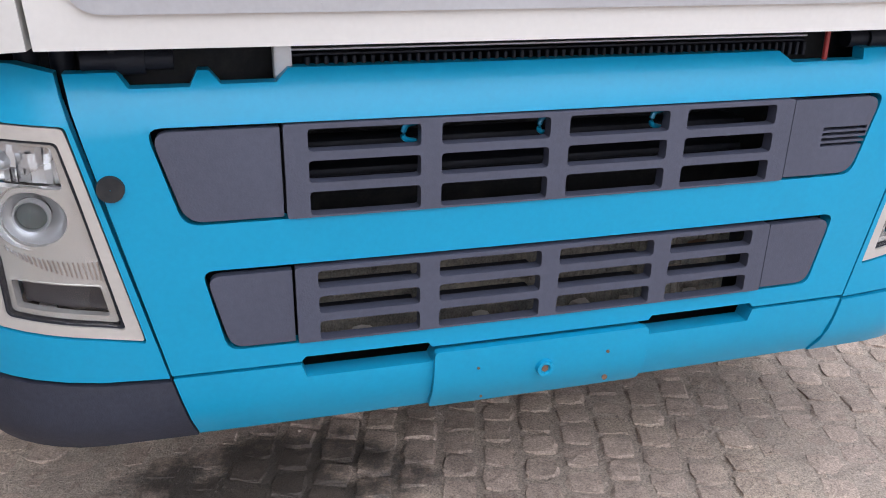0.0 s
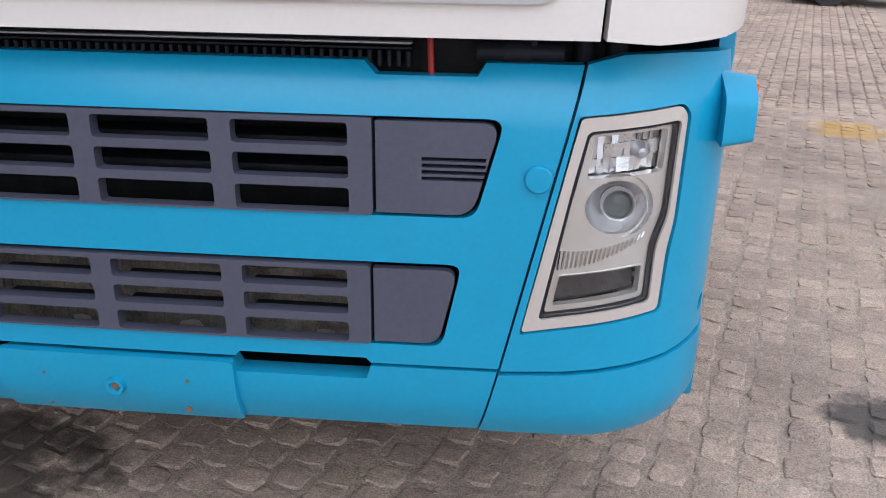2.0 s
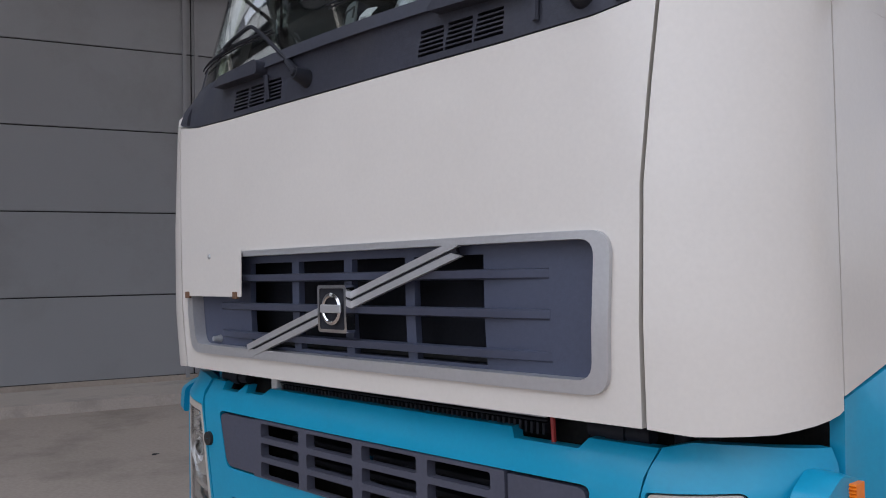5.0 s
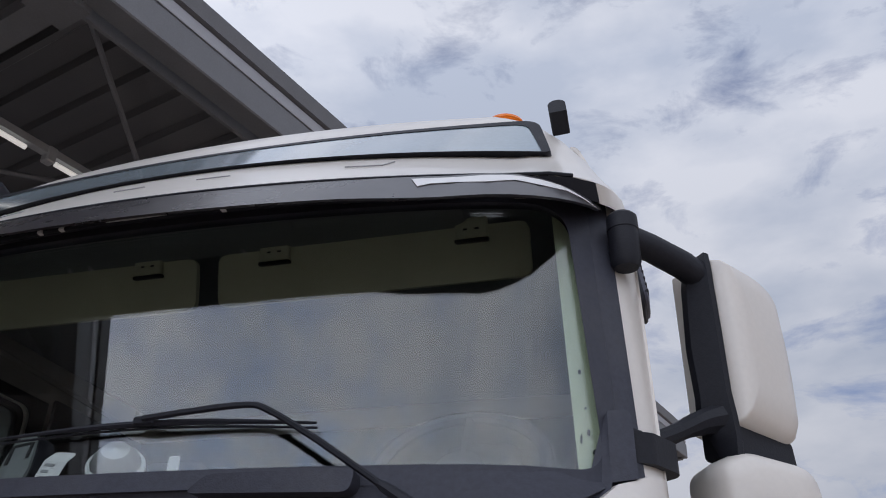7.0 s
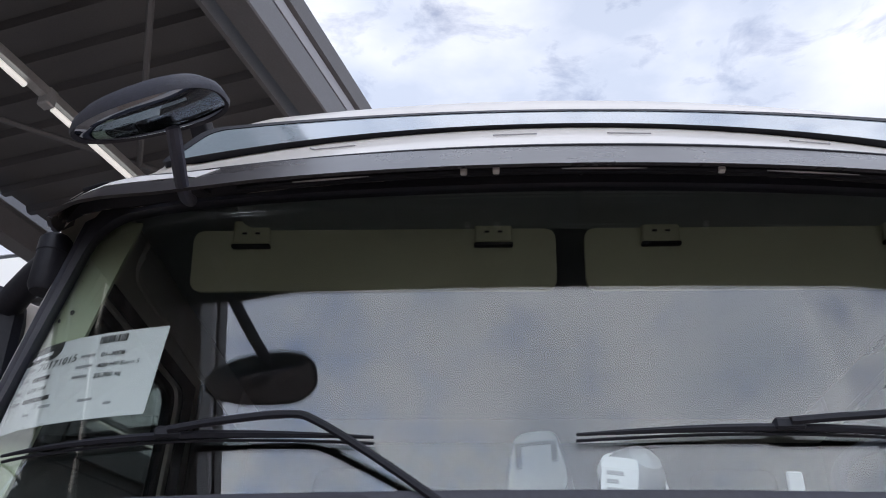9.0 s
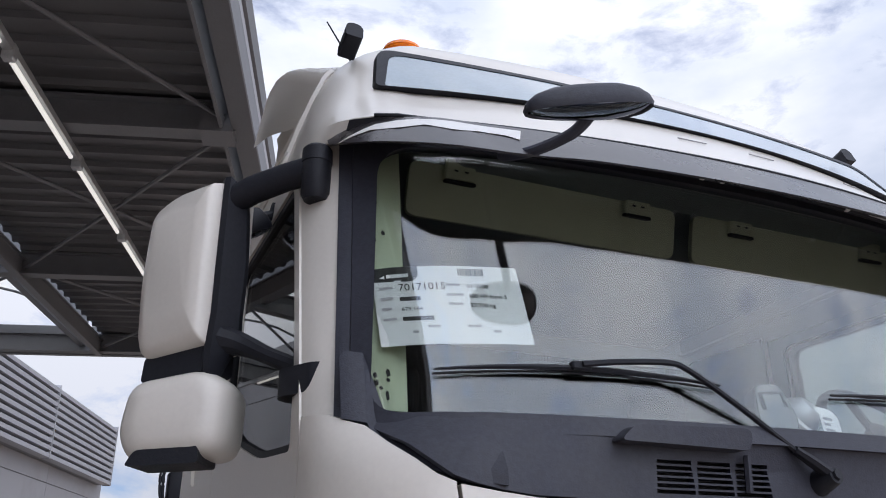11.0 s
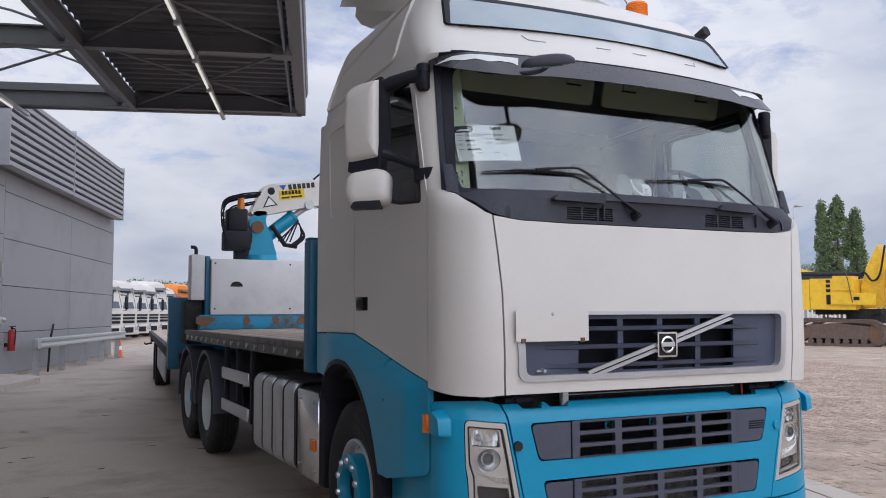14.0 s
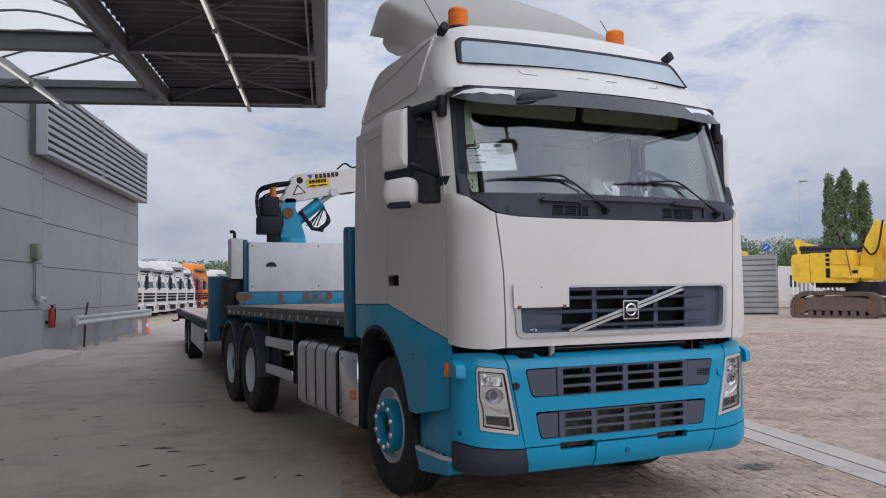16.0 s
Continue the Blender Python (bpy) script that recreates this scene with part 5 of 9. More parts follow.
def build_windscreen():
    bm = bmesh.new()
    glass_edge = rounded([(-1.150, 2.215), (1.150, 2.215), (1.096, 2.93), (-1.096, 2.93)], [0.06, 0.06, 0.09, 0.09], 6)
    sheet(bm, glass_edge, [], lambda u, v, o: screen_at(u, v, o), 0.005, 0.1)
    pane = part("windscreen", bm, M["screen"], lorry, "tinted laminated windscreen reflecting the sky")
    pane.visible_shadow = False
    bm = bmesh.new()
    outer = rounded([(-1.164, 2.185), (1.164, 2.185), (1.120, 2.98), (-1.120, 2.98)], 0.07, 6)
    inner = rounded([(-1.132, 2.225), (1.132, 2.225), (1.074, 2.915), (-1.074, 2.915)], [0.06, 0.06, 0.09, 0.09], 6)
    sheet(bm, outer, [inner], lambda u, v, o: screen_at(u, v, o + 0.012), 0.03, 0.07)
    part("windscreen_seal", bm, M["cowl"], pane, "black rubber seal round the windscreen")
    # cowl: the dark band under the windscreen
    bm = bmesh.new()
    holes = []
    for c in (-0.45, 0.47):
        for k in range(6):
            z = 2.078 + k * 0.0118
            for a, b in ((c - 0.145, c - 0.052), (c - 0.046, c + 0.046), (c + 0.052, c + 0.145)):
                holes.append([(a + 0.002 * k, z), (b, z), (b, z + 0.0078), (a + 0.002 * k, z + 0.0078)])
    top = [(x, 2.20 + 0.02 * (x / 1.15) ** 2) for x in [1.16 - 0.116 * k for k in range(21)]]
    edge = [(-1.02, 2.098), (-0.985, 2.086), (-0.93, 2.074), (-0.86, 2.066), (-0.6, 2.061), (0.6, 2.061), (0.86, 2.066), (0.93, 2.074), (0.985, 2.086), (1.02, 2.098)] + top
    def cowl_at(u, v, o=0.0):
        a, b = cab_at(u, v, o), screen_at(u, v, o + 0.012)
        t = max(0.0, min(1.0, (v - 2.13) / 0.09))
        return Vector((u, a.y + (b.y - a.y) * t, v))
    sheet(bm, edge, holes, cowl_at, 0.02, 0.08)
    cowl = part("cowl", bm, M["cowl"], lorry, "dark grey plastic cowl with two vent grilles")
    # near-black sheet under the vent slots, shade put into its colour
    bm = bmesh.new()
    sheet(bm, [(-0.7, 2.07), (0.7, 2.07), (0.7, 2.165), (-0.7, 2.165)], [], lambda u, v, o: cowl_at(u, v, o - 0.035), 0.005, 0.1)
    part("vent_back", bm, M["dark"], cowl)
    for c in (-0.53, 0.555):
        bm = bmesh.new()
        sheet(bm, rounded([(c - 0.16, 2.172), (c + 0.15, 2.165), (c + 0.155, 2.21), (c - 0.12, 2.205)], 0.018, 4), [], lambda u, v, o: cowl_at(u, v, o + 0.040), 0.05, 0.05)
        part("grab_handle", bm, M["cowl"], lorry, "dark moulded grab handle on the cowl")
        bm = bmesh.new()
        tube(bm, [cowl_at(c + 0.16, 2.085, 0.006), cowl_at(c + 0.16, 2.16, 0.012)], 0.008, 6)
        part("vent_bracket", bm, M["cowl"], cowl)
    # pillars: dark base, then white
    for sign in (-1, 1):
        at = pillar_at(sign)
        rim = 0.34 if sign > 0 else 0.20
        bm = bmesh.new()
        sheet(bm, [(-0.16, 2.20), (-0.02, 2.232), (0.0, 2.335), (0.05, 2.356), (0.24, 2.360), (0.29, 2.345), (0.30, 2.214), (0.06, 2.206), (0.02, 2.165), (-0.02, 2.138), (-0.06, 2.114), (-0.108, 2.092), (-0.16, 2.080)], [], lambda u, v, o: cowl_pillar(sign, u, v, o + 0.004 + 0.018 * max(0.0, min(1.0, (u + 0.05) / 0.09))), 0.05, 0.03)
        part("pillar_base", bm, M["cowl"], lorry, "dark moulded pillar base with mirror bracket")
        bm = bmesh.new()
        sheet(bm, [(rim, 2.19), (1.02, 2.20), (1.02, 2.97), (rim, 2.97)], [], at, 0.04, 0.06)
        part("pillar", bm, M["white"], lorry, "white windscreen pillar")
        bm = bmesh.new()
        sheet(bm, [(-0.10, 2.2), (rim + 0.01, 2.2), (rim + 0.01, 2.97), (-0.10, 2.97)], [], lambda u, v, o: at(u, v, o + 0.006), 0.04, 0.06)
        part("pillar_seal", bm, M["cowl"], lorry)
    # wipers: a cone-shaped foot, a hinged arm that bends at the elbow, and a slim bowed blade
    for px, tip, elbow in ((-0.165, -1.02, -0.475), (0.835, -0.075, 0.515)):
        w = thing_part("wiper", lorry, "black windscreen wiper parked on the glass")
        base = cowl_at(px, 2.125, 0.03)
        corner = screen_at(elbow, 2.345, 0.042)
        bm = bmesh.new()
        cyl(bm, base + Vector((0, 0.035, -0.012)), base + Vector((0, -0.022, 0.0)), 0.030, 0.018, 16)
        cyl(bm, base + Vector((0, -0.020, 0.0)), base + Vector((0, -0.028, 0.002)), 0.013, 0.011, 6)
        part("foot", bm, M["black"], w)
        bm = bmesh.new()
        joint = base.lerp(corner, 0.24)
        tube(bm, [base + Vector((0, -0.008, 0)), base.lerp(joint, 0.5) + Vector((0, -0.006, 0)), joint], [0.017, 0.016, 0.013], 8, 0.75)
        part("arm_root", bm, M["black"], w)
        bm = bmesh.new()
        grip = screen_at((elbow + tip) / 2 + 0.03, 2.335, 0.030)
        tube(bm, curve([joint, base.lerp(corner, 0.66), corner + Vector((0.03 if elbow > px else 0.0, 0, -0.008)), screen_at(elbow - 0.05, 2.350, 0.042), screen_at(elbow - 0.16, 2.344, 0.036), grip], 5), 0.0068, 7)
        part("arm", bm, M["black"], w)
        bm = bmesh.new()
        n = 20
        end = elbow + 0.09
        rise = lambda k: 0.014 * math.sin(math.pi * k / n)
        tube(bm, [screen_at(tip + (end - tip) * k / n, 2.314 + rise(k), 0.016) for k in range(n + 1)], [0.0025 + 0.0045 * math.sin(math.pi * k / n) for k in range(n + 1)], 6)
        tube(bm, [screen_at(tip + (end - tip) * k / n, 2.306 + rise(k), 0.007) for k in range(n + 1)], 0.0028, 5)
        part("blade", bm, M["black"], w)
        bm = bmesh.new()
        box(bm, grip + Vector((-0.024, 0.000, -0.012)), grip + Vector((0.024, 0.018, 0.007)), 0.004, 1)
        part("blade_clip", bm, M["black"], w)


def cowl_pillar(sign, u, z, off=0.0):
    a = screen_at(1.13, z)
    a.y = 0.070 + 0.3 * max(0, z - 2.1) + 0.045 * max(0.0, min(1.0, (z - 2.13) / 0.08))
    b = Vector((1.238, 0.26 + 0.30 * max(0, z - 2.2), z))
    g = max(0.0, min(1.0, u)) * math.pi / 2
    p = Vector((a.x + (b.x - a.x) * math.sin(g), a.y + (b.y - a.y) * (1 - math.cos(g)), z))
    if u < 0:
        p.x += u * 1.3
        p.y += u * 0.65
    p += Vector((math.sin(g), -math.cos(g), 0)) * off
    return Vector((sign * p.x, p.y, p.z))


def thing_part(name, parent, label=""):
    """An empty part that holds sub-parts."""
    e = new(name)
    e.empty_display_size = 0.05
    e.parent = parent
    e.matrix_parent_inverse = parent.matrix_basis.inverted()
    if label:
        tagged(e, label)
    return e


ARCH = [(1.90, 1.06), (1.84, 1.18), (1.73, 1.27), (1.58, 1.315), (1.40, 1.31), (1.24, 1.25), (1.10, 1.15), (0.98, 1.02), (0.90, 0.88), (0.83, 0.72), (0.79, 0.60)]


def build_cab_sides():
    for sign in (-1, 1):
        at = side_at(sign)
        front = lambda z: 0.265 + (0.30 * (z - 2.2) if z > 2.2 else 0)
        zs = [1.3, 1.6, 1.9, 2.2, 2.4, 2.6, 2.8, 2.93]
        bot = [(0.265, 1.263), (0.5, 1.305), (0.96, 1.402), (1.352, 1.483)]
        edge = bot + [(1.352, 2.3), (1.352, 2.93)] + [(front(z), z) for z in zs[::-1]]
        win = rounded([(0.335, 2.175), (0.66, 2.20), (1.02, 2.29), (1.27, 2.42), (1.27, 2.885), (0.52, 2.885), (0.365, 2.40)], [0.03, 0.10, 0.10, 0.08, 0.06, 0.05, 0.05], 5)
        bm = bmesh.new()
        sheet(bm, edge, [win, rounded([(1.12, 1.622), (1.335, 1.622), (1.335, 1.705), (1.12, 1.705)], 0.012)], at, 0.05, 0.09)
        door = part("door", bm, M["white"], lorry, "white cab door with a recessed black handle")
        bm = bmesh.new()
        sheet(bm, win, [], lambda u, v, o: at(u, v, o - 0.018), 0.005, 0.15)
        w = part("side_window", bm, M["side_glass"], door, "tinted side window")
        w.visible_shadow = False
        bm = bmesh.new()
        sheet(bm, win, [[((p[0] - 0.72) * 0.95 + 0.72, (p[1] - 2.53) * 0.945 + 2.53) for p in win]], lambda u, v, o: at(u, v, o - 0.008), 0.03, 0.1)
        part("window_seal", bm, M["black"], door)
        bm = bmesh.new()
        sheet(bm, rounded([(1.12, 1.622), (1.335, 1.622), (1.335, 1.705), (1.12, 1.705)], 0.012), [], lambda u, v, o: at(u, v, o - 0.04), 0.01, 0.1)
        box(bm, (sign * 1.236 - 0.006, 1.22, 1.64), (sign * 1.236 + 0.006, 1.325, 1.69), 0.005)
        part("door_handle", bm, M["black"], door, "black door handle in its recess")
        bm = bmesh.new()
        sheet(bm, bot + [(1.352, 2.3), (1.352, 2.93)] + [(front(z) + 0.03, z) for z in zs[::-1]], [win], lambda u, v, o: at(u, v, o - 0.062), 0.006, 0.12)
        part("door_card", bm, M["interior"], door, "dark inner door lining")
        bm = bmesh.new()
        box(bm, (min(sign * 1.13, sign * 1.15), 1.36, 1.6), (max(sign * 1.13, sign * 1.15), 2.0, 2.95), 0.01)
        part("bunk_lining", bm, M["interior"], lorry, "dark side lining behind the door")
        # crease along the door
        bm = bmesh.new()
        tube(bm, curve([at(0.30, 2.085, -0.006), at(0.7, 2.09, -0.003), at(1.1, 2.075, -0.003), at(1.34, 2.05, -0.006)], 6), 0.0045, 6)
        part("door_crease", bm, M["white"], door)
        # sleeper side
        bm = bmesh.new()
        dent = rounded([(1.46, 2.25), (1.86, 2.25), (1.93, 2.85), (1.46, 2.85)], 0.06)
        sheet(bm, [(1.358, 1.484), (1.7, 1.482), (2.13, 1.475), (2.13, 2.3), (2.11, 2.93), (1.358, 2.93)], [dent], at, 0.05, 0.1)
        sl = part("sleeper_side", bm, M["white"], lorry, "white sleeper cab side panel")
        bm = bmesh.new()
        sheet(bm, dent, [], lambda u, v, o: at(u, v, o - 0.012), 0.01, 0.12)
        part("pressing", bm, M["white"], sl)
        # rear corner and fender
        arch = [p for p in ARCH]
        bm = bmesh.new()
        fend = [(0.262, 1.256), (0.5, 1.298), (0.96, 1.395), (1.36, 1.476), (1.7, 1.474), (2.13, 1.467), (2.13, 1.20), (1.93, 1.19)] + arch[:-1] + [(0.70, 0.715), (0.30, 0.79), (0.255, 0.82), (0.25, 1.05)]
        ease = lambda k: (lambda c: c * c * (3 - 2 * c))(min(1.0, max(0.0, k)))
        # the fender swells outwards below a shoulder under the door
        swell = lambda y, z: 0.048 * ease((y - 0.27) / 0.20) * ease((1.275 + 0.19 * (y - 0.26) - z) / 0.13) * ease((2.13 - y) / 0.5)
        sheet(bm, fend, [], lambda u, v, o: at(u, v, o + swell(u, v)), 0.03, 0.045)
        part("fender", bm, M["blue"], lorry, "turquoise front fender under the door")
        bm = bmesh.new()
        pts = curve([Vector((0, y, z)) for y, z in arch], 4)
        prev = None
        for p in pts:
            c = Vector((0, p.y - 1.38, p.z - 0.60)).normalized()
            ring = [bm.verts.new((sign * x, p.y + c.y * d, p.z + c.z * d)) for x, d in ((1.284, 0.012), (1.296, -0.03), (1.262, -0.05), (0.93, -0.05), (0.93, -0.03), (1.245, 0.012))]
            if prev:
                for k in range(6):
                    bm.faces.new((prev[k], prev[(k + 1) % 6], ring[(k + 1) % 6], ring[k]))
            else:
                bm.faces.new(ring)
            prev = ring
        bm.faces.new(prev[::-1])
        part("wheel_arch", bm, M["black"], lorry, "black plastic wheel arch lining")
        # step
        bm = bmesh.new()
        box(bm, (sign * 1.195 if sign > 0 else -1.222, 0.22, 0.44), (sign * 1.222 if sign > 0 else -1.195, 0.785, 0.84), 0.008)
        part("step_well", bm, M["blue"], lorry, "turquoise recessed step panel")
        bm = bmesh.new()
        prism(bm, rounded([(1.10, 0.24), (1.235, 0.26), (1.262, 0.36), (1.262, 0.80), (1.10, 0.82)], 0.02), lambda u, v, w: Vector((sign * u, v, w)), 0.452, 0.476)
        tread = part("step", bm, M["tread"], lorry, "bare metal step tread with holes")
        # holes are near-black plates on the tread, their shade given as colour
        for k in range(5):
            for j in range(2):
                bm = bmesh.new()
                y, x = 0.34 + k * 0.095, 1.145 + j * 0.06
                prism(bm, rounded([(x, y), (x + 0.035, y), (x + 0.035, y + 0.055), (x, y + 0.055)], 0.012, 3), lambda u, v, w: Vector((sign * u, v, w)), 0.472, 0.4785)
                part("tread_hole", bm, M["dark"], tread)
        bm = bmesh.new()
        prism(bm, rounded([(0.26, 0.36), (0.74, 0.31), (0.82, 0.452), (0.25, 0.452)], 0.02), lambda u, v, w: Vector((sign * w, u, v)), 1.06, 1.25)
        part("step_skirt", bm, M["blue"], lorry)
        # inner closing of the step area
        bm = bmesh.new()
        box(bm, (min(sign * 0.9, sign * 1.12), 0.20, 0.42), (max(sign * 0.9, sign * 1.12), 0.82, 0.46))
        part("step_floor", bm, M["black"], lorry)


ROOF = [  # height, half width, front, rear, bow, corner depth
    (2.93, 1.222, 0.150, 2.12, 0.11, 0.20),
    (2.972, 1.215, 0.113, 2.12, 0.11, 0.21),
    (3.03, 1.205, 0.165, 2.12, 0.12, 0.22),
    (3.10, 1.19, 0.236, 2.13, 0.13, 0.22),
    (3.19, 1.165, 0.322, 2.13, 0.13, 0.22),
    (3.30, 1.13, 0.42, 2.13, 0.10, 0.24),
    (3.43, 1.08, 0.545, 2.12, 0.07, 0.26),
    (3.49, 1.045, 0.59, 2.11, 0.06, 0.28),
    (3.545, 0.99, 0.635, 2.09, 0.06, 0.30),
    (3.59, 0.89, 0.71, 2.05, 0.06, 0.30),
    (3.63, 0.72, 0.93, 1.98, 0.05, 0.28),
    (3.655, 0.48, 1.12, 1.88, 0.05, 0.2),
]


def roof_at(s, z, off=0.0):
    row = [lerp([(r[0], r[k]) for r in ROOF], z) for k in range(1, 6)]
    w, yf, yr, bow, depth = row
    x, y, nx, ny = wrap(yf, bow, w - 0.24, w, depth)(s)
    return Vector((x + nx * off, y + ny * off, z))


def build_roof():
    bm = bmesh.new()
    rows = []
    for z, w, yf, yr, bow, depth in ROOF:
        place = wrap(yf, bow, w * 0.80, w, depth)
        L = 0.5 * math.pi * math.sqrt(((w * 0.2) ** 2 + depth**2) / 2)
        front = [-(w * 0.8) + 2 * w * 0.8 * k / 16 for k in range(17)]
        corner = [w * 0.8 + L * (k + 1) / 8 for k in range(8)]
        ss = [-c for c in corner[::-1]] + front + corner
        ring = [place(s)[:2] for s in ss]
        yside = ring[-1][1]
        right = [(w, yside + (yr - 0.12 - yside) * (k + 1) / 6) for k in range(6)]
        rear = [(w - 0.12 * (1 - math.cos(a)), yr - 0.12 + 0.12 * math.sin(a)) for a in (math.pi / 8, math.pi / 4, 3 * math.pi / 8)]
        back = [(w - 0.12 - 2 * (w - 0.12) * k / 8, yr) for k in range(9)]
        left = [(-x, y) for x, y in (rear[::-1])] + [(-x, y) for x, y in right[::-1]]
        rows.append([bm.verts.new((x, y, z)) for x, y in ring + right + rear + back + left])
    for a, b in zip(rows, rows[1:]):
        for k in range(len(a)):
            bm.faces.new((a[k], a[(k + 1) % len(a)], b[(k + 1) % len(a)], b[k]))
    bm.faces.new(rows[-1])
    part("roof", bm, M["white"], lorry, "white high cab roof", angle=50)
    # roof window strip with a dark frame
    Z0, Z1, H0, H1 = 3.195, 3.425, 1.035, 0.985
    ring_o = rounded([(-H0, Z0), (H0, Z0), (H1, Z1), (-H1, Z1)], [0.02, 0.02, 0.06, 0.06], 5)
    ring_i = rounded([(-H0 + 0.025, Z0 + 0.002), (H0 - 0.025, Z0 + 0.002), (H1 - 0.03, Z1 - 0.028), (-H1 + 0.03, Z1 - 0.028)], [0.01, 0.01, 0.05, 0.05], 5)
    at = lambda u, v, o: roof_window(u, v, o)
    bm = bmesh.new()
    sheet(bm, ring_o, [ring_i], lambda u, v, o: at(u, v, o + 0.012), 0.03, 0.05)
    fr = part("roof_window", bm, M["black"], lorry, "pale glazed sign window in a dark frame over the windscreen")
    bm = bmesh.new()
    sheet(bm, ring_i, [], lambda u, v, o: at(u, v, o + 0.009), 0.02, 0.06)
    part("pane", bm, PALE, fr, "pale blue-grey sign pane")
    # seam line of the visor shelf
    bm = bmesh.new()
    tube(bm, [roof_at(-1.1 + 2.2 * k / 40, 2.974, 0.003) for k in range(41)], 0.005, 6)
    part("seam", bm, M["black"], lorry)
    for sx in (-1, 1):
        bm = bmesh.new()
        tube(bm, [roof_at(sx * 0.62, 3.15, 0.004), roof_at(sx * 0.60, 3.115, 0.004), roof_at(sx * 0.50, 3.110, 0.004)], 0.0022, 4)
        part("shelf_mark", bm, M["inkgrey"], lorry)
        bm = bmesh.new()
        tube(bm, [roof_at(sx * 0.18, 3.112, 0.004), roof_at(sx * 0.08, 3.112, 0.004)], 0.0022, 4)
        part("shelf_mark", bm, M["inkgrey"], lorry)
    # black trim between the roof's edge and the glass
    bm = bmesh.new()
    sheet(bm, [(-1.16, 2.929), (1.16, 2.929), (1.16, 2.968), (-1.16, 2.968)], [], lambda u, v, o: roof_at(u, v, o + 0.004), 0.003, 0.06)
    part("header_trim", bm, M["black"], lorry, "black trim strip above the windscreen")
    # side pressing of the roof
    for sign in (-1, 1):
        bm = bmesh.new()
        out = []
        for y, z in rounded([(0.80, 3.06), (2.02, 3.02), (1.95, 3.26), (0.80, 3.47)], 0.06, 5):
            out.append((y, z))
        pts = dense(out, 0.08)
        ring = []
        for y, z in pts + pts[:1]:
            w = lerp([(r[0], r[1]) for r in ROOF], z)
            ring.append(Vector((sign * (w + 0.001), y, z)))
        tube(bm, ring, 0.013, 6)
        part("roof_pressing", bm, M["white"], lorry)
    # horns, beacons, aerials
    for sign in (-1, 1):
        bm = bmesh.new()
        m = Matrix.Translation((sign * 1.043, 0.665, 3.48)) @ Matrix.Rotation(radians(-18), 4, "X") @ Matrix.Rotation(radians(sign * -6), 4, "Y")
        prism(bm, rounded([(-0.028, 0), (0.028, 0), (0.028, 0.05), (0.013, 0.066), (-0.013, 0.066), (-0.028, 0.05)], 0.009), lambda u, v, w: m @ Vector((u, w, v)), -0.02, 0.07)
        part("marker_lamp", bm, M["black"], lorry, "small black roof marker lamp")
        b = thing_part("beacon", lorry, "amber rotating beacon on the roof")
        c = Vector((sign * 0.76 + 0.04, 1.09, 3.63))
        bm = bmesh.new()
        lathe(bm, [(0.001, -0.10), (0.05, -0.10), (0.05, 0.0), (0.085, 0), (0.085, 0.03), (0.078, 0.04)], Matrix.Translation(c), 28)
        part("base", bm, M["black"], b)
        bm = bmesh.new()
        prof = []
        for k in range(12):
            z = 0.04 + k * 0.0115
            prof += [(0.078, z), (0.074, z + 0.006)]
        lathe(bm, prof + [(0.072, 0.18), (0.066, 0.185), (0.001, 0.187)], Matrix.Translation(c), 36)
        part("dome", bm, M["amber"], b, "ribbed amber dome")
        bm = bmesh.new()
        p = Vector((sign * 0.86, 1.06, 3.58))
        tube(bm, [p, p + Vector((-0.13, 0.14, 0.36))], [0.005, 0.003], 5)
        part("aerial", bm, M["black"], lorry, "thin roof aerial")
    # air deflector on the rear of the roof: a boxy shell over a narrower skirt
    bm = bmesh.new()
    rows = []
    for y, zt, w, low, crown in ((1.08, 3.64, 0.84, 3.60, 0.03), (1.28, 3.79, 0.97, 3.55, 0.09), (1.52, 3.94, 1.03, 3.62, 0.13), (1.72, 4.05, 1.05, 3.70, 0.15), (1.86, 4.11, 1.05, 3.76, 0.16), (1.94, 4.13, 1.05, 3.875, 0.16)):
        drop = zt - low
        r = min(0.09, drop * 0.7)
        half = [(0.0, zt + crown), (w * 0.3, zt + crown * 0.92), (w * 0.6, zt + crown * 0.62), (w * 0.8, zt + crown * 0.3)]
        half += [(w - r + r * math.sin(a), zt - r + r * math.cos(a)) for a in (0, math.pi / 8, math.pi / 4, 3 * math.pi / 8, math.pi / 2)]
        half.append((w + 0.012, zt - drop))
        pr = [(-x, z) for x, z in half[:0:-1]] + half
        lean = lambda z: 1.0 * max(0.0, zt - z) if y > 1.9 else 0.0
        rows.append([bm.verts.new((x, y + lean(z), z)) for x, z in pr])
    for a, b in zip(rows, rows[1:]):
        for k in range(len(a) - 1):
            bm.faces.new((a[k], a[k + 1], b[k + 1], b[k]))
    bmesh.ops.solidify(bm, geom=bm.faces[:], thickness=0.018)
    df = part("air_deflector", bm, M["white"], lorry, "white roof air deflector", angle=40)
    for sx in (-1, 1):
        bm = bmesh.new()
        prism(bm, [(1.25, 3.56), (1.80, 3.60), (2.02, 3.70), (2.14, 3.80), (2.12, 3.86), (2.16, 3.93), (1.5, 3.84)], lambda u, v, w: Vector((sx * w, u, v)), 0.90, 0.96)
        part("deflector_skirt", bm, M["white"], df)


def roof_window(u, z, o=0.0):
    y0 = 0.325 + 0.96 * (z - 3.195)
    y = y0 + (0.14 - 0.30 * (z - 3.195)) * (u / 1.03) ** 2
    return Vector((u, y - o - 0.003, z))


PALE = material("sign_pane", (0.30, 0.36, 0.40), 0.08, vary=0.06, coat=0.6)


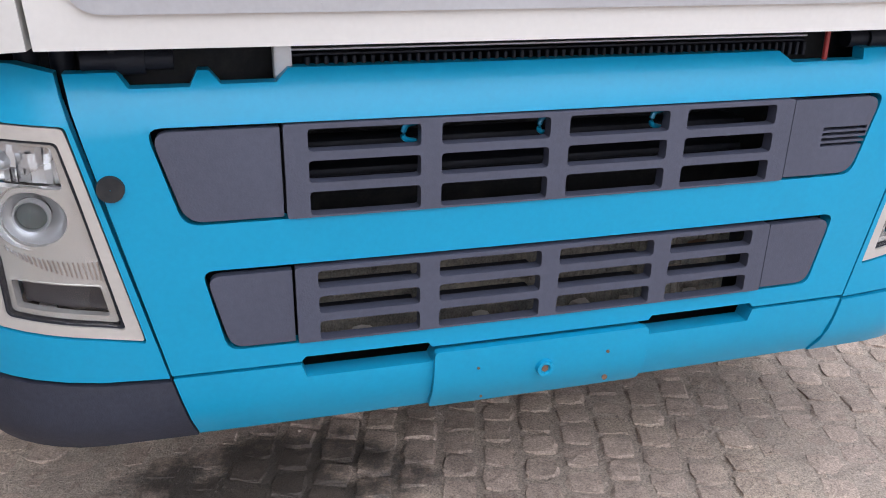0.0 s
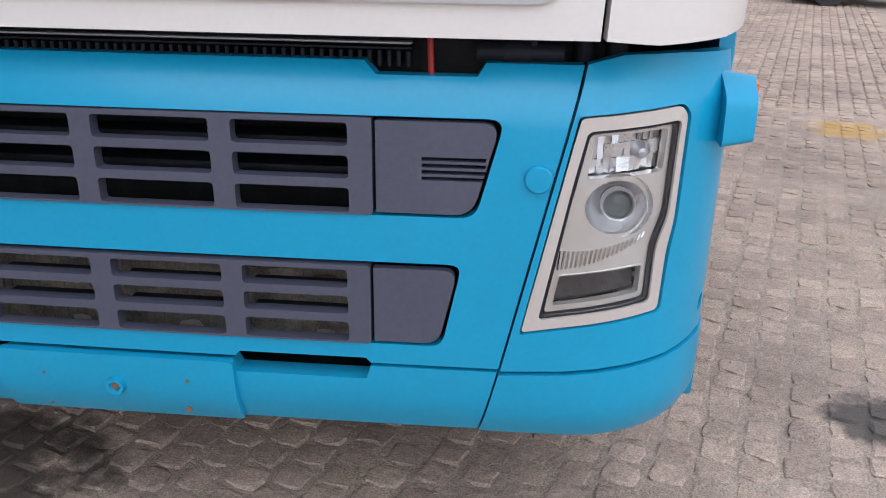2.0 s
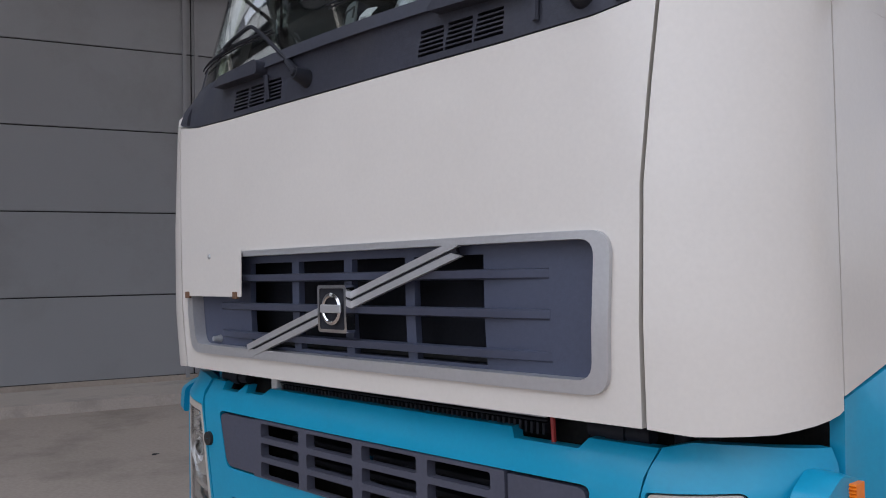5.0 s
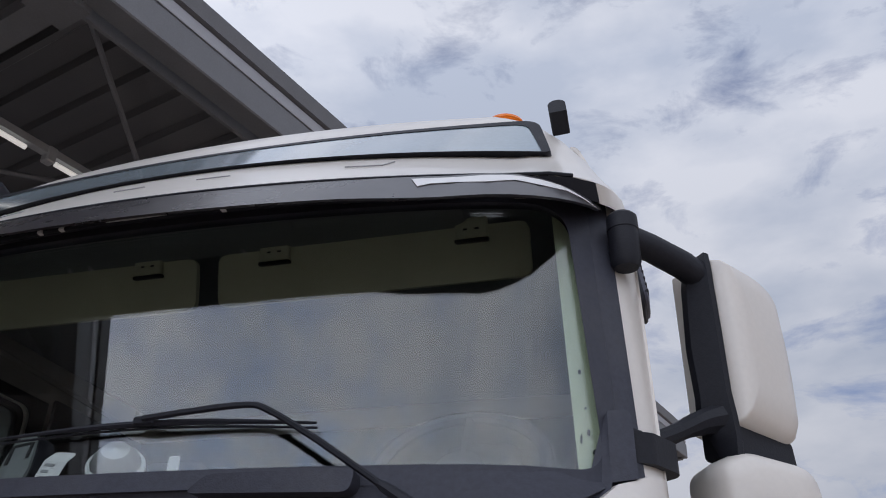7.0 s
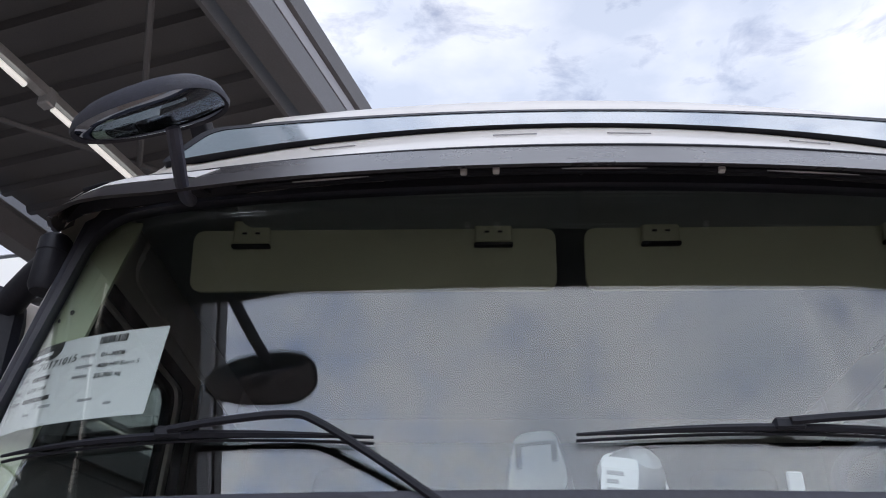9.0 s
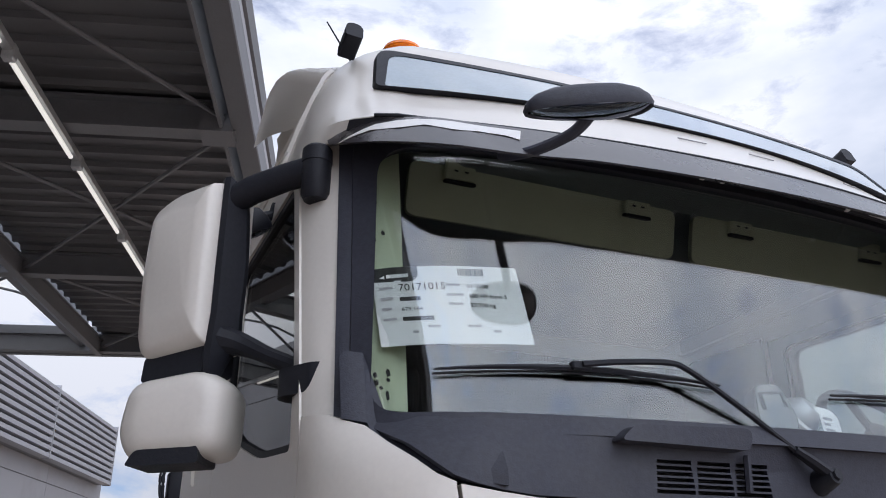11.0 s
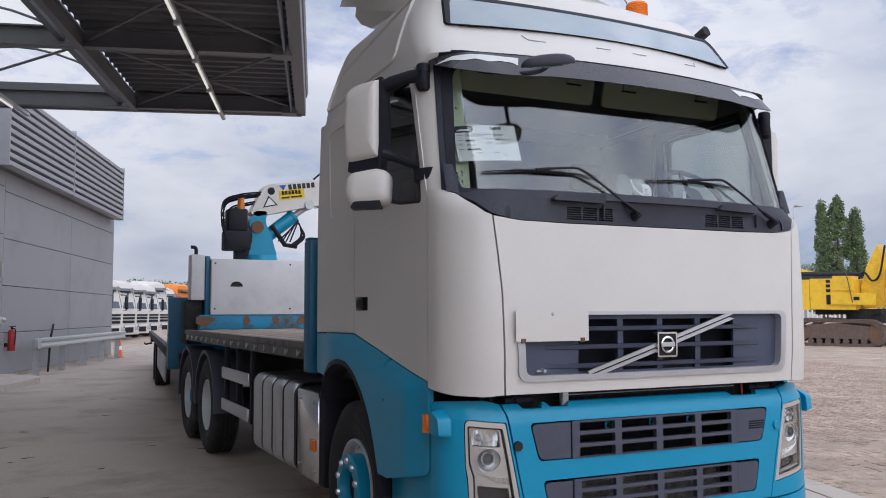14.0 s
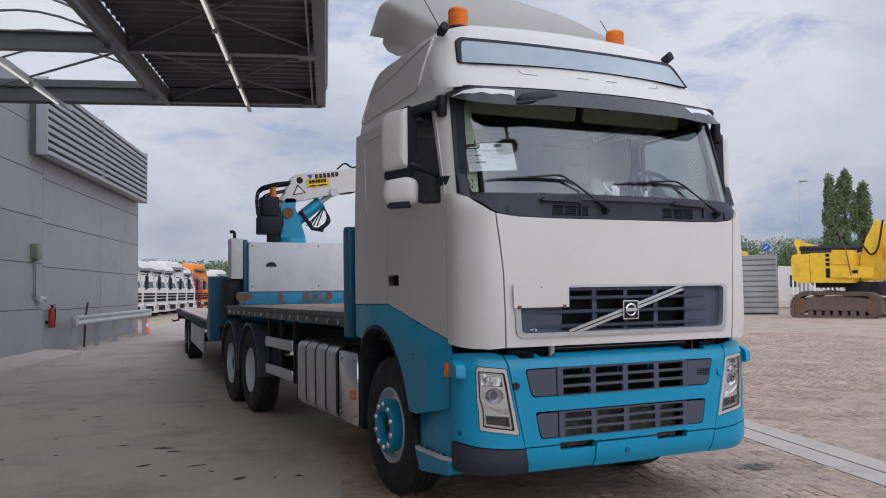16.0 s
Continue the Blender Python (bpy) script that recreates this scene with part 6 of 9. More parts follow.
def visor_at(s, z, off=0.0):
    x, y, nx, ny = wrap(-0.022 + (z - 2.832) * 0.93, 0.080, 0.86, 1.205 - 0.1 * (z - 2.84), 0.31)(s)
    return Vector((x + nx * off - 0.015, y + ny * off, z))


def build_visor():
    bm = bmesh.new()

    def low(s):
        k = max(0.0, min(1.0, (abs(s) - 0.60) / 0.18))
        end = max(0.0, abs(s) - 0.90) / 0.35
        return 2.832 - 0.013 * k * k * (3 - 2 * k) + 0.095 * end * end

    ss = [-1.25 + 2.50 * k / 48 for k in range(49)]
    edge = [(s, low(s)) for s in ss] + [(s, 2.968 - 0.006 * (abs(s) > 1.2)) for s in ss[::-1]]
    sheet(bm, edge, [], visor_at, 0.010, 0.035)
    v = part("sun_visor", bm, M["visor"], lorry, "dark smoked sun visor with peeling white film")
    for sign in (-1, 1):
        bm = bmesh.new()
        pts = [(0.775, 2.892), (0.745, 2.948), (1.0, 2.952), (1.10, 2.940), (1.22, 2.895), (1.12, 2.915), (1.05, 2.908), (0.99, 2.920), (0.93, 2.902), (0.86, 2.914), (0.80, 2.908)]
        sheet(bm, [(sign * a, b) for a, b in pts], [], lambda u, w, o: visor_at(u, w, o + 0.003), 0.002, 0.04)
        part("film", bm, M["peel"], v, "torn remnant of white film")
    for k in range(5):
        x = -0.8 + 0.4 * k
        bm = bmesh.new()
        p, q = visor_at(x, 2.91, -0.012), screen_at(x, 2.945, 0.01)
        tube(bm, [p, q], 0.007, 6)
        part("visor_bracket", bm, M["black"], v)
    rail = lambda x: Vector((x, visor_at(x, 2.90).y + 0.055, 2.903))
    bm = bmesh.new()
    tube(bm, [rail(-0.72 + 1.44 * k / 14) for k in range(15)], 0.006, 6)
    part("visor_rail", bm, M["black"], v)
    for x0, x1 in ((-0.60, -0.44), (-0.05, 0.12), (0.36, 0.55)):
        bm = bmesh.new()
        tube(bm, [rail(x0 + (x1 - x0) * k / 3) + Vector((0, -0.006, -0.002)) for k in range(4)], [0.0012, 0.0025, 0.0022, 0.0008], 5)
        part("rail_strip", bm, M["steel"], v, "bare metal edge of the rail")
    for x in (-0.245, -0.18, 0.27):
        bm = bmesh.new()
        box(bm, rail(x) + Vector((-0.008, -0.010, -0.007)), rail(x) + Vector((0.006, 0.004, 0.004)), 0.002, 1)
        part("rail_clip", bm, M["peel"], v, "small pale clip")


KERB = (-1.315, 0.79, 2.83)


def housing(bm, at, outline, rings):
    """A moulded shell: the outline drawn in and pushed forwards ring by ring."""
    cu = sum(u for u, z in outline) / len(outline)
    cz = sum(z for u, z in outline) / len(outline)
    rows = [[bm.verts.new(at(cu + (u - cu) * k, cz + (z - cz) * k, n)) for u, z in outline] for n, k in rings]
    for a, b in zip(rows, rows[1:]):
        for k in range(len(a)):
            bm.faces.new((a[k], a[(k + 1) % len(a)], b[(k + 1) % len(a)], b[k]))
    bm.faces.new(rows[-1])
    bm.faces.new(rows[0][::-1])


def build_mirrors():
    for sign in (-1, 1):
        mr = thing_part("door_mirror", lorry, "two white mirror housings on a black arm")
        dy, dz = (0.0, 0.0) if sign > 0 else (0.045, 0.03)

        def pt(x, y, z):
            return Vector((sign * x, y + dy, z + dz))

        def panel(x0, y0, turn):
            c, q = math.cos(radians(turn)), math.sin(radians(turn))
            return lambda u, z, n: pt(x0 + u * c + n * q, y0 + u * q - n * c, z)

        # tall housing, turned well back on its outer side
        at = panel(1.402, 0.470, 50)
        out = rounded([(0.0, 2.402), (0.195, 2.370), (0.212, 2.58), (0.198, 2.775), (0.13, 2.812), (0.0, 2.826)], [0.008, 0.045, 0.08, 0.055, 0.05, 0.008], 5)
        bm = bmesh.new()
        housing(bm, at, out, ((-0.12, 0.97), (-0.06, 1.0), (0.0, 0.985), (0.025, 0.94), (0.040, 0.85), (0.047, 0.6)))
        part("main_housing", bm, M["white"], mr, "tall white mirror housing", angle=50)
        bm = bmesh.new()
        prism(bm, [(0.106 + (u - 0.106) * 0.9, 2.59 + (z - 2.59) * 0.92) for u, z in out], lambda u, v, w: at(u, v, -w), 0.118, 0.126)
        part("mirror_glass", bm, M["mirror"], mr)
        # lower wide-angle housing
        at = panel(1.330, 0.455, 27)
        out = rounded([(0.012, 2.150), (0.235, 2.140), (0.262, 2.20), (0.245, 2.318), (0.07, 2.350), (0.005, 2.315)], [0.05, 0.04, 0.06, 0.045, 0.06, 0.05], 5)
        bm = bmesh.new()
        housing(bm, at, out, ((-0.11, 0.97), (-0.05, 1.0), (0.0, 0.985), (0.028, 0.93), (0.045, 0.82), (0.054, 0.55)))
        part("wide_housing", bm, M["white"], mr, "small white wide-angle mirror housing", angle=50)
        bm = bmesh.new()
        prism(bm, [(0.13 + (u - 0.13) * 0.9, 2.245 + (z - 2.245) * 0.88) for u, z in out], lambda u, v, w: at(u, v, -w), 0.108, 0.116)
        part("mirror_glass", bm, M["mirror"], mr)
        bm = bmesh.new()
        prism(bm, rounded([(0.06, 2.134), (0.225, 2.128), (0.205, 2.162), (0.065, 2.172)], 0.010, 3), lambda u, v, w: at(u, v, w), -0.08, 0.046)
        part("housing_foot", bm, M["black"], mr)
        # joint between the housings
        bm = bmesh.new()
        at = panel(1.402, 0.470, 45)
        prism(bm, rounded([(0.0, 2.345), (0.15, 2.335), (0.185, 2.33), (0.18, 2.39), (0.0, 2.41)], 0.012, 3), lambda u, v, w: at(u, v, w), -0.10, 0.0)
        part("housing_joint", bm, M["black"], mr)
        # cap on the pillar, sloping tube, broad upright, lower bar
        bm = bmesh.new()
        c = (1.205, 0.335)
        lathe(bm, [(0.001, 0.046), (0.030, 0.044), (0.037, 0.036), (0.038, 0.0), (0.036, -0.002), (0.036, -0.085), (0.028, -0.10), (0.001, -0.10)], Matrix.Translation(pt(c[0], c[1], 2.850)), 22)
        tube(bm, [pt(1.19, 0.39, 2.80), pt(c[0], c[1], 2.80)], 0.035, 10)
        part("arm_mount", bm, M["black"], mr, "black mounting cap on the pillar")
        bm = bmesh.new()
        tube(bm, [pt(1.200, 0.345, 2.842), pt(1.265, 0.395, 2.830), pt(1.335, 0.455, 2.808), pt(1.372, 0.490, 2.788)], [0.037, 0.035, 0.036, 0.036], 12)
        rows = []
        for z, x0, x1 in ((2.836, 1.362, 1.402), (2.80, 1.335, 1.404), (2.76, 1.328, 1.404), (2.60, 1.320, 1.405), (2.48, 1.325, 1.405), (2.42, 1.322, 1.410), (2.37, 1.350, 1.412), (2.335, 1.365, 1.408)):
            rows.append([bm.verts.new(pt(x, y, z)) for x, y in ((x0, 0.500), (x0 + 0.012, 0.478), (x1 - 0.012, 0.456), (x1, 0.466), (x1 + 0.012, 0.60), (x0 + 0.03, 0.62))])
        for a, b in zip(rows, rows[1:]):
            for k in range(6):
                bm.faces.new((a[k], a[(k + 1) % 6], b[(k + 1) % 6], b[k]))
        bm.faces.new(rows[0])
        bm.faces.new(rows[-1][::-1])
        bar = curve([pt(1.375, 0.49, 2.425), pt(1.318, 0.462, 2.408), pt(1.26, 0.40, 2.368), pt(1.205, 0.345, 2.335)], 4)
        tube(bm, bar, [0.036 - 0.015 * min(1.0, 2.0 * k / len(bar)) for k in range(len(bar))], 10)
        part("arm", bm, M["black"], mr, "black moulded mirror arm")
        bm = bmesh.new()
        prism(bm, rounded([(1.158, 0.232), (1.182, 0.205), (1.222, 0.225), (1.268, 0.315), (1.262, 0.345), (1.228, 0.375)], 0.012, 3), lambda u, v, w: pt(u, v, w), 2.262, 2.324)
        prism(bm, rounded([(1.158, 0.232), (1.182, 0.205), (1.205, 0.240), (1.185, 0.275)], 0.006, 2), lambda u, v, w: pt(u, v, w), 2.232, 2.332)
        part("arm_bracket", bm, M["black"], mr, "black hinge block of the mirror arm")
    # kerb mirror over the near-side door: a black bowl with a pale rim, glass facing down
    km = thing_part("kerb_mirror", lorry, "black kerb mirror above the door")
    q = Matrix.Translation(KERB) @ Matrix.Rotation(radians(-28), 4, "Y") @ Matrix.Rotation(radians(12), 4, "X")
    plan = rounded([(-0.085, -0.10), (0.075, -0.12), (0.095, 0.10), (-0.075, 0.12)], 0.06, 6)
    bm = bmesh.new()
    housing(bm, lambda u, z, n: q @ Vector((u, z, n)), plan, ((-0.012, 0.97), (0.0, 1.0), (0.025, 0.96), (0.050, 0.82), (0.066, 0.5)))
    part("bowl", bm, M["black"], km, angle=50)
    bm = bmesh.new()
    housing(bm, lambda u, z, n: q @ Vector((u, z, n)), plan, ((-0.013, 0.93), (-0.018, 0.80), (-0.022, 0.5)))
    part("mirror_glass", bm, M["tinted"], km)
    bm = bmesh.new()
    tube(bm, curve([(-1.215, KERB[1] - 0.02, 2.935), (-1.235, KERB[1] - 0.01, 2.90), q @ Vector((0.0, 0.0, 0.06))], 4), 0.016, 8)
    part("stay", bm, M["black"], km)
    # tall air intake standing beside the roof, its mouth faced with ribs
    intake = thing_part("air_intake", lorry, "tall black air intake with a ribbed grey mouth beside the roof")
    q = Matrix.Translation((1.172, 1.42, 3.33)) @ Matrix.Rotation(radians(-8), 4, "Y")
    oval = rounded([(-0.11, -0.225), (0.11, -0.225), (0.11, 0.225), (-0.11, 0.225)], 0.06, 6)
    bm = bmesh.new()
    housing(bm, lambda u, z, n: q @ Vector((n, u, z)), oval, ((0.048, 0.97), (0.040, 1.0), (-0.050, 1.0), (-0.058, 0.95)))
    part("shell", bm, M["black"], intake)
    bm = bmesh.new()
    housing(bm, lambda u, z, n: q @ Vector((n, u, z)), oval, ((0.046, 0.94), (0.058, 0.92), (0.062, 0.86)))
    part("mouth", bm, M["grey"], intake, "grey ribbed mouth")
    for k in range(14):
        bm = bmesh.new()
        box(bm, (0.050, -0.100, -0.175 + 0.026 * k), (0.066, 0.100, -0.166 + 0.026 * k), 0.001, 1, m=q)
        part("rib", bm, M["black"], intake)
    bm = bmesh.new()
    box(bm, (1.02, 1.36, 3.20), (1.14, 1.48, 3.28), 0.01)
    part("bracket", bm, M["black"], intake)
    # front mirror on its stem above the windscreen
    fm = thing_part("front_mirror", lorry, "black front mirror on a short stem")
    bm = bmesh.new()
    tube(bm, curve([(-0.812, 0.150, 2.872), (-0.808, 0.115, 2.856), (-0.788, 0.03, 2.832), (-0.762, -0.08, 2.822), (-0.752, -0.15, 2.838)], 5), 0.0135, 10)
    part("stem", bm, M["grey"], fm)
    bm = bmesh.new()
    q = Matrix.Translation((-0.782, -0.178, 2.826)) @ Matrix.Rotation(radians(-11), 4, "Z") @ Matrix.Rotation(radians(-9), 4, "Y") @ Matrix.Rotation(radians(13), 4, "X")
    n = 32

    def rim(a, k, z):
        c, d = math.cos(a), math.sin(a)
        return q @ Vector((0.142 * k * math.copysign(abs(c) ** 0.8, c), 0.062 * k * math.copysign(abs(d) ** 0.8, d) * (1 + 0.25 * c), z))

    rows = [[bm.verts.new(rim(2 * math.pi * j / n, k, z)) for j in range(n)] for z, k in ((-0.004, 0.93), (-0.008, 0.98), (0.0, 1.0), (0.016, 0.95), (0.030, 0.82), (0.041, 0.60), (0.046, 0.28))]
    for a, b in zip(rows, rows[1:]):
        for j in range(n):
            bm.faces.new((a[j], a[(j + 1) % n], b[(j + 1) % n], b[j]))
    bm.faces.new(rows[-1])
    part("housing", bm, M["cowl"], fm, angle=60)
    bm = bmesh.new()
    rows = [[bm.verts.new(rim(2 * math.pi * j / n, k, z)) for j in range(n)] for z, k in ((-0.0035, 0.94), (-0.010, 0.80), (-0.016, 0.55), (-0.019, 0.25))]
    for a, b in zip(rows, rows[1:]):
        for j in range(n):
            bm.faces.new((a[j], a[(j + 1) % n], b[(j + 1) % n], b[j]))
    bm.faces.new(rows[-1])
    part("mirror_glass", bm, M["tinted"], fm, "dark convex glass", angle=60)


def build_cab_inside():
    # floor, rear wall and headliner
    bm = bmesh.new()
    box(bm, (-1.0, 0.26, 1.55), (1.0, 2.08, 1.60))
    part("cab_floor", bm, M["interior"], lorry)
    bm = bmesh.new()
    box(bm, (-1.18, 2.06, 1.25), (1.18, 2.12, 2.95), 0.02)
    part("cab_rear_wall", bm, M["white"], lorry, "white rear wall of the cab")
    bm = bmesh.new()
    box(bm, (-1.15, 2.0, 1.6), (1.15, 2.05, 2.95))
    part("rear_lining", bm, M["interior"], lorry, "dark lining and curtain at the rear of the cab")
    bm = bmesh.new()
    box(bm, (-1.10, 0.48, 3.06), (1.10, 2.05, 3.10), 0.01)
    box(bm, (-0.80, 0.32, 3.00), (0.80, 0.50, 3.07), 0.03)
    part("headliner", bm, M["headliner"], lorry)
    # dashboard
    bm = bmesh.new()
    prism(bm, rounded([(0.14, 1.9), (0.80, 1.9), (0.78, 2.12), (0.55, 2.18), (0.20, 2.20), (0.12, 2.16)], 0.04), lambda u, v, w: Vector((w, u, v)), -1.02, 1.02)
    part("dashboard", bm, M["interior"], lorry, "dark grey dashboard")
    # sun blinds
    for x0, x1 in ((-0.92, -0.025), (0.045, 0.96)):
        bm = bmesh.new()
        m = Matrix.Translation((0, 0.49, 2.985)) @ Matrix.Rotation(radians(14), 4, "X")
        prism(bm, rounded([(x0, -0.135), (x1, -0.135), (x1, 0.02), (x0, 0.02)], 0.03), lambda u, v, w: m @ Vector((u, w, v)), -0.008, 0.010)
        sv = part("sun_blind", bm, M["beige"], lorry, "olive-beige folding sun blind")
        bm = bmesh.new()
        for t in (0.165, 0.83) if x1 < 0 else (0.2, 0.83):
            xx = x0 + (x1 - x0) * t
            box(bm, (xx - 0.045, -0.026, -0.020), (xx + 0.045, -0.008, 0.040), 0.004, 1, m=m)
        part("blind_clip", bm, M["beige"], sv, "pale moulded clip")
        bm = bmesh.new()
        for t in (0.165, 0.83) if x1 < 0 else (0.2, 0.83):
            xx = x0 + (x1 - x0) * t
            box(bm, (xx - 0.047, -0.030, -0.030), (xx + 0.047, -0.010, -0.020), 0.002, 1, m=m)
            for dx in (-0.016, 0.016):
                box(bm, (xx + dx - 0.006, -0.0275, 0.004), (xx + dx + 0.006, -0.0265, 0.009), m=m)
        part("blind_hinge", bm, M["black"], sv)
    # pale lining of the windscreen pillars, its foil chipped
    rng = random.Random(21)
    for sign in (-1, 1):
        face = lambda u, v, o: screen_at(sign * u, v, o - 0.026 - 0.62 * max(0.0, 1.115 - 0.06 * (v - 2.2) - u))
        bm = bmesh.new()
        w = 0.055 if sign > 0 else 0.09
        sheet(bm, [(sign * u, v) for u, v in ((1.135 - w, 2.24), (1.135, 2.24), (1.09, 2.95), (1.09 - w, 2.95))], [], lambda u, v, o: face(abs(u), v, o), 0.01, 0.04)
        lin = part("pillar_lining", bm, M["lining"], lorry, "pale green pillar lining with chipped foil inside the windscreen")
        for k in range(5 if sign > 0 else 16):
            v = 2.27 + 0.62 * rng.random() ** 1.7
            u = rng.uniform(1.085, 1.12) - 0.06 * (v - 2.24)
            a, b = rng.uniform(0.0015, 0.005), rng.uniform(0.003, 0.013) * (0.9 if v < 2.4 else 0.6)
            bm = bmesh.new()
            sheet(bm, [(sign * (u + p * a), v + q * b) for p, q in ((-1, -0.6), (0.4, -1), (1, 0.3), (0.2, 1), (-0.7, 0.6))], [], lambda u, v, o: face(abs(u), v, o + 0.002), 0.001, 0.05)
            part("chip", bm, M["dark"], lin)
    # seats
    for x in (-0.62, 0.62):
        bm = bmesh.new()
        box(bm, (x - 0.25, 0.95, 1.75), (x + 0.25, 1.45, 1.93), 0.06, 3)
        box(bm, (x - 0.24, 1.42, 1.85), (x + 0.24, 1.58, 2.50), 0.07, 3, m=None)
        box(bm, (x - 0.14, 1.45, 2.50), (x + 0.14, 1.55, 2.70), 0.05, 3)
        part("seat", bm, M["interior"], lorry, "dark cloth cab seat")
    # steering wheel on the far side
    bm = bmesh.new()
    q = Matrix.Translation((0.76, 0.52, 2.35)) @ Matrix.Rotation(radians(52), 4, "X")
    R, r = 0.215, 0.017
    rows = [[bm.verts.new(q @ Vector(((R + r * math.cos(b)) * math.cos(a), (R + r * math.cos(b)) * math.sin(a), r * math.sin(b)))) for b in (2 * math.pi * j / 8 for j in range(8))] for a in (2 * math.pi * k / 36 for k in range(36))]
    for i in range(36):
        for j in range(8):
            bm.faces.new((rows[i][j], rows[i][(j + 1) % 8], rows[(i + 1) % 36][(j + 1) % 8], rows[(i + 1) % 36][j]))
    sw = part("steering_wheel", bm, M["grey"], lorry, "dark grey steering wheel")
    bm = bmesh.new()
    for a in (0, 120, 240):
        tube(bm, [q @ Vector((0, 0, -0.02)), q @ Vector((R * math.cos(radians(a + 90)), R * math.sin(radians(a + 90)), 0))], 0.014, 6)
    cyl(bm, q @ Vector((0, 0, -0.03)), q @ Vector((0, 0, 0.01)), 0.06)
    tube(bm, [q @ Vector((0, 0, -0.03)), q @ Vector((0, 0, -0.32))], 0.035, 8)
    part("spoke", bm, M["interior"], sw)
    # things lying behind the glass: a folded tag, a round holder, a small globe lamp, oddments
    tag = thing_part("paper_tag", lorry, "white folded paper tag with dark marks behind the glass")
    m = Matrix.Translation((-0.008, 0.035, 2.222)) @ Matrix.Rotation(radians(-16), 4, "X") @ Matrix.Rotation(radians(7), 4, "Y")
    bm = bmesh.new()
    prism(bm, rounded([(-0.030, 0), (0.026, 0), (0.030, 0.068), (-0.028, 0.068)], 0.003), lambda u, v, w: m @ Vector((u, w, v)), 0, 0.001)
    prism(bm, rounded([(-0.028, 0.068), (0.030, 0.068), (0.030, 0.098), (-0.024, 0.098)], [0.001, 0.001, 0.01, 0.01]), lambda u, v, w: m @ Vector((u, w + (v - 0.068) * 0.5, v)), 0, 0.001)
    part("sheet", bm, M["paper"], tag)
    for k in range(4):
        bm = bmesh.new()
        box(bm, (-0.020, -0.0015, 0.010 + 0.015 * k), (-0.002 + 0.008 * (k % 2), -0.0003, 0.0165 + 0.015 * k), m=m)
        part("mark", bm, M["inkgrey"], tag)
    hold = thing_part("holder", lorry, "round black plastic holder with a grey slotted face on the dashboard")
    m = Matrix.Translation((-0.128, 0.075, 2.245)) @ Matrix.Rotation(radians(-14), 4, "X") @ Matrix.Rotation(radians(-12), 4, "Z")
    rim_line = rounded([(-0.052, 0.02), (-0.03, -0.01), (0.03, -0.01), (0.052, 0.02), (0.046, 0.07), (0.032, 0.125), (-0.032, 0.125), (-0.046, 0.07)], 0.018, 4)
    bm = bmesh.new()
    prism(bm, rim_line, lambda u, v, w: m @ Vector((u * 1.08, w, v)), 0.006, 0.05)
    part("case", bm, M["black"], hold)
    bm = bmesh.new()
    prism(bm, rim_line, lambda u, v, w: m @ Vector((u * 0.95, w, v * 0.96 + 0.002)), 0.0, 0.006)
    part("face", bm, M["headliner"], hold, "grey face plate")
    for lo, hi in (((-0.034, -0.002, 0.055), (-0.024, 0.0, 0.10)), ((0.026, -0.002, 0.062), (0.035, 0.0, 0.10)), ((-0.026, -0.002, 0.096), (0.028, 0.0, 0.102))):
        bm = bmesh.new()
        box(bm, lo, hi, m=m)
        part("slot", bm, M["dark"], hold)
    lamp = thing_part("work_light", lorry, "small grey globe lamp lying on the dashboard")
    bm = bmesh.new()
    q = pose(0.045, 0.20, 2.305, 55, 0, 25)
    lathe(bm, [(0.001, 0.062), (0.030, 0.055), (0.050, 0.030), (0.056, 0.0), (0.050, -0.03), (0.030, -0.05), (0.001, -0.055)], q, 22)
    part("globe", bm, M["steel"], lamp)
    bm = bmesh.new()
    lathe(bm, [(0.057, -0.008), (0.064, -0.004), (0.064, 0.012), (0.055, 0.018)], q, 22)
    part("rim", bm, M["paper"], lamp, "white rim")
    bm = bmesh.new()
    box(bm, (0.11, 0.17, 2.205), (0.20, 0.24, 2.245), 0.012, 2)
    part("base", bm, M["interior"], lamp)
    bm = bmesh.new()
    box(bm, (0.262, 0.06, 2.24), (0.288, 0.066, 2.285), 0.003, 1)
    part("card", bm, M["paper"], lorry, "small white card behind the glass")
    bm = bmesh.new()
    prism(bm, rounded([(-0.9, 0.20), (-0.62, 0.19), (-0.60, 0.36), (-0.88, 0.37)], 0.01), lambda u, v, w: Vector((u, v, w)), 2.202, 2.206)
    part("paper_sheet", bm, M["paper"], lorry, "paper sheets lying on the dashboard")


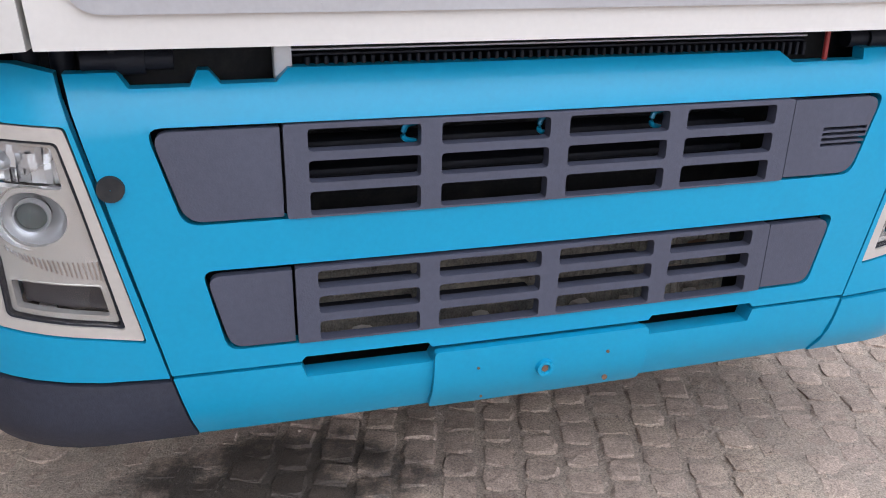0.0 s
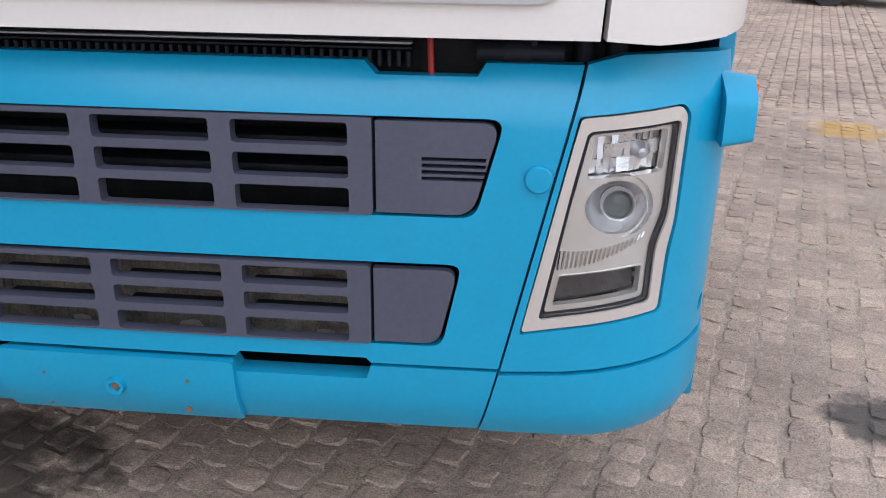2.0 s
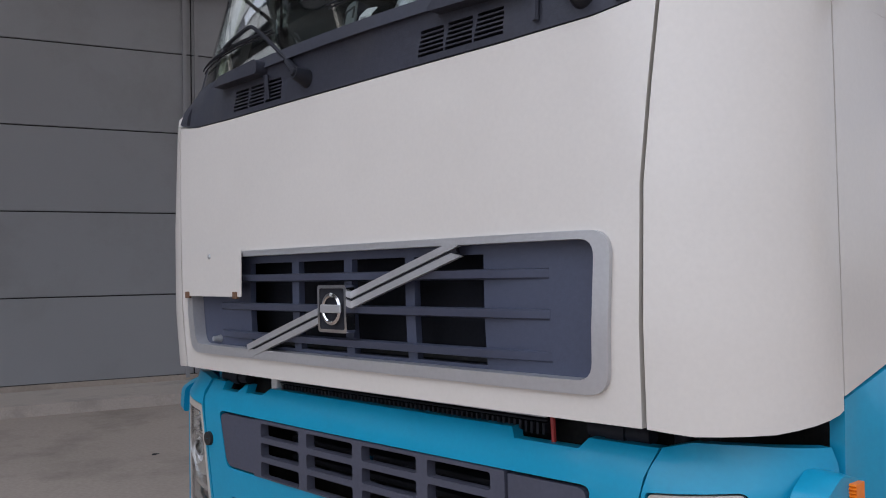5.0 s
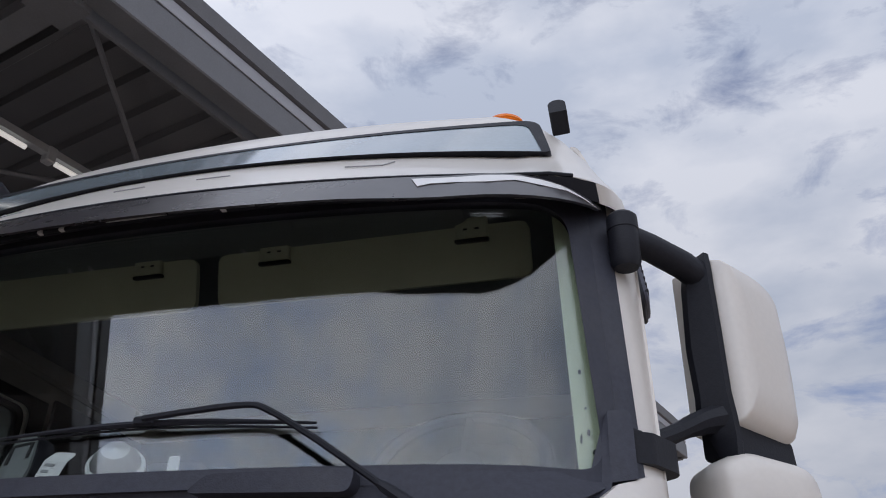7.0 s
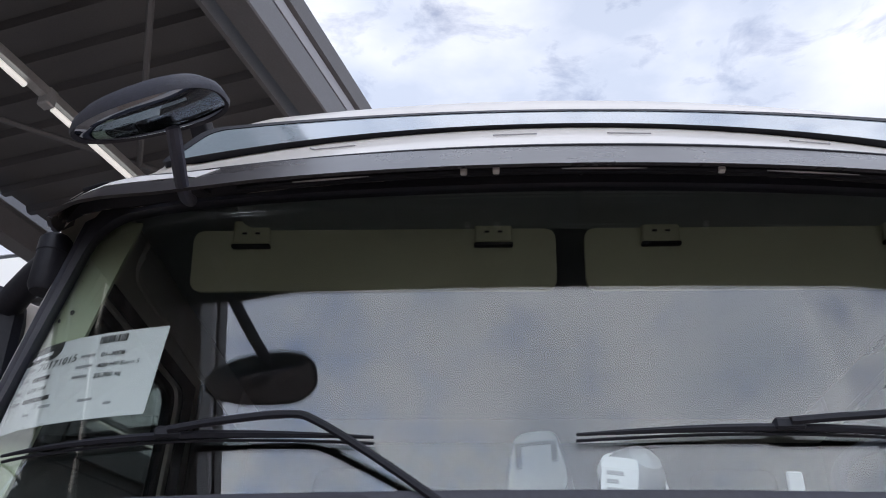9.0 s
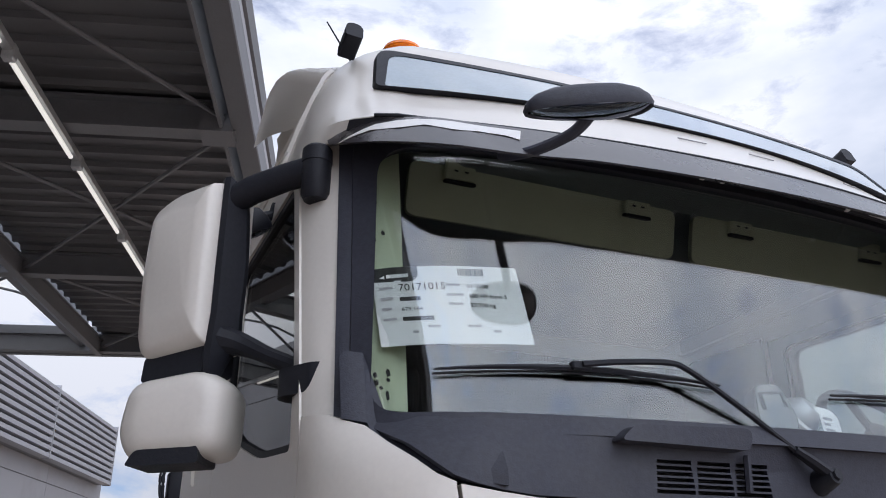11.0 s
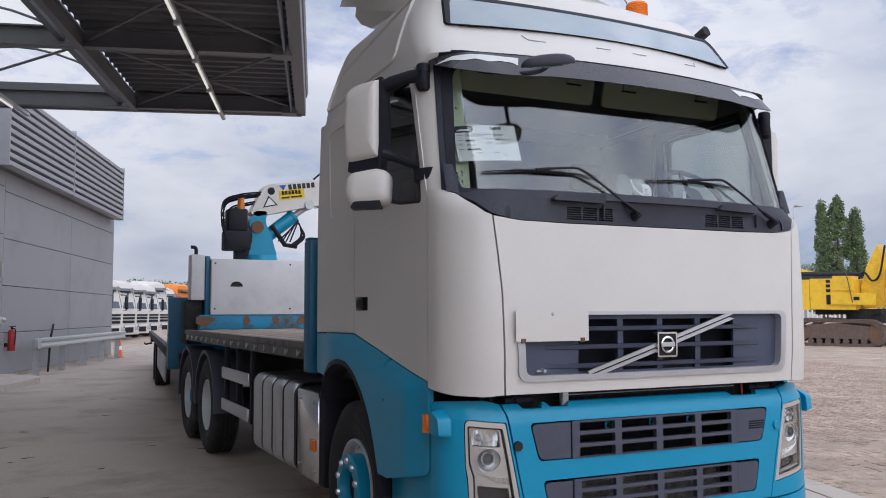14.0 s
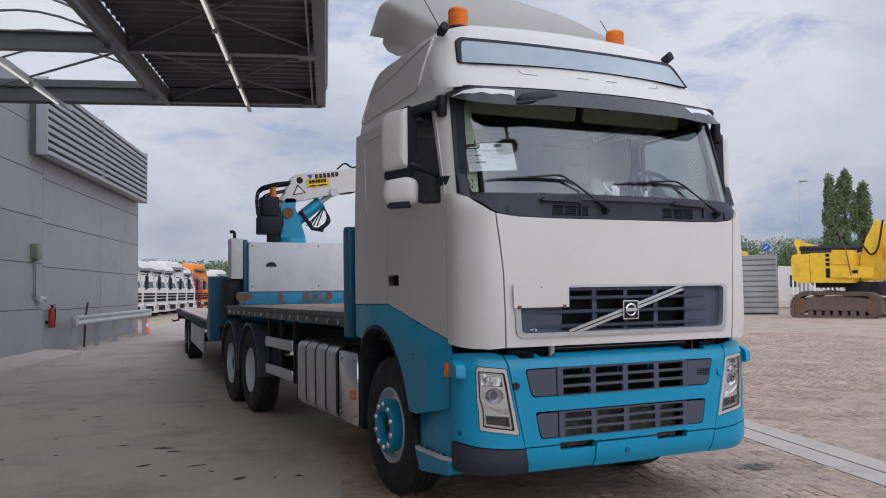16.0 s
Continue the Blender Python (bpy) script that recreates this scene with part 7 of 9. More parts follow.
def build_notice():
    # sales sheet behind the windscreen
    note = thing("price_sheet", screen_at(-0.98, 2.4, -0.02), "white printed sales sheet behind the windscreen", "paper sign")
    tilt = radians(2)
    def at(u, v, o=0.0):
        x = -1.098 + u * math.cos(tilt) - v * math.sin(tilt)
        z = 2.374 + u * math.sin(tilt) + v * math.cos(tilt)
        return screen_at(x, z, -0.010 + o)
    W, H = 0.308, 0.194
    bm = bmesh.new()
    sheet(bm, rounded([(0, 0), (W, 0), (W, H), (0, H)], 0.004), [], at, 0.001, 0.05)
    part("sheet", bm, M["paper"], note)
    bm = bmesh.new()
    sheet(bm, rounded([(0.0, H - 0.035), (0.075, H - 0.040), (0.088, H - 0.0265), (0.088, H), (0.0, H)], [0, 0.015, 0.01, 0, 0]), [], lambda u, v, o: at(u, v, o + 0.0015), 0.001, 0.04)
    part("header_tab", bm, M["ink"], note, "black logo tab")
    bm = bmesh.new()
    prism(bm, [(0.012, H - 0.027), (0.022, H - 0.021), (0.022, H - 0.033 + 0.004)], lambda u, v, w: at(u, v, w), 0.002, 0.0026)
    box_on(bm, at, 0.026, H - 0.028, 0.068, H - 0.019, 0.002)
    part("logo_mark", bm, M["paper"], note)
    rng = random.Random(9)
    bm = bmesh.new()
    x = 0.172
    while x < 0.225:
        w = rng.choice((0.0015, 0.0025, 0.004))
        box_on(bm, at, x, H - 0.026, x + w, H - 0.008, 0.0016)
        x += w + rng.choice((0.0015, 0.0025))
    part("barcode", bm, M["ink"], note)
    def words(txt, u, v, size, mat):
        p, q, r = at(u, v, 0.0018), at(u + 0.05, v, 0.0018), at(u, v + 0.05, 0.0018)
        ex, ey = (q - p).normalized(), (r - p).normalized()
        ez = ex.cross(ey)
        m = Matrix(((ex.x, ey.x, ez.x, p.x), (ex.y, ey.y, ez.y, p.y), (ex.z, ey.z, ez.z, p.z), (0, 0, 0, 1)))
        part("print", text_mesh(txt, size, m, 0.0002), mat, note)
    words("70171015", 0.045, H - 0.062, 0.026, M["ink"])
    words("01-2008", 0.185, H - 0.058, 0.015, M["ink"])
    words("400 HP Euro 5", 0.185, H - 0.083, 0.0145, M["ink"])
    words("25.700 kg", 0.185, H - 0.106, 0.0145, M["ink"])
    words("679.144", 0.045, H - 0.113, 0.0145, M["ink"])
    bm = bmesh.new()
    box_on(bm, at, 0.045, H - 0.088, 0.085, H - 0.078, 0.0016)
    box_on(bm, at, 0.045, H - 0.137, 0.105, H - 0.127, 0.0016)
    part("print", bm, M["ink"], note)
    bm = bmesh.new()
    for u0, u1, v in ((0.010, 0.035, 0.056), (0.010, 0.033, 0.082), (0.010, 0.028, 0.108), (0.010, 0.034, 0.134), (0.142, 0.172, 0.053), (0.140, 0.175, 0.078), (0.140, 0.170, 0.101), (0.09, 0.20, 0.155), (0.06, 0.24, 0.167)):
        box_on(bm, at, u0, H - v, u1, H - v + 0.006, 0.0016)
    part("print", bm, M["inkgrey"], note)


def box_on(bm, at, u0, v0, u1, v1, o):
    prism(bm, [(u0, v0), (u1, v0), (u1, v1), (u0, v1)], lambda u, v, w: at(u, v, w), o - 0.0004, o)


build_cab_front()
build_windscreen()
build_cab_sides()
build_roof()
build_visor()
build_mirrors()
build_cab_inside()
build_notice()


# ---- lorry chassis ----
def wheel(name, y, sign, style, radius=0.53, x=1.08, parent=None, label=""):
    """style: front, tag or drive."""
    w = thing_part(name, parent or lorry, label)
    m = pose(sign * x, y, radius, 0, 90 * sign, 0)
    R = radius
    bm = bmesh.new()
    prof = [(0.29, -0.13), (0.36, -0.15), (0.46, -0.157), (R - 0.03, -0.135), (R - 0.005, -0.12)]
    for h in (-0.09, -0.045, 0.0, 0.045, 0.09):
        prof += [(R, h - 0.012), (R - 0.014, h - 0.006), (R - 0.014, h + 0.006), (R, h + 0.012)]
    prof += [(R - 0.005, 0.12), (R - 0.03, 0.135), (0.46, 0.157), (0.42, 0.154), (0.415, 0.158), (0.36, 0.15), (0.305, 0.13), (0.29, 0.115)]
    lathe(bm, prof, m, 56)
    part("tyre", bm, M["rubber"], w, "worn black lorry tyre")
    bm = bmesh.new()
    if style == "front":
        lathe(bm, [(0.296, 0.115), (0.292, 0.135), (0.283, 0.138), (0.272, 0.11), (0.266, 0.072), (0.250, 0.066), (0.225, 0.088), (0.200, 0.096), (0.12, 0.098), (0.001, 0.098)], m, 48)
        part("rim", bm, M["tread"], w, "silver steel rim with hand holes")
        # hand holes are not cut: near-black discs give their shade
        for k in range(10):
            a = 2 * math.pi * (k + 0.5) / 10
            bm = bmesh.new()
            lathe(bm, [(0.022, 0.0), (0.001, 0.004)], m @ Matrix.Translation((0.243 * math.cos(a), 0.243 * math.sin(a), 0.078)) @ Matrix.Rotation(a, 4, "Z") @ Matrix.Rotation(radians(52), 4, "Y"), 12)
            part("hand_hole", bm, M["dark"], w)
    else:
        lathe(bm, [(0.296, 0.115), (0.292, 0.135), (0.283, 0.138), (0.276, 0.11), (0.268, 0.02), (0.255, -0.03), (0.215, -0.05), (0.15, -0.055), (0.001, -0.055)], m, 48)
        part("rim", bm, M["tread"], w, "deep dished steel rim")
    d = {"front": 0.138, "tag": 0.03, "drive": -0.055}[style]
    bm = bmesh.new()
    hubs = [(0.205, d - 0.06), (0.205, d + 0.040), (0.199, d + 0.048), (0.132, d + 0.050), (0.124, d + 0.040), (0.120, d - 0.015)] if style == "front" else [(0.20, -0.06), (0.20, d), (0.198, d + 0.02), (0.19, d + 0.024), (0.125, d + 0.026), (0.118, d + 0.06), (0.10, d + 0.066), (0.095, d + 0.02), (0.001, d + 0.018)]
    lathe(bm, hubs, m, 40)
    part("hub", bm, M["blue"] if style != "drive" else M["steel"], w, "turquoise wheel hub" if style != "drive" else "")
    if style == "front":
        # the shade in the hub's hollow, painted as a near-black disc
        bm = bmesh.new()
        lathe(bm, [(0.119, 0.124), (0.07, 0.128), (0.06, 0.140), (0.001, 0.142)], m, 28)
        part("hub_centre", bm, M["dark"], w, "near-black disc for the shaded hollow of the hub")
    for k in range(10):
        a = 2 * math.pi * k / 10
        q, rise = (0.167, 0.046) if style == "front" else (0.165, 0.02)
        c = m @ Vector((q * math.cos(a), q * math.sin(a), d + rise))
        n = (m.to_3x3() @ Vector((0, 0, 1)))
        bm = bmesh.new()
        cyl(bm, c, c + n * 0.018, 0.022, 0.018, 8)
        part("wheel_nut", bm, M["alu"], w)
    return w


def build_chassis():
    for sign in (-1, 1):
        wheel("front_wheel", 1.42, sign, "front", x=1.075, label="front wheel with a silver rim and turquoise hub")
        wheel("drive_wheel", 6.55, sign, "drive", 0.55, x=1.08, label="rear wheel with a deep steel rim")
        wheel("tag_wheel", 7.90, sign, "tag", 0.55, x=1.08, label="rearmost wheel with a turquoise hub")
        for y in (6.55, 7.90):
            bm = bmesh.new()
            prev = None
            for k in range(19):
                a = math.pi * (-0.02 + 1.04 * k / 18)
                c, s = math.cos(a), math.sin(a)
                ring = [bm.verts.new((sign * x, y + c * r, 0.55 + s * r)) for x, r in ((1.25, 0.60), (1.25, 0.64), (0.92, 0.64), (0.92, 0.62), (1.235, 0.62), (1.235, 0.60))]
                if prev:
                    for j in range(6):
                        bm.faces.new((prev[j], prev[(j + 1) % 6], ring[(j + 1) % 6], ring[j]))
                else:
                    bm.faces.new(ring)
                prev = ring
            bm.faces.new(prev[::-1])
            part("mudguard", bm, M["grey"], lorry, "dark plastic mudguard")
        # chassis rail
        bm = bmesh.new()
        box(bm, (min(sign * 0.36, sign * 0.44), 0.9, 0.80), (max(sign * 0.36, sign * 0.44), 8.9, 1.10), 0.01)
        part("chassis_rail", bm, M["dark"], lorry)
        # fuel tank in ribbed sections
        tank = thing_part("fuel_tank", lorry, "ribbed aluminium fuel tank with black straps")
        y0, y1 = 2.72, 4.10
        prof = rounded([(0.52, 0.40), (1.19, 0.40), (1.235, 0.46), (1.235, 1.02), (1.18, 1.08), (0.52, 1.08)], [0.05, 0.12, 0.06, 0.10, 0.08, 0.05], 5)
        for k in range(4):
            a, b = y0 + (y1 - y0) * k / 4 + 0.025, y0 + (y1 - y0) * (k + 1) / 4 - 0.025
            bm = bmesh.new()
            rows = []
            for y, q in ((a, 0.97), (a + 0.02, 1.0), (b - 0.02, 1.0), (b, 0.97)):
                rows.append([bm.verts.new((sign * (0.85 + (u - 0.85) * q), y, 0.74 + (v - 0.74) * q)) for u, v in prof])
            for p, r in zip(rows, rows[1:]):
                for j in range(len(p)):
                    bm.faces.new((p[j], p[(j + 1) % len(p)], r[(j + 1) % len(p)], r[j]))
            bm.faces.new(rows[0])
            bm.faces.new(rows[-1][::-1])
            part("tank_section", bm, M["alu"], tank)
        for k in range(5):
            y = y0 + (y1 - y0) * k / 4
            bm = bmesh.new()
            rows = [[bm.verts.new((sign * (0.85 + (u - 0.85) * 0.985), yy, 0.74 + (v - 0.74) * 0.985)) for u, v in prof] for yy in (y - 0.028, y + 0.028)]
            for j in range(len(prof)):
                bm.faces.new((rows[0][j], rows[0][(j + 1) % len(prof)], rows[1][(j + 1) % len(prof)], rows[1][j]))
            bm.faces.new(rows[0])
            bm.faces.new(rows[1][::-1])
            part("strap", bm, M["black"], tank)
        # polished box ahead of the tank
        bx = thing_part("battery_box", lorry, "polished steel box with an amber side reflector")
        bm = bmesh.new()
        box(bm, (min(sign * 0.6, sign * 1.215), 2.05, 0.40), (max(sign * 0.6, sign * 1.215), 2.66, 1.06), 0.03)
        part("body", bm, M["black"], bx)
        bm = bmesh.new()
        box(bm, (min(sign * 1.21, sign * 1.235), 2.12, 0.42), (max(sign * 1.21, sign * 1.235), 2.64, 1.05), 0.015)
        part("cover", bm, M["chrome"], bx, "polished metal cover")
        bm = bmesh.new()
        box(bm, (min(sign * 1.235, sign * 1.252), 2.16, 0.64), (max(sign * 1.235, sign * 1.252), 2.26, 0.72), 0.006)
        part("reflector", bm, M["amber"], bx, "amber side reflector")
        for y, z in ((2.18, 0.98), (2.58, 0.98), (2.18, 0.5), (2.58, 0.5)):
            bm = bmesh.new()
            cyl(bm, (sign * 1.234, y, z), (sign * 1.242, y, z), 0.014, 0.01, 10)
            part("screw", bm, M["steel"], bx)
        # side guard
        sg = thing_part("side_guard", lorry, "aluminium side guard rails")
        for z in (0.60, 0.93):
            bm = bmesh.new()
            box(bm, (min(sign * 1.21, sign * 1.235), 4.32, z), (max(sign * 1.21, sign * 1.235), 5.58, z + 0.12), 0.012)
            part("rail", bm, M["alu"], sg)
        for y in (4.28, 4.9, 5.5):
            bm = bmesh.new()
            box(bm, (min(sign * 1.16, sign * 1.21), y, 0.58), (max(sign * 1.16, sign * 1.21), y + 0.06, 1.28), 0.008)
            part("upright", bm, M["black"], sg)
    bm = bmesh.new()
    box(bm, (-0.62, 0.55, 0.42), (0.62, 1.95, 1.20), 0.08)
    box(bm, (-0.35, 1.9, 0.60), (0.35, 5.8, 0.86), 0.05)
    part("engine", bm, M["dark"], lorry, "dark engine and gearbox under the cab")
    for y in (1.42, 6.55, 7.90):
        bm = bmesh.new()
        cyl(bm, (-0.95, y, 0.53), (0.95, y, 0.53), 0.09, n=12)
        part("axle", bm, M["dark"], lorry)
    bm = bmesh.new()
    box(bm, (-1.17, 0.45, 1.18), (1.17, 2.1, 1.24))
    part("cab_underside", bm, M["dark"], lorry)
    # flatbed: steel edge frame, crossbars and boards
    bed = thing_part("flatbed", lorry, "timber flatbed with a dark steel edge frame")
    Y0, Y1, Z = 2.36, 8.05, 1.40
    for sign in (-1, 1):
        bm = bmesh.new()
        prism(bm, [(1.15, Z), (1.25, Z), (1.25, Z - 0.045), (1.235, Z - 0.055), (1.235, Z - 0.125), (1.25, Z - 0.13), (1.15, Z - 0.14)], lambda u, v, w: Vector((sign * u, w, v)), Y0, Y1)
        part("edge_rail", bm, M["bedrail"], bed, "worn grey folded steel edge rail")
        for k in range(16):
            bm = bmesh.new()
            y = Y0 + 0.25 + k * 0.35
            tube(bm, curve([(sign * 1.236, y - 0.04, Z - 0.07), (sign * 1.248, y, Z - 0.11), (sign * 1.236, y + 0.04, Z - 0.07)], 3), 0.008, 5)
            part("lashing_hook", bm, M["steel"], bed)
    for k in range(14):
        bm = bmesh.new()
        y = Y0 + 0.1 + k * 0.42
        box(bm, (-1.15, y, Z - 0.14), (1.15, y + 0.06, Z - 0.035))
        part("crossbar", bm, M["dark"], bed)
    n = 15
    for k in range(n):
        bm = bmesh.new()
        a = -1.15 + 2.3 * k / n
        box(bm, (a + 0.003, Y0 + 0.02, Z - 0.035), (a + 2.3 / n - 0.003, Y1, Z - 0.004 + 0.003 * (k % 3)), 0.003, 1)
        part("board", bm, M["timber"], bed, "worn brown deck board" if k == 0 else "")
    # headboard behind the cab
    bm = bmesh.new()
    box(bm, (-1.25, 2.28, 1.22), (1.25, 2.36, 2.12), 0.01)
    part("headboard", bm, M["deepblue"], lorry, "blue steel headboard behind the cab")
    for sign in (-1, 1):
        bm = bmesh.new()
        box(bm, (min(sign * 1.15, sign * 1.255), 2.27, 1.18), (max(sign * 1.15, sign * 1.255), 2.42, 2.14), 0.012)
        box(bm, (min(sign * 1.15, sign * 1.255), 2.30, 2.14), (max(sign * 1.15, sign * 1.255), 2.40, 2.16), 0.005)
        part("headboard_post", bm, M["deepblue"], lorry)


def build_crane():
    # cross box that carries the crane
    cb = thing_part("crane_box", lorry, "white chequer-plate crane cover over a chipped blue beam")
    bm = bmesh.new()
    box(bm, (-0.915, 8.03, 1.60), (1.22, 8.9, 2.36), 0.012)
    part("cover", bm, M["checker"], cb, "white chequer-plate cover")
    bm = bmesh.new()
    rng = random.Random(5)
    for i in range(36):
        for j in range(13):
            x, z = -0.875 + i * 0.0585, 1.64 + j * 0.055
            if -0.71 < x < -0.44 and 1.92 < z < 2.1:
                continue
            a = radians(45 if (i + j) % 2 else -45)
            m = Matrix.Translation((x, 8.029, z)) @ Matrix.Rotation(a, 4, "Y")
            v = [bm.verts.new(m @ Vector(p)) for p in ((-0.022, 0, 0), (0, -0.003, 0.006), (0.022, 0, 0), (0, -0.003, -0.006))]
            bm.faces.new(v)
    tagged(part("tread_pattern", bm, M["checker"], cb), kind="stuff")
    # grip opening as a near-black patch on the cover, painted shade
    bm = bmesh.new()
    pts = [(-0.655 + 0.001, 1.985)] + [(-0.575 + 0.085 * math.cos(a), 1.985 + 0.07 * math.sin(a)) for a in [math.pi - math.pi * k / 10 for k in range(11)]]
    prism(bm, pts[1:], lambda u, v, w: Vector((u, w, v)), 8.02, 8.031)
    part("grip_hole", bm, M["dark"], cb, "near-black half-round patch for the shaded grip opening")
    for x, z in ((-0.865, 2.30), (0.175, 2.30), (0.175, 1.68), (-0.865, 1.68)):
        bm = bmesh.new()
        cyl(bm, (x, 8.032, z), (x, 8.02, z), 0.014, 0.01, 8)
        part("bolt", bm, M["black"], cb)
    bm = bmesh.new()
    box(bm, (-1.06, 8.06, 1.40), (1.25, 8.9, 1.60), 0.01)
    part("base_beam", bm, M["bluerust"], cb, "chipped blue beam with brown primer patches")
    rng = random.Random(11)
    for x, w in ((-1.0, 0.17), (-0.42, 0.06), (-0.02, 0.05), (0.35, 0.08), (0.62, 0.04)):
        bm = bmesh.new()
        pts = [(x + w * math.cos(a) * rng.uniform(0.6, 1.1), 1.52 + 0.075 * math.sin(a) * rng.uniform(0.6, 1.05)) for a in [2 * math.pi * k / 11 for k in range(11)]]
        prism(bm, pts, lambda u, v, q: Vector((u, q, v)), 8.053, 8.061)
        part("chipped_patch", bm, M["rust"], cb, "brown chipped paint patch")
    # side cabinet
    sc = thing_part("side_cabinet", lorry, "narrow white cabinet at the crane's end")
    bm = bmesh.new()
    box(bm, (-1.165, 8.12, 1.80), (-0.985, 8.40, 2.42), 0.01)
    part("cabinet_body", bm, M["checker"], sc)
    bm = bmesh.new()
    box(bm, (-0.98, 8.10, 1.60), (-0.92, 8.8, 2.40), 0.006)
    part("cabinet_frame", bm, M["deepblue"], sc)
    bm = bmesh.new()
    tube(bm, curve([(-1.08, 8.3, 2.42), (-1.08, 8.3, 2.50), (-1.10, 8.3, 2.53), (-1.15, 8.3, 2.53)], 4), 0.025, 8)
    part("exhaust", bm, M["black"], sc)
    bm = bmesh.new()
    box(bm, (-1.22, 8.2, 1.2), (-1.0, 8.6, 1.8), 0.02)
    part("valve_block", bm, M["dark"], sc, "dark valve block")
    # crane column, boom and rams
    cr = thing_part("loading_crane", lorry, "blue and white folding loading crane")
    bm = bmesh.new()
    cyl(bm, (-0.12, 8.6, 2.36), (-0.12, 8.6, 2.46), 0.26, 0.24, 20)
    prism(bm, rounded([(-0.33, 2.44), (0.10, 2.44), (0.02, 2.70), (-0.08, 2.95), (-0.05, 3.10), (-0.24, 3.10), (-0.32, 2.92), (-0.26, 2.70)], 0.05), lambda u, v, w: Vector((u, w, v)), 8.46, 8.74)
    part("column", bm, M["blue"], cr, "turquoise crane column")
    bm = bmesh.new()
    cyl(bm, (-0.20, 8.42, 2.86), (-0.20, 8.78, 2.86), 0.09, n=18)
    part("pin", bm, M["rust"], cr)
    boom = [(-0.30, 3.06), (-0.10, 3.47), (-0.02, 3.50), (1.40, 3.715), (1.40, 3.32), (0.62, 3.21), (-0.20, 3.02)]
    bm = bmesh.new()
    prism(bm, rounded(boom, 0.03), lambda u, v, w: Vector((u, w, v)), 8.46, 8.74)
    part("main_boom", bm, M["white"], cr, "white main boom")
    for pts in ([(-0.12, 3.15), (0.10, 3.20), (-0.04, 3.33)],):
        bm = bmesh.new()
        prism(bm, pts, lambda u, v, w: Vector((u, w, v)), 8.455, 8.461)
        cx, cz = sum(p[0] for p in pts) / 3, sum(p[1] for p in pts) / 3
        tri = part("warning_sign", bm, M["ink"], cr, "triangular warning sign")
        bm = bmesh.new()
        prism(bm, [(cx + (a - cx) * 0.72, cz + (b - cz) * 0.72) for a, b in pts], lambda u, v, w: Vector((u, w, v)), 8.451, 8.456)
        part("sign_face", bm, M["paper"], tri)
    slope = math.atan2(0.30, 1.97)
    def bars(x, z, wide, tall, count):
        m = Matrix.Translation((x, 8.457, z)) @ Matrix.Rotation(-slope, 4, "Y")
        for k in range(count):
            bm = bmesh.new()
            box(bm, (wide * k / count, -0.004, 0), (wide * (k + 0.72) / count, 0.002, tall), m=m)
            part("name_bar", bm, M["ink"], cr)
    bars(0.26, 3.435, 0.42, 0.075, 6)
    bm = bmesh.new()
    prism(bm, [(0.12, 3.49), (0.22, 3.505), (0.18, 3.42)], lambda u, v, w: Vector((u, w, v)), 8.453, 8.461)
    part("logo_mark", bm, M["signblue"], cr)
    m = Matrix.Translation((0.13, 8.455, 3.27)) @ Matrix.Rotation(-slope, 4, "Y")
    bm = bmesh.new()
    box(bm, (0, -0.002, 0), (0.38, 0.006, 0.145), m=m)
    st = part("boom_sticker", bm, M["sticker"], cr, "yellow sticker with dark lettering")
    bars(0.16, 3.345, 0.30, 0.062, 6)
    bm = bmesh.new()
    for a, b in ((0.03, 0.15), (0.17, 0.34)):
        box(bm, (a, -0.004, 0.02), (b, -0.001, 0.045), m=m)
    part("small_print", bm, M["ink"], st)
    bm = bmesh.new()
    lathe(bm, [(0.001, 0.012), (0.05, 0.01), (0.055, 0)], Matrix.Translation((0.0, 8.46, 3.40)) @ pose(0, 0, 0, 90), 18)
    part("pivot_cap", bm, M["black"], cr)
    # lift ram
    bm = bmesh.new()
    cyl(bm, (-0.06, 8.60, 2.72), (0.36, 8.60, 3.05), 0.10, 0.10, 18)
    cyl(bm, (0.35, 8.60, 3.04), (0.38, 8.60, 3.065), 0.115, 0.11, 18)
    part("lift_ram", bm, M["blue"], cr, "turquoise lift ram")
    bm = bmesh.new()
    cyl(bm, (0.36, 8.60, 3.05), (0.58, 8.60, 3.22), 0.045, n=12)
    cyl(bm, (0.57, 8.42, 3.225), (0.57, 8.78, 3.225), 0.07, n=14)
    part("ram_rod", bm, M["steel"], cr)
    bm = bmesh.new()
    prism(bm, rounded([(0.70, 3.20), (0.95, 3.24), (1.10, 3.31), (0.85, 3.24)], 0.03), lambda u, v, w: Vector((u, w, v)), 8.5, 8.7)
    part("hook_block", bm, M["black"], cr)
    # pump block with hoses
    bm = bmesh.new()
    box(bm, (-0.66, 8.40, 2.52), (-0.30, 8.72, 2.80), 0.02)
    box(bm, (-0.62, 8.42, 2.80), (-0.34, 8.70, 3.12), 0.03)
    for k in range(9):
        box(bm, (-0.65 + k * 0.038, 8.385, 2.50), (-0.63 + k * 0.038, 8.41, 2.56))
    box(bm, (-0.50, 8.45, 2.40), (-0.34, 8.66, 2.52), 0.01)
    part("control_block", bm, M["black"], cr, "black hydraulic control block")
    bm = bmesh.new()
    cyl(bm, (-0.43, 8.5, 3.10), (-0.43, 8.5, 3.16), 0.06, n=14)
    cyl(bm, (-0.43, 8.5, 3.16), (-0.43, 8.5, 3.30), 0.05, 0.045, 14)
    part("warning_lamp", bm, M["orange"], cr, "small orange warning lamp")
    rng = random.Random(2)
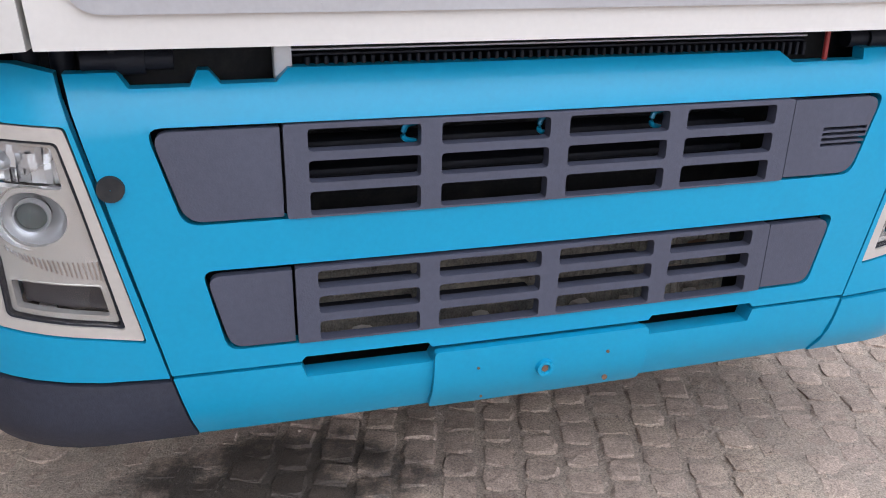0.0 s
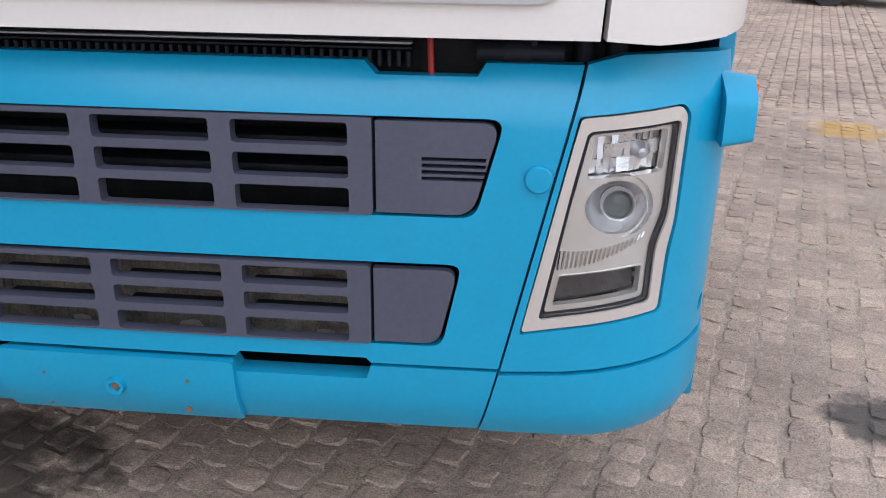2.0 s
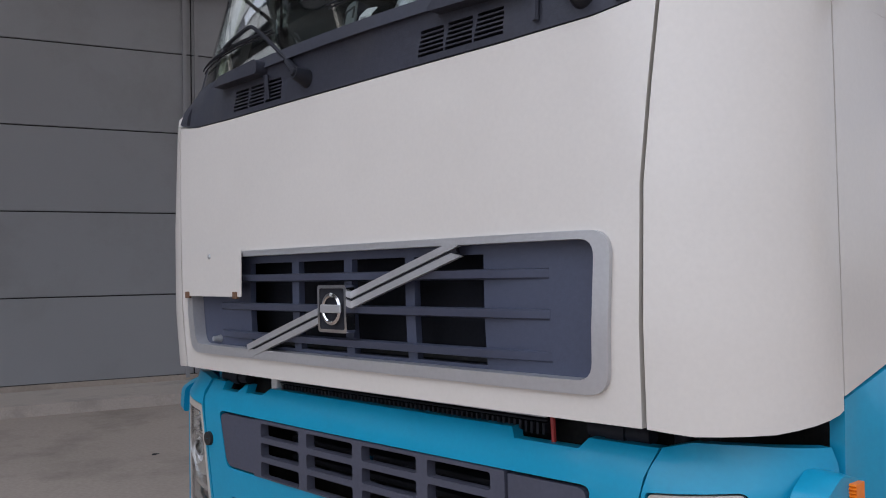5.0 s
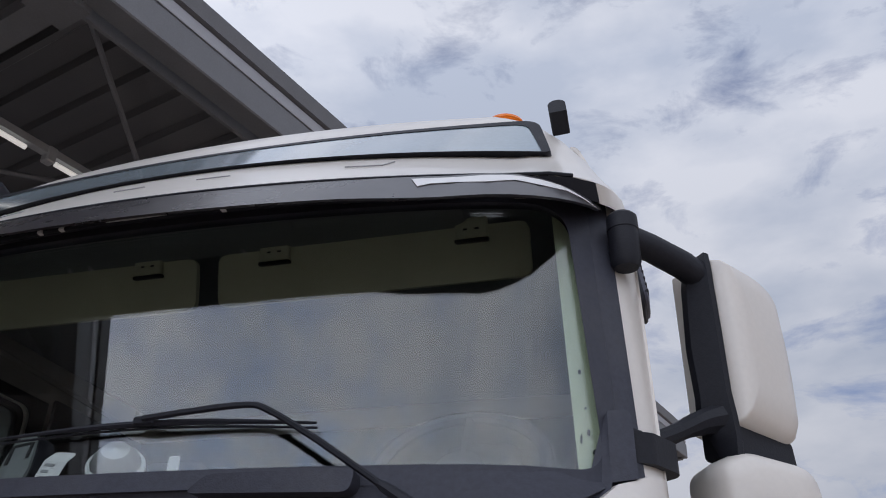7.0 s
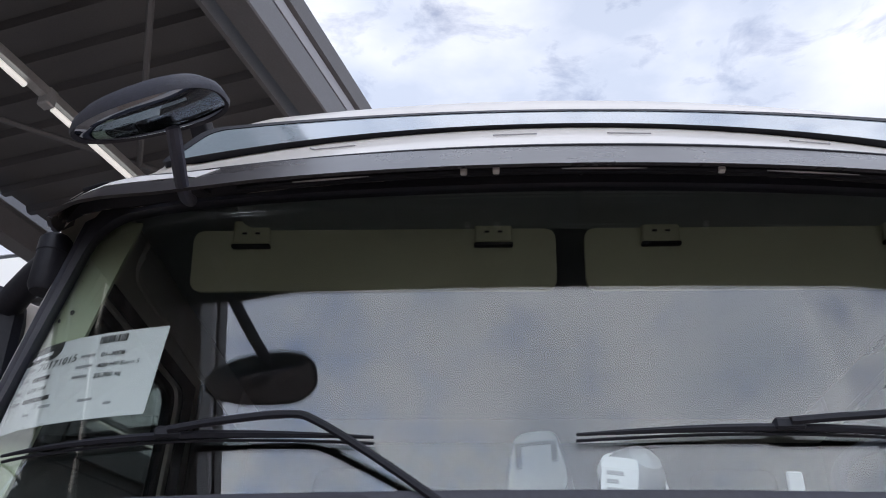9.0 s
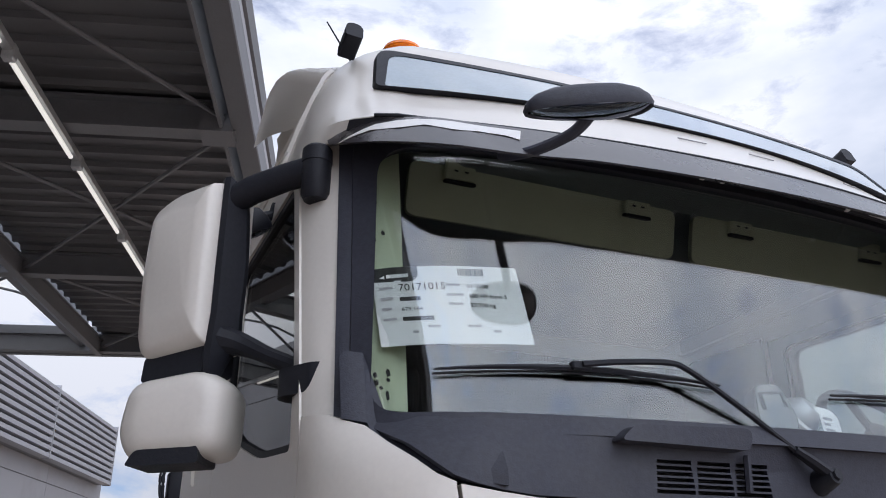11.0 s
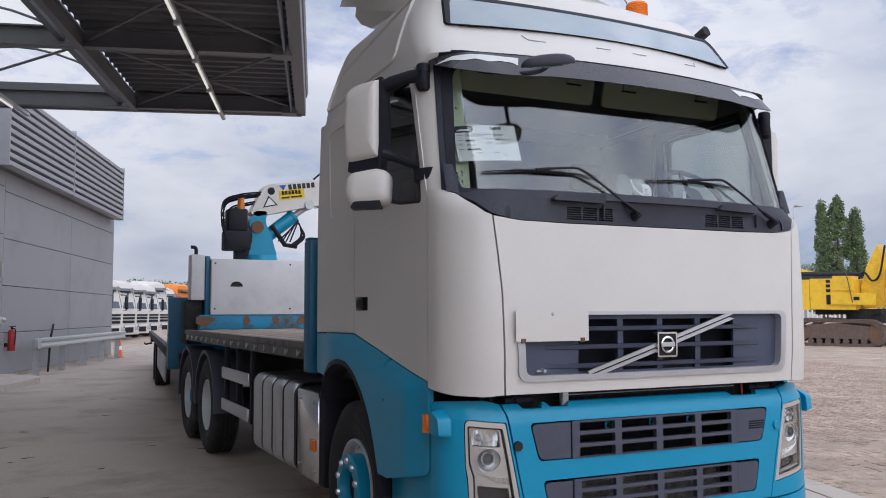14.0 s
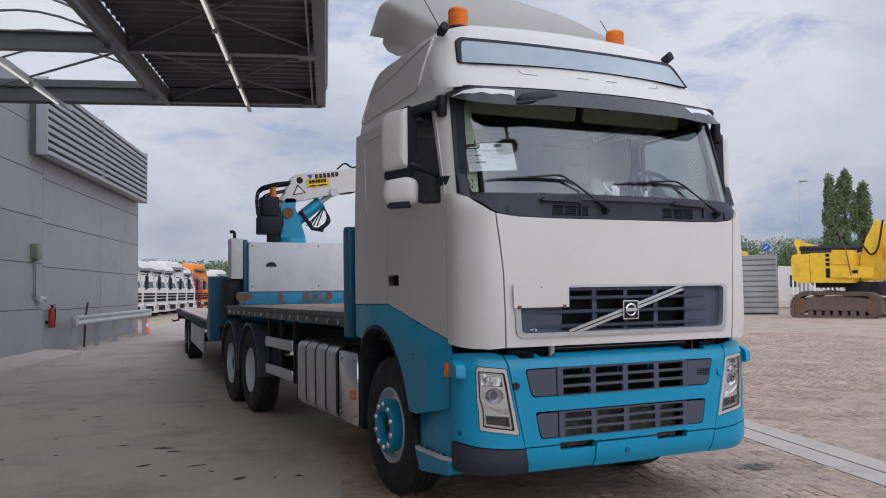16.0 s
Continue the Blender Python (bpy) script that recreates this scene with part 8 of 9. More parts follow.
    for k in range(6):
        bm = bmesh.new()
        y, e = 8.40 + 0.05 * k, 0.035 * k + rng.uniform(-0.03, 0.03)
        tube(bm, curve([(-0.63, y, 2.62 + e), (-0.74 + e, y, 2.88 + e * 0.5), (-0.72 + e * 0.9, y, 3.22 - e * 0.7), (-0.48, y, 3.34 - e), (-0.16, y, 3.39 - e * 0.8)], 6), 0.013 + 0.003 * (k % 2), 6)
        part("hose", bm, M["black"], cr)
    bm = bmesh.new()
    tube(bm, [(0.02, 8.5, 2.90), (0.22, 8.5, 2.62), (0.40, 8.5, 2.60)], 0.035, 7)
    part("link_arm", bm, M["black"], cr)
    for k in range(4):
        bm = bmesh.new()
        tube(bm, curve([(0.10 + 0.06 * k, 8.44, 2.66), (0.24 + 0.05 * k, 8.43, 2.80 + 0.05 * k), (0.40, 8.44, 2.95), (0.44 + 0.02 * k, 8.44, 2.75), (0.30 + 0.03 * k, 8.44, 2.62)], 6), 0.012, 6)
        part("hose", bm, M["black"], cr)
    bm = bmesh.new()
    tube(bm, curve([(0.65, 8.5, 3.62), (0.78, 8.5, 3.72), (0.92, 8.5, 3.66), (1.1, 8.5, 3.72)], 6), 0.016, 6)
    part("hose", bm, M["black"], cr)
    # outer boom hanging down behind the far side of the bed
    bm = bmesh.new()
    box(bm, (1.12, 8.48, 1.5), (1.34, 8.72, 3.45), 0.03)
    part("outer_boom", bm, M["white"], cr, "white outer boom folded down")
    bm = bmesh.new()
    cyl(bm, (1.0, 8.5, 1.4), (1.0, 8.5, 2.5), 0.06, n=14)
    part("boom_ram", bm, M["blue"], cr)
    for k in range(5):
        bm = bmesh.new()
        tube(bm, curve([(1.25 + 0.04 * k, 8.42, 3.0 - 0.1 * k), (1.42 + 0.05 * k, 8.4, 3.02 - 0.1 * k), (1.62 - 0.02 * k, 8.4, 2.65 - 0.12 * k), (1.5, 8.4, 2.2 - 0.1 * k), (1.3, 8.42, 2.05 - 0.08 * k)], 6), 0.014, 6)
        part("hose", bm, M["black"], cr)
    # cross frame and rear light beam
    bm = bmesh.new()
    box(bm, (-1.2, 8.85, 0.85), (1.2, 8.95, 1.05), 0.01)
    part("rear_beam", bm, M["dark"], lorry)


def build_trailer():
    t = thing("drawbar_trailer", (0, 12, 0), "blue flatbed trailer with a timber deck behind the lorry", "trailer")
    Y1, Z = 24.5, 1.10
    bm = bmesh.new()
    prism(bm, rounded([(9.35, 0.80), (10.0, 0.85), (10.05, 1.15), (9.75, 1.25), (9.72, 1.86), (9.35, 1.86)], 0.02), lambda u, v, w: Vector((w, u, v)), -1.25, 1.25)
    part("gooseneck", bm, M["deepblue"], t, "dark blue front frame of the trailer")
    for sign in (-1, 1):
        bm = bmesh.new()
        box(bm, (min(sign * 1.15, sign * 1.25), 9.9, Z - 0.15), (max(sign * 1.15, sign * 1.25), Y1, Z), 0.01)
        part("edge_rail", bm, M["black"], t)
        for y in (16.7, 18.3):
            wheel("wheel", y, sign, "drive", 0.47, 1.08, t, "trailer wheel with a dark tyre")
        for a, b in ((11.2, 13.4), (13.45, 15.6)):
            bm = bmesh.new()
            box(bm, (min(sign * 1.20, sign * 1.23), a, 0.48), (max(sign * 1.20, sign * 1.23), b, 0.92), 0.01)
            part("side_panel", bm, M["steel"], t, "grey metal side panel")
    n = 11
    for k in range(n):
        bm = bmesh.new()
        a = -1.15 + 2.3 * k / n
        box(bm, (a + 0.003, 9.9, Z - 0.06), (a + 2.3 / n - 0.003, Y1, Z - 0.004 + 0.003 * (k % 2)), 0.003, 1)
        part("board", bm, M["timber"], t)
    bm = bmesh.new()
    box(bm, (-0.5, 9.0, 0.7), (0.5, Y1 - 0.3, 0.98), 0.02)
    part("frame_beam", bm, M["dark"], t)
    bm = bmesh.new()
    for y in (16.7, 18.3):
        cyl(bm, (-0.95, y, 0.47), (0.95, y, 0.47), 0.08, n=10)
    part("axle", bm, M["dark"], t)
    bm = bmesh.new()
    box(bm, (-1.2, Y1 - 0.02, 0.75), (1.2, Y1 + 0.06, 1.1), 0.01)
    tube(bm, [(-1.15, Y1, 0.72), (-1.35, Y1 + 0.05, 0.68), (-1.38, Y1 + 0.05, 0.74)], 0.03, 7)
    part("rear_bar", bm, M["black"], t)
    pivot = Vector((-1.25, 9.2, 0))
    t.matrix_basis = Matrix.Translation(pivot + Vector((-0.05, 0, 0))) @ Matrix.Rotation(radians(-5.35), 4, "Z") @ Matrix.Translation(-pivot) @ t.matrix_basis


build_chassis()
build_crane()
build_trailer()


# ---- round the yard ----
def build_wall_things():
    # guard rail
    g = thing("guard_rail", yard(0.6, 26), "galvanised steel crash barrier along the hall wall", "crash barrier")
    bm = bmesh.new()
    prof = [(0.60, 1.0), (0.66, 0.97), (0.66, 0.92), (0.61, 0.87), (0.61, 0.85), (0.66, 0.80), (0.66, 0.75), (0.60, 0.71), (0.59, 0.71), (0.645, 0.755), (0.645, 0.795), (0.595, 0.845), (0.595, 0.875), (0.645, 0.925), (0.645, 0.965), (0.59, 1.0)]
    prism(bm, prof, lambda u, v, w: YARD @ Vector((u, w, v)), 22.5, 32.6)
    part("beam", bm, M["steel"], g)
    bm = bmesh.new()
    prism(bm, rounded([(22.25, 0.72), (22.52, 0.72), (22.52, 1.0), (22.25, 1.0)], 0.1, 5), lambda u, v, w: YARD @ Vector((w, u, v)), 0.57, 0.66)
    part("end_cap", bm, M["steel"], g)
    for s in (22.6, 24.9, 27.2, 29.5, 31.8):
        bm = bmesh.new()
        box(bm, (0.45, s - 0.06, 0.0), (0.59, s - 0.045, 0.98), m=YARD)
        box(bm, (0.45, s + 0.045, 0.0), (0.59, s + 0.06, 0.98), m=YARD)
        box(bm, (0.51, s - 0.045, 0.0), (0.53, s + 0.045, 0.98), m=YARD)
        part("post", bm, M["steel"], g)
    st = thing("steel_bar", yard(0.3, 24.6), "dark bent steel bar leaning behind the barrier", "bar")
    bm = bmesh.new()
    tube(bm, [yard(0.35, 24.2, 0.01), yard(0.30, 24.5, 0.9), yard(0.32, 24.7, 1.35)], 0.03, 7)
    part("bar", bm, M["dark"], st)
    # fire extinguisher
    e = thing("fire_extinguisher", yard(0.15, 21.78, 0.7), "red fire extinguisher hung on the wall", "extinguisher")
    bm = bmesh.new()
    lathe(bm, [(0.001, 0), (0.085, 0.0), (0.095, 0.02), (0.095, 0.46), (0.08, 0.52), (0.03, 0.55), (0.001, 0.55)], Matrix.Translation(yard(0.16, 21.78, 0.70)), 20)
    part("cylinder", bm, M["red"], e)
    bm = bmesh.new()
    cyl(bm, yard(0.16, 21.78, 1.25), yard(0.16, 21.78, 1.32), 0.03)
    tube(bm, curve([yard(0.16, 21.78, 1.28), yard(0.26, 21.73, 1.24), yard(0.27, 21.71, 1.0), yard(0.25, 21.71, 0.85)], 5), 0.014, 6)
    tube(bm, [yard(0.10, 21.78, 1.32), yard(0.26, 21.78, 1.33)], 0.012, 6)
    part("valve", bm, M["black"], e)
    bm = bmesh.new()
    box(bm, (0.0, 21.73, 0.8), (0.075, 21.83, 0.9), m=YARD)
    part("wall_bracket", bm, M["black"], e)
    # electric box with conduits
    b = thing("electric_box", yard(0.1, 20.70, 2.55), "grey-green electric cabinet on the wall with two conduits", "electric box")
    bm = bmesh.new()
    box(bm, (0.0, 20.48, 2.55), (0.18, 20.92, 2.95), 0.015, m=YARD)
    part("cabinet", bm, material("cabinet_green", (0.16, 0.16, 0.12), 0.5), b)
    bm = bmesh.new()
    box(bm, (0.0, 20.94, 2.56), (0.12, 21.15, 2.93), 0.01, m=YARD)
    part("side_box", bm, M["louvre"], b)
    for k, s in enumerate((20.62, 20.76)):
        bm = bmesh.new()
        tube(bm, [yard(0.05, s + 0.1, 2.55), yard(0.05, s, 2.45), yard(0.05, s, 1.55 - 0.03 * k), yard(0.05, 20.95, 1.45 - 0.03 * k)], 0.02, 7)
        part("conduit", bm, M["steel"], b)
    bm = bmesh.new()
    box(bm, (0.0, 20.90, 1.40), (0.14, 21.15, 1.58), 0.02, m=YARD)
    cyl(bm, yard(0.1, 21.15, 1.5), yard(0.12, 21.32, 1.5), 0.05, 0.06, 12)
    part("socket", bm, M["steel"], b)
    # wall lamp over the door
    w = thing("wall_lamp", yard(0.1, 4.38, 6.1), "round grey wall lamp above the sectional door", "lamp")
    bm = bmesh.new()
    lathe(bm, [(0.001, 0.12), (0.06, 0.11), (0.085, 0.06), (0.09, 0.0)], Matrix.Translation(yard(0.002, 4.38, 6.12)) @ Matrix.Rotation(-TURN, 4, "Z") @ Matrix.Rotation(radians(90), 4, "Y"), 18)
    part("lamp_body", bm, M["steel"], w)
    # traffic cone
    c = thing("traffic_cone", yard(0.55, 32.1), "orange-red traffic cone beyond the barrier", "cone")
    m = Matrix.Translation(yard(0.55, 32.1))
    bm = bmesh.new()
    lathe(bm, [(0.17, 0.0), (0.17, 0.03), (0.13, 0.035), (0.12, 0.05), (0.03, 0.7), (0.02, 0.71), (0.001, 0.71)], m, 18)
    part("cone_body", bm, M["cone"], c)
    bm = bmesh.new()
    lathe(bm, [(0.088, 0.30), (0.091, 0.30), (0.070, 0.44), (0.066, 0.44)], m, 18)
    part("white_band", bm, M["paper"], c)


def build_scraps():
    """Dark scraps of dirt lying on the concrete, and a worn white paint stroke."""
    rng = random.Random(31)
    v, f = [], []
    spots = [(-3.25, 6.81), (-3.1, 7.06), (-3.58, 5.47), (-3.58, 4.43), (-2.5, 4.07), (-2.74, 2.94), (-2.33, 2.9), (-2.17, 2.51), (-1.88, 2.41), (-1.69, 2.37), (-1.21, 6.84), (-2.38, 5.97), (-2.41, 3.24)]
    spots += [(rng.uniform(-5.5, -1.5), rng.uniform(1.5, 16.0)) for _ in range(22)]
    for x, y in spots:
        n, length, wide, turn = 9, rng.uniform(0.03, 0.11), rng.uniform(0.012, 0.035), rng.gauss(0, 0.5)
        k = len(v)
        for j in range(n):
            a = 2 * math.pi * j / n
            p, q = length * math.cos(a) * rng.uniform(0.6, 1.2), wide * math.sin(a) * rng.uniform(0.5, 1.3)
            v.append((x + p * math.cos(turn) - q * math.sin(turn), y + p * math.sin(turn) + q * math.cos(turn), 0.0045))
        v.append((x, y, 0.010))
        f += [(k + j, k + (j + 1) % n, k + n) for j in range(n)]
    me = bpy.data.meshes.new("dirt_scraps")
    me.from_pydata(v, [], f)
    me.materials.append(M["dark"])
    tagged(new("dirt_scraps", me), "dark scraps of dirt on the concrete", "dirt", kind="stuff")


FAR = ("parked_lorry", "excavator", "panel_stack", "white_van", "white_railing", "pipe_stack", "yellow_bucket", "road_sign", "street_lamp", "poplar_tree", "tree_line", "hedge_line")


def build_far_lorries():
    """A row of parked lorries seen from their fronts."""
    glass = material("far_glass", (0.10, 0.13, 0.16), 0.12)
    def lorry_at(body, label, height):
        t = thing("parked_lorry", (0, 0, 0), label, "lorry", "row of parked lorries")
        top = height - 0.62
        def y_front(z):
            return 0.0 if z < 1.95 else (z - 1.95) * 0.24
        bm = bmesh.new()
        rows = []
        for z, x, y0 in ((0.95, 1.20, 0.03), (1.9, 1.24, 0.0), (top, 1.17, y_front(top)), (height - 0.22, 1.10, 0.52), (height - 0.04, 0.95, 0.9), (height, 0.75, 1.3)):
            rows.append([bm.verts.new(p) for p in ((-x, y0 + 0.28, z), (-x + 0.12, y0 + 0.06, z), (-x + 0.4, y0, z), (x - 0.4, y0, z), (x - 0.12, y0 + 0.06, z), (x, y0 + 0.28, z), (x, 2.2, z), (-x, 2.2, z))])
        for a, b in zip(rows, rows[1:]):
            for k in range(8):
                bm.faces.new((a[k], a[(k + 1) % 8], b[(k + 1) % 8], b[k]))
        bm.faces.new(rows[-1])
        bm.faces.new(rows[0][::-1])
        part("cab", bm, body, t, angle=30)
        lean = lambda u, v, w: Vector((u, w + y_front(v) + 0.075 * (abs(u) / 1.05) ** 4, v))
        bm = bmesh.new()
        prism(bm, dense(rounded([(-1.1, 1.88), (1.1, 1.88), (1.03, top + 0.05), (-1.03, top + 0.05)], 0.08), 0.2), lean, -0.012, 0.02)
        part("windscreen_frame", bm, M["black"], t)
        bm = bmesh.new()
        prism(bm, dense(rounded([(-0.98, 2.02), (0.98, 2.02), (0.94, top - 0.12), (-0.94, top - 0.12)], 0.08), 0.2), lean, -0.02, -0.005)
        part("windscreen", bm, glass, t)
        for sx in (-1, 1):
            bm = bmesh.new()
            prism(bm, rounded([(0.42, 1.95), (1.25, 1.95), (1.25, top - 0.1), (0.62, top - 0.1)], 0.05), lambda u, v, w: Vector((sx * (w - 0.05 * (v - 1.9)), u, v)), 1.232, 1.248)
            part("side_window", bm, glass, t)
            bm = bmesh.new()
            box(bm, (min(sx * 1.3, sx * 1.52), 0.0, 1.95), (max(sx * 1.3, sx * 1.52), 0.14, 2.75), 0.04)
            tube(bm, [(sx * 1.15, 0.3, 2.85), (sx * 1.4, 0.1, 2.82), (sx * 1.42, 0.08, 1.9), (sx * 1.15, 0.2, 1.85)], 0.04, 5)
            part("mirror", bm, M["black"], t)
            bm = bmesh.new()
            box(bm, (min(sx * 0.78, sx * 1.18), -0.05, 0.60), (max(sx * 0.78, sx * 1.18), 0.08, 0.98), 0.03)
            part("headlight", bm, M["chrome"], t)
            for y in (1.3, 5.0):
                bm = bmesh.new()
                m = pose(sx * 1.05, y, 0.5, 0, 90 * sx, 0)
                lathe(bm, [(0.28, -0.15), (0.48, -0.15), (0.5, -0.1), (0.5, 0.1), (0.48, 0.15), (0.28, 0.15), (0.2, 0.05), (0.001, 0.05)], m, 22)
                part("wheel", bm, M["rubber"], t)
        bm = bmesh.new()
        box(bm, (-1.23, -0.03, 0.32), (1.23, 0.75, 0.97), 0.06)
        part("bumper", bm, body, t)
        for z0, z1, w0 in ((1.08, 1.24, 0.72), (1.32, 1.46, 0.74), (1.54, 1.66, 0.76), (0.45, 0.80, 0.62)):
            bm = bmesh.new()
            prism(bm, rounded([(-w0, z0), (w0, z0), (w0, z1), (-w0, z1)], 0.03), lambda u, v, w: Vector((u, w, v)), -0.045, 0.02)
            part("grille_slot", bm, M["black"], t)
        bm = bmesh.new()
        prism(bm, [(0.30, top + 0.02), (0.42, top + 0.10), (0.10, top - 0.08), (0.02, top - 0.10)], lambda u, v, w: Vector((w, u, v)), -1.02, 1.02)
        part("sun_visor", bm, M["visor"], t)
        bm = bmesh.new()
        box(bm, (-0.45, 2.2, 0.7), (0.45, 6.2, 1.0), 0.03)
        part("frame", bm, M["dark"], t)
        return t
    def spot(k):
        return Matrix.Translation(Vector((1.35 + 1.2 * k, 51.0 + 3.6 * k, 0))) @ Matrix.Rotation(radians(47), 4, "Z")
    w1 = lorry_at(M["white"], "white parked lorry cab in a row", 3.9)
    w2 = lorry_at(M["white"], "tall white parked lorry cab in a row", 4.25)
    o1 = lorry_at(M["orange"], "tall orange parked lorry cab in a row", 4.45)
    r1 = lorry_at(M["red"], "red parked lorry cab in a row", 3.5)
    w1.matrix_basis, w2.matrix_basis, r1.matrix_basis, o1.matrix_basis = spot(0), spot(4), spot(6), spot(7.2)
    for k, src in ((-1, w1), (1, w1), (2, w1), (3, w1), (5, w1), (9, w1), (11, w2)):
        copy_thing(src, spot(k))


def build_excavator():
    e = thing("excavator", (32.0, 24.3, 0), "yellow crawler excavator with rusty tracks on the yard", "excavator")
    fx, fy = Vector((0.342, -0.940, 0)), Vector((0.940, 0.342, 0))
    base = Vector((29.7, 25.4, 0))
    def at(u, v, w=0.0):
        return base + fx * (u * 0.84) + fy * w + Vector((0, 0, v))
    for w in (0.0, 2.4):
        out = rounded([(0.0, 0.1), (0.5, 0.0), (4.4, 0.0), (4.9, 0.25), (4.9, 0.85), (4.4, 1.15), (0.7, 1.25), (0.0, 0.85)], 0.35, 4)
        inn = [(2.45 + (u - 2.45) * 0.93, 0.58 + (v - 0.58) * 0.80) for u, v in out]
        bm = bmesh.new()
        n = len(out)
        A = [[bm.verts.new(at(u, v, w + d)) for u, v in poly] for poly, d in ((out, 0), (out, 0.6), (inn, 0.6), (inn, 0))]
        for a, b in zip(A, A[1:] + A[:1]):
            for k in range(n):
                bm.faces.new((a[k], a[(k + 1) % n], b[(k + 1) % n], b[k]))
        part("track", bm, M["track"], e)
        ring = dense(out, 0.19)
        bm = bmesh.new()
        for p in ring:
            c = Vector((p[0] - 2.45, (p[1] - 0.58) * 3, 0)).normalized()
            box(bm, (-0.07, -0.02, -0.035), (0.07, 0.62, 0.035), m=Matrix.Translation(at(*p, w)) @ Matrix(((fx.x, fy.x, 0, 0), (fx.y, fy.y, 0, 0), (0, 0, 1, 0), (0, 0, 0, 1))) @ Matrix.Rotation(-math.atan2(c.x, c.y), 4, "Y"))
        part("track_shoe", bm, M["track"], e)
        bm = bmesh.new()
        prism(bm, rounded([(0.9, 0.36), (4.2, 0.32), (4.2, 0.92), (2.5, 1.06), (0.9, 0.98)], 0.05), lambda u, v, q: at(u, v, q), w + 0.04, w + 0.5)
        part("track_frame", bm, M["track"], e)
        for u, r in ((0.5, 0.40), (4.45, 0.38)):
            bm = bmesh.new()
            cyl(bm, at(u, 0.58, w + 0.06), at(u, 0.58, w + 0.54), r, n=20)
            part("sprocket", bm, M["rust"], e)
        for k in range(7):
            bm = bmesh.new()
            cyl(bm, at(1.1 + k * 0.47, 0.22, w + 0.05), at(1.1 + k * 0.47, 0.22, w + 0.5), 0.14, n=14)
            part("roller", bm, M["track"], e)
    bm = bmesh.new()
    cyl(bm, at(3.6, 1.1, 1.5), at(3.6, 1.7, 1.5), 0.9, n=24)
    part("slew_ring", bm, M["dark"], e)
    bm = bmesh.new()
    prism(bm, rounded([(0.02, 1.85), (0.35, 1.70), (1.07, 1.68), (1.07, 3.12), (0.12, 3.10), (0.0, 2.95)], [0.15, 0.12, 0.02, 0.05, 0.12, 0.1], 4), lambda u, v, q: at(u, v, q), 0.2, 2.8)
    part("counterweight", bm, M["yellow"], e, "rounded yellow counterweight")
    bm = bmesh.new()
    prism(bm, rounded([(1.09, 1.70), (3.5, 1.66), (3.5, 3.12), (1.09, 3.15)], [0.02, 0.02, 0.1, 0.06], 4), lambda u, v, q: at(u, v, q), 0.22, 2.8)
    part("engine_house", bm, M["yellow"], e, "yellow engine cover")
    bm = bmesh.new()
    prism(bm, rounded([(2.25, 1.92), (4.55, 1.88), (4.55, 2.40), (3.2, 2.46), (2.25, 2.46)], 0.05), lambda u, v, q: at(u, v, q), 0.12, 0.22)
    part("side_panel", bm, M["yellow"], e)
    bm = bmesh.new()
    prism(bm, rounded([(2.35, 2.56), (3.4, 2.56), (3.4, 3.22), (2.35, 3.26)], 0.05), lambda u, v, q: at(u, v, q), 0.16, 1.0)
    part("tool_locker", bm, M["yellow"], e)
    bm = bmesh.new()
    prism(bm, rounded([(3.45, 2.10), (3.75, 2.10), (3.75, 2.26), (3.45, 2.26)], 0.03), lambda u, v, q: at(u, v, q), 0.108, 0.13)
    part("handle_recess", bm, M["black"], e)
    for k, v in enumerate((1.92, 2.50, 2.72, 2.94)):
        h = 0.46 if k == 0 else 0.14
        bm = bmesh.new()
        prism(bm, rounded([(1.98, v), (2.20, v), (2.20, v + h), (1.98, v + h)], 0.02), lambda a, b, q: at(a, b, q), 0.19, 0.25)
        part("vent", bm, M["black"], e, "dark side vent")
    bm = bmesh.new()
    prism(bm, rounded([(1.15, 1.45), (4.6, 1.45), (4.6, 1.68), (1.15, 1.72)], 0.03), lambda u, v, q: at(u, v, q), 0.7, 2.4)
    part("turntable_frame", bm, M["dark"], e)
    bm = bmesh.new()
    prism(bm, rounded([(3.6, 1.75), (4.7, 1.75), (4.8, 3.5), (4.5, 4.7), (3.9, 3.7), (3.55, 2.7)], 0.08), lambda u, v, q: at(u, v, q), 0.9, 1.7)
    part("boom_foot", bm, M["yellow"], e)
    bm = bmesh.new()
    prism(bm, rounded([(3.75, 2.7), (4.6, 2.4), (7.3, 6.4), (9.3, 7.5), (9.1, 8.1), (6.9, 7.3)], 0.15), lambda u, v, q: at(u, v, q), 1.0, 1.6)
    part("boom", bm, M["yellow"], e, "yellow boom raised beside the cab")
    bm = bmesh.new()
    cyl(bm, at(4.9, 2.0, 0.85), at(6.7, 5.4, 0.85), 0.14, n=14)
    part("boom_ram", bm, M["yellow"], e)
    bm = bmesh.new()
    tube(bm, curve([at(3.5, 3.1, 0.8), at(3.8, 3.4, 0.75), at(4.2, 3.0, 0.75), at(4.6, 3.3, 0.75), at(4.9, 4.6, 0.8)], 6), 0.045, 7)
    part("hose", bm, M["black"], e)
    bm = bmesh.new()
    tube(bm, curve([at(3.4, 2.0, 0.08), at(3.1, 3.4, 0.08), at(2.6, 4.5, 0.1), at(2.4, 4.7, 0.1), at(2.2, 4.65, 0.1)], 4), 0.022, 6)
    part("handrail", bm, M["track"], e)
    bm = bmesh.new()
    prism(bm, rounded([(5.2, 1.7), (6.6, 1.7), (6.8, 2.8), (6.3, 3.5), (5.2, 3.5)], 0.1), lambda u, v, q: at(u, v, q), 0.2, 1.0)
    part("cab", bm, M["yellow"], e)


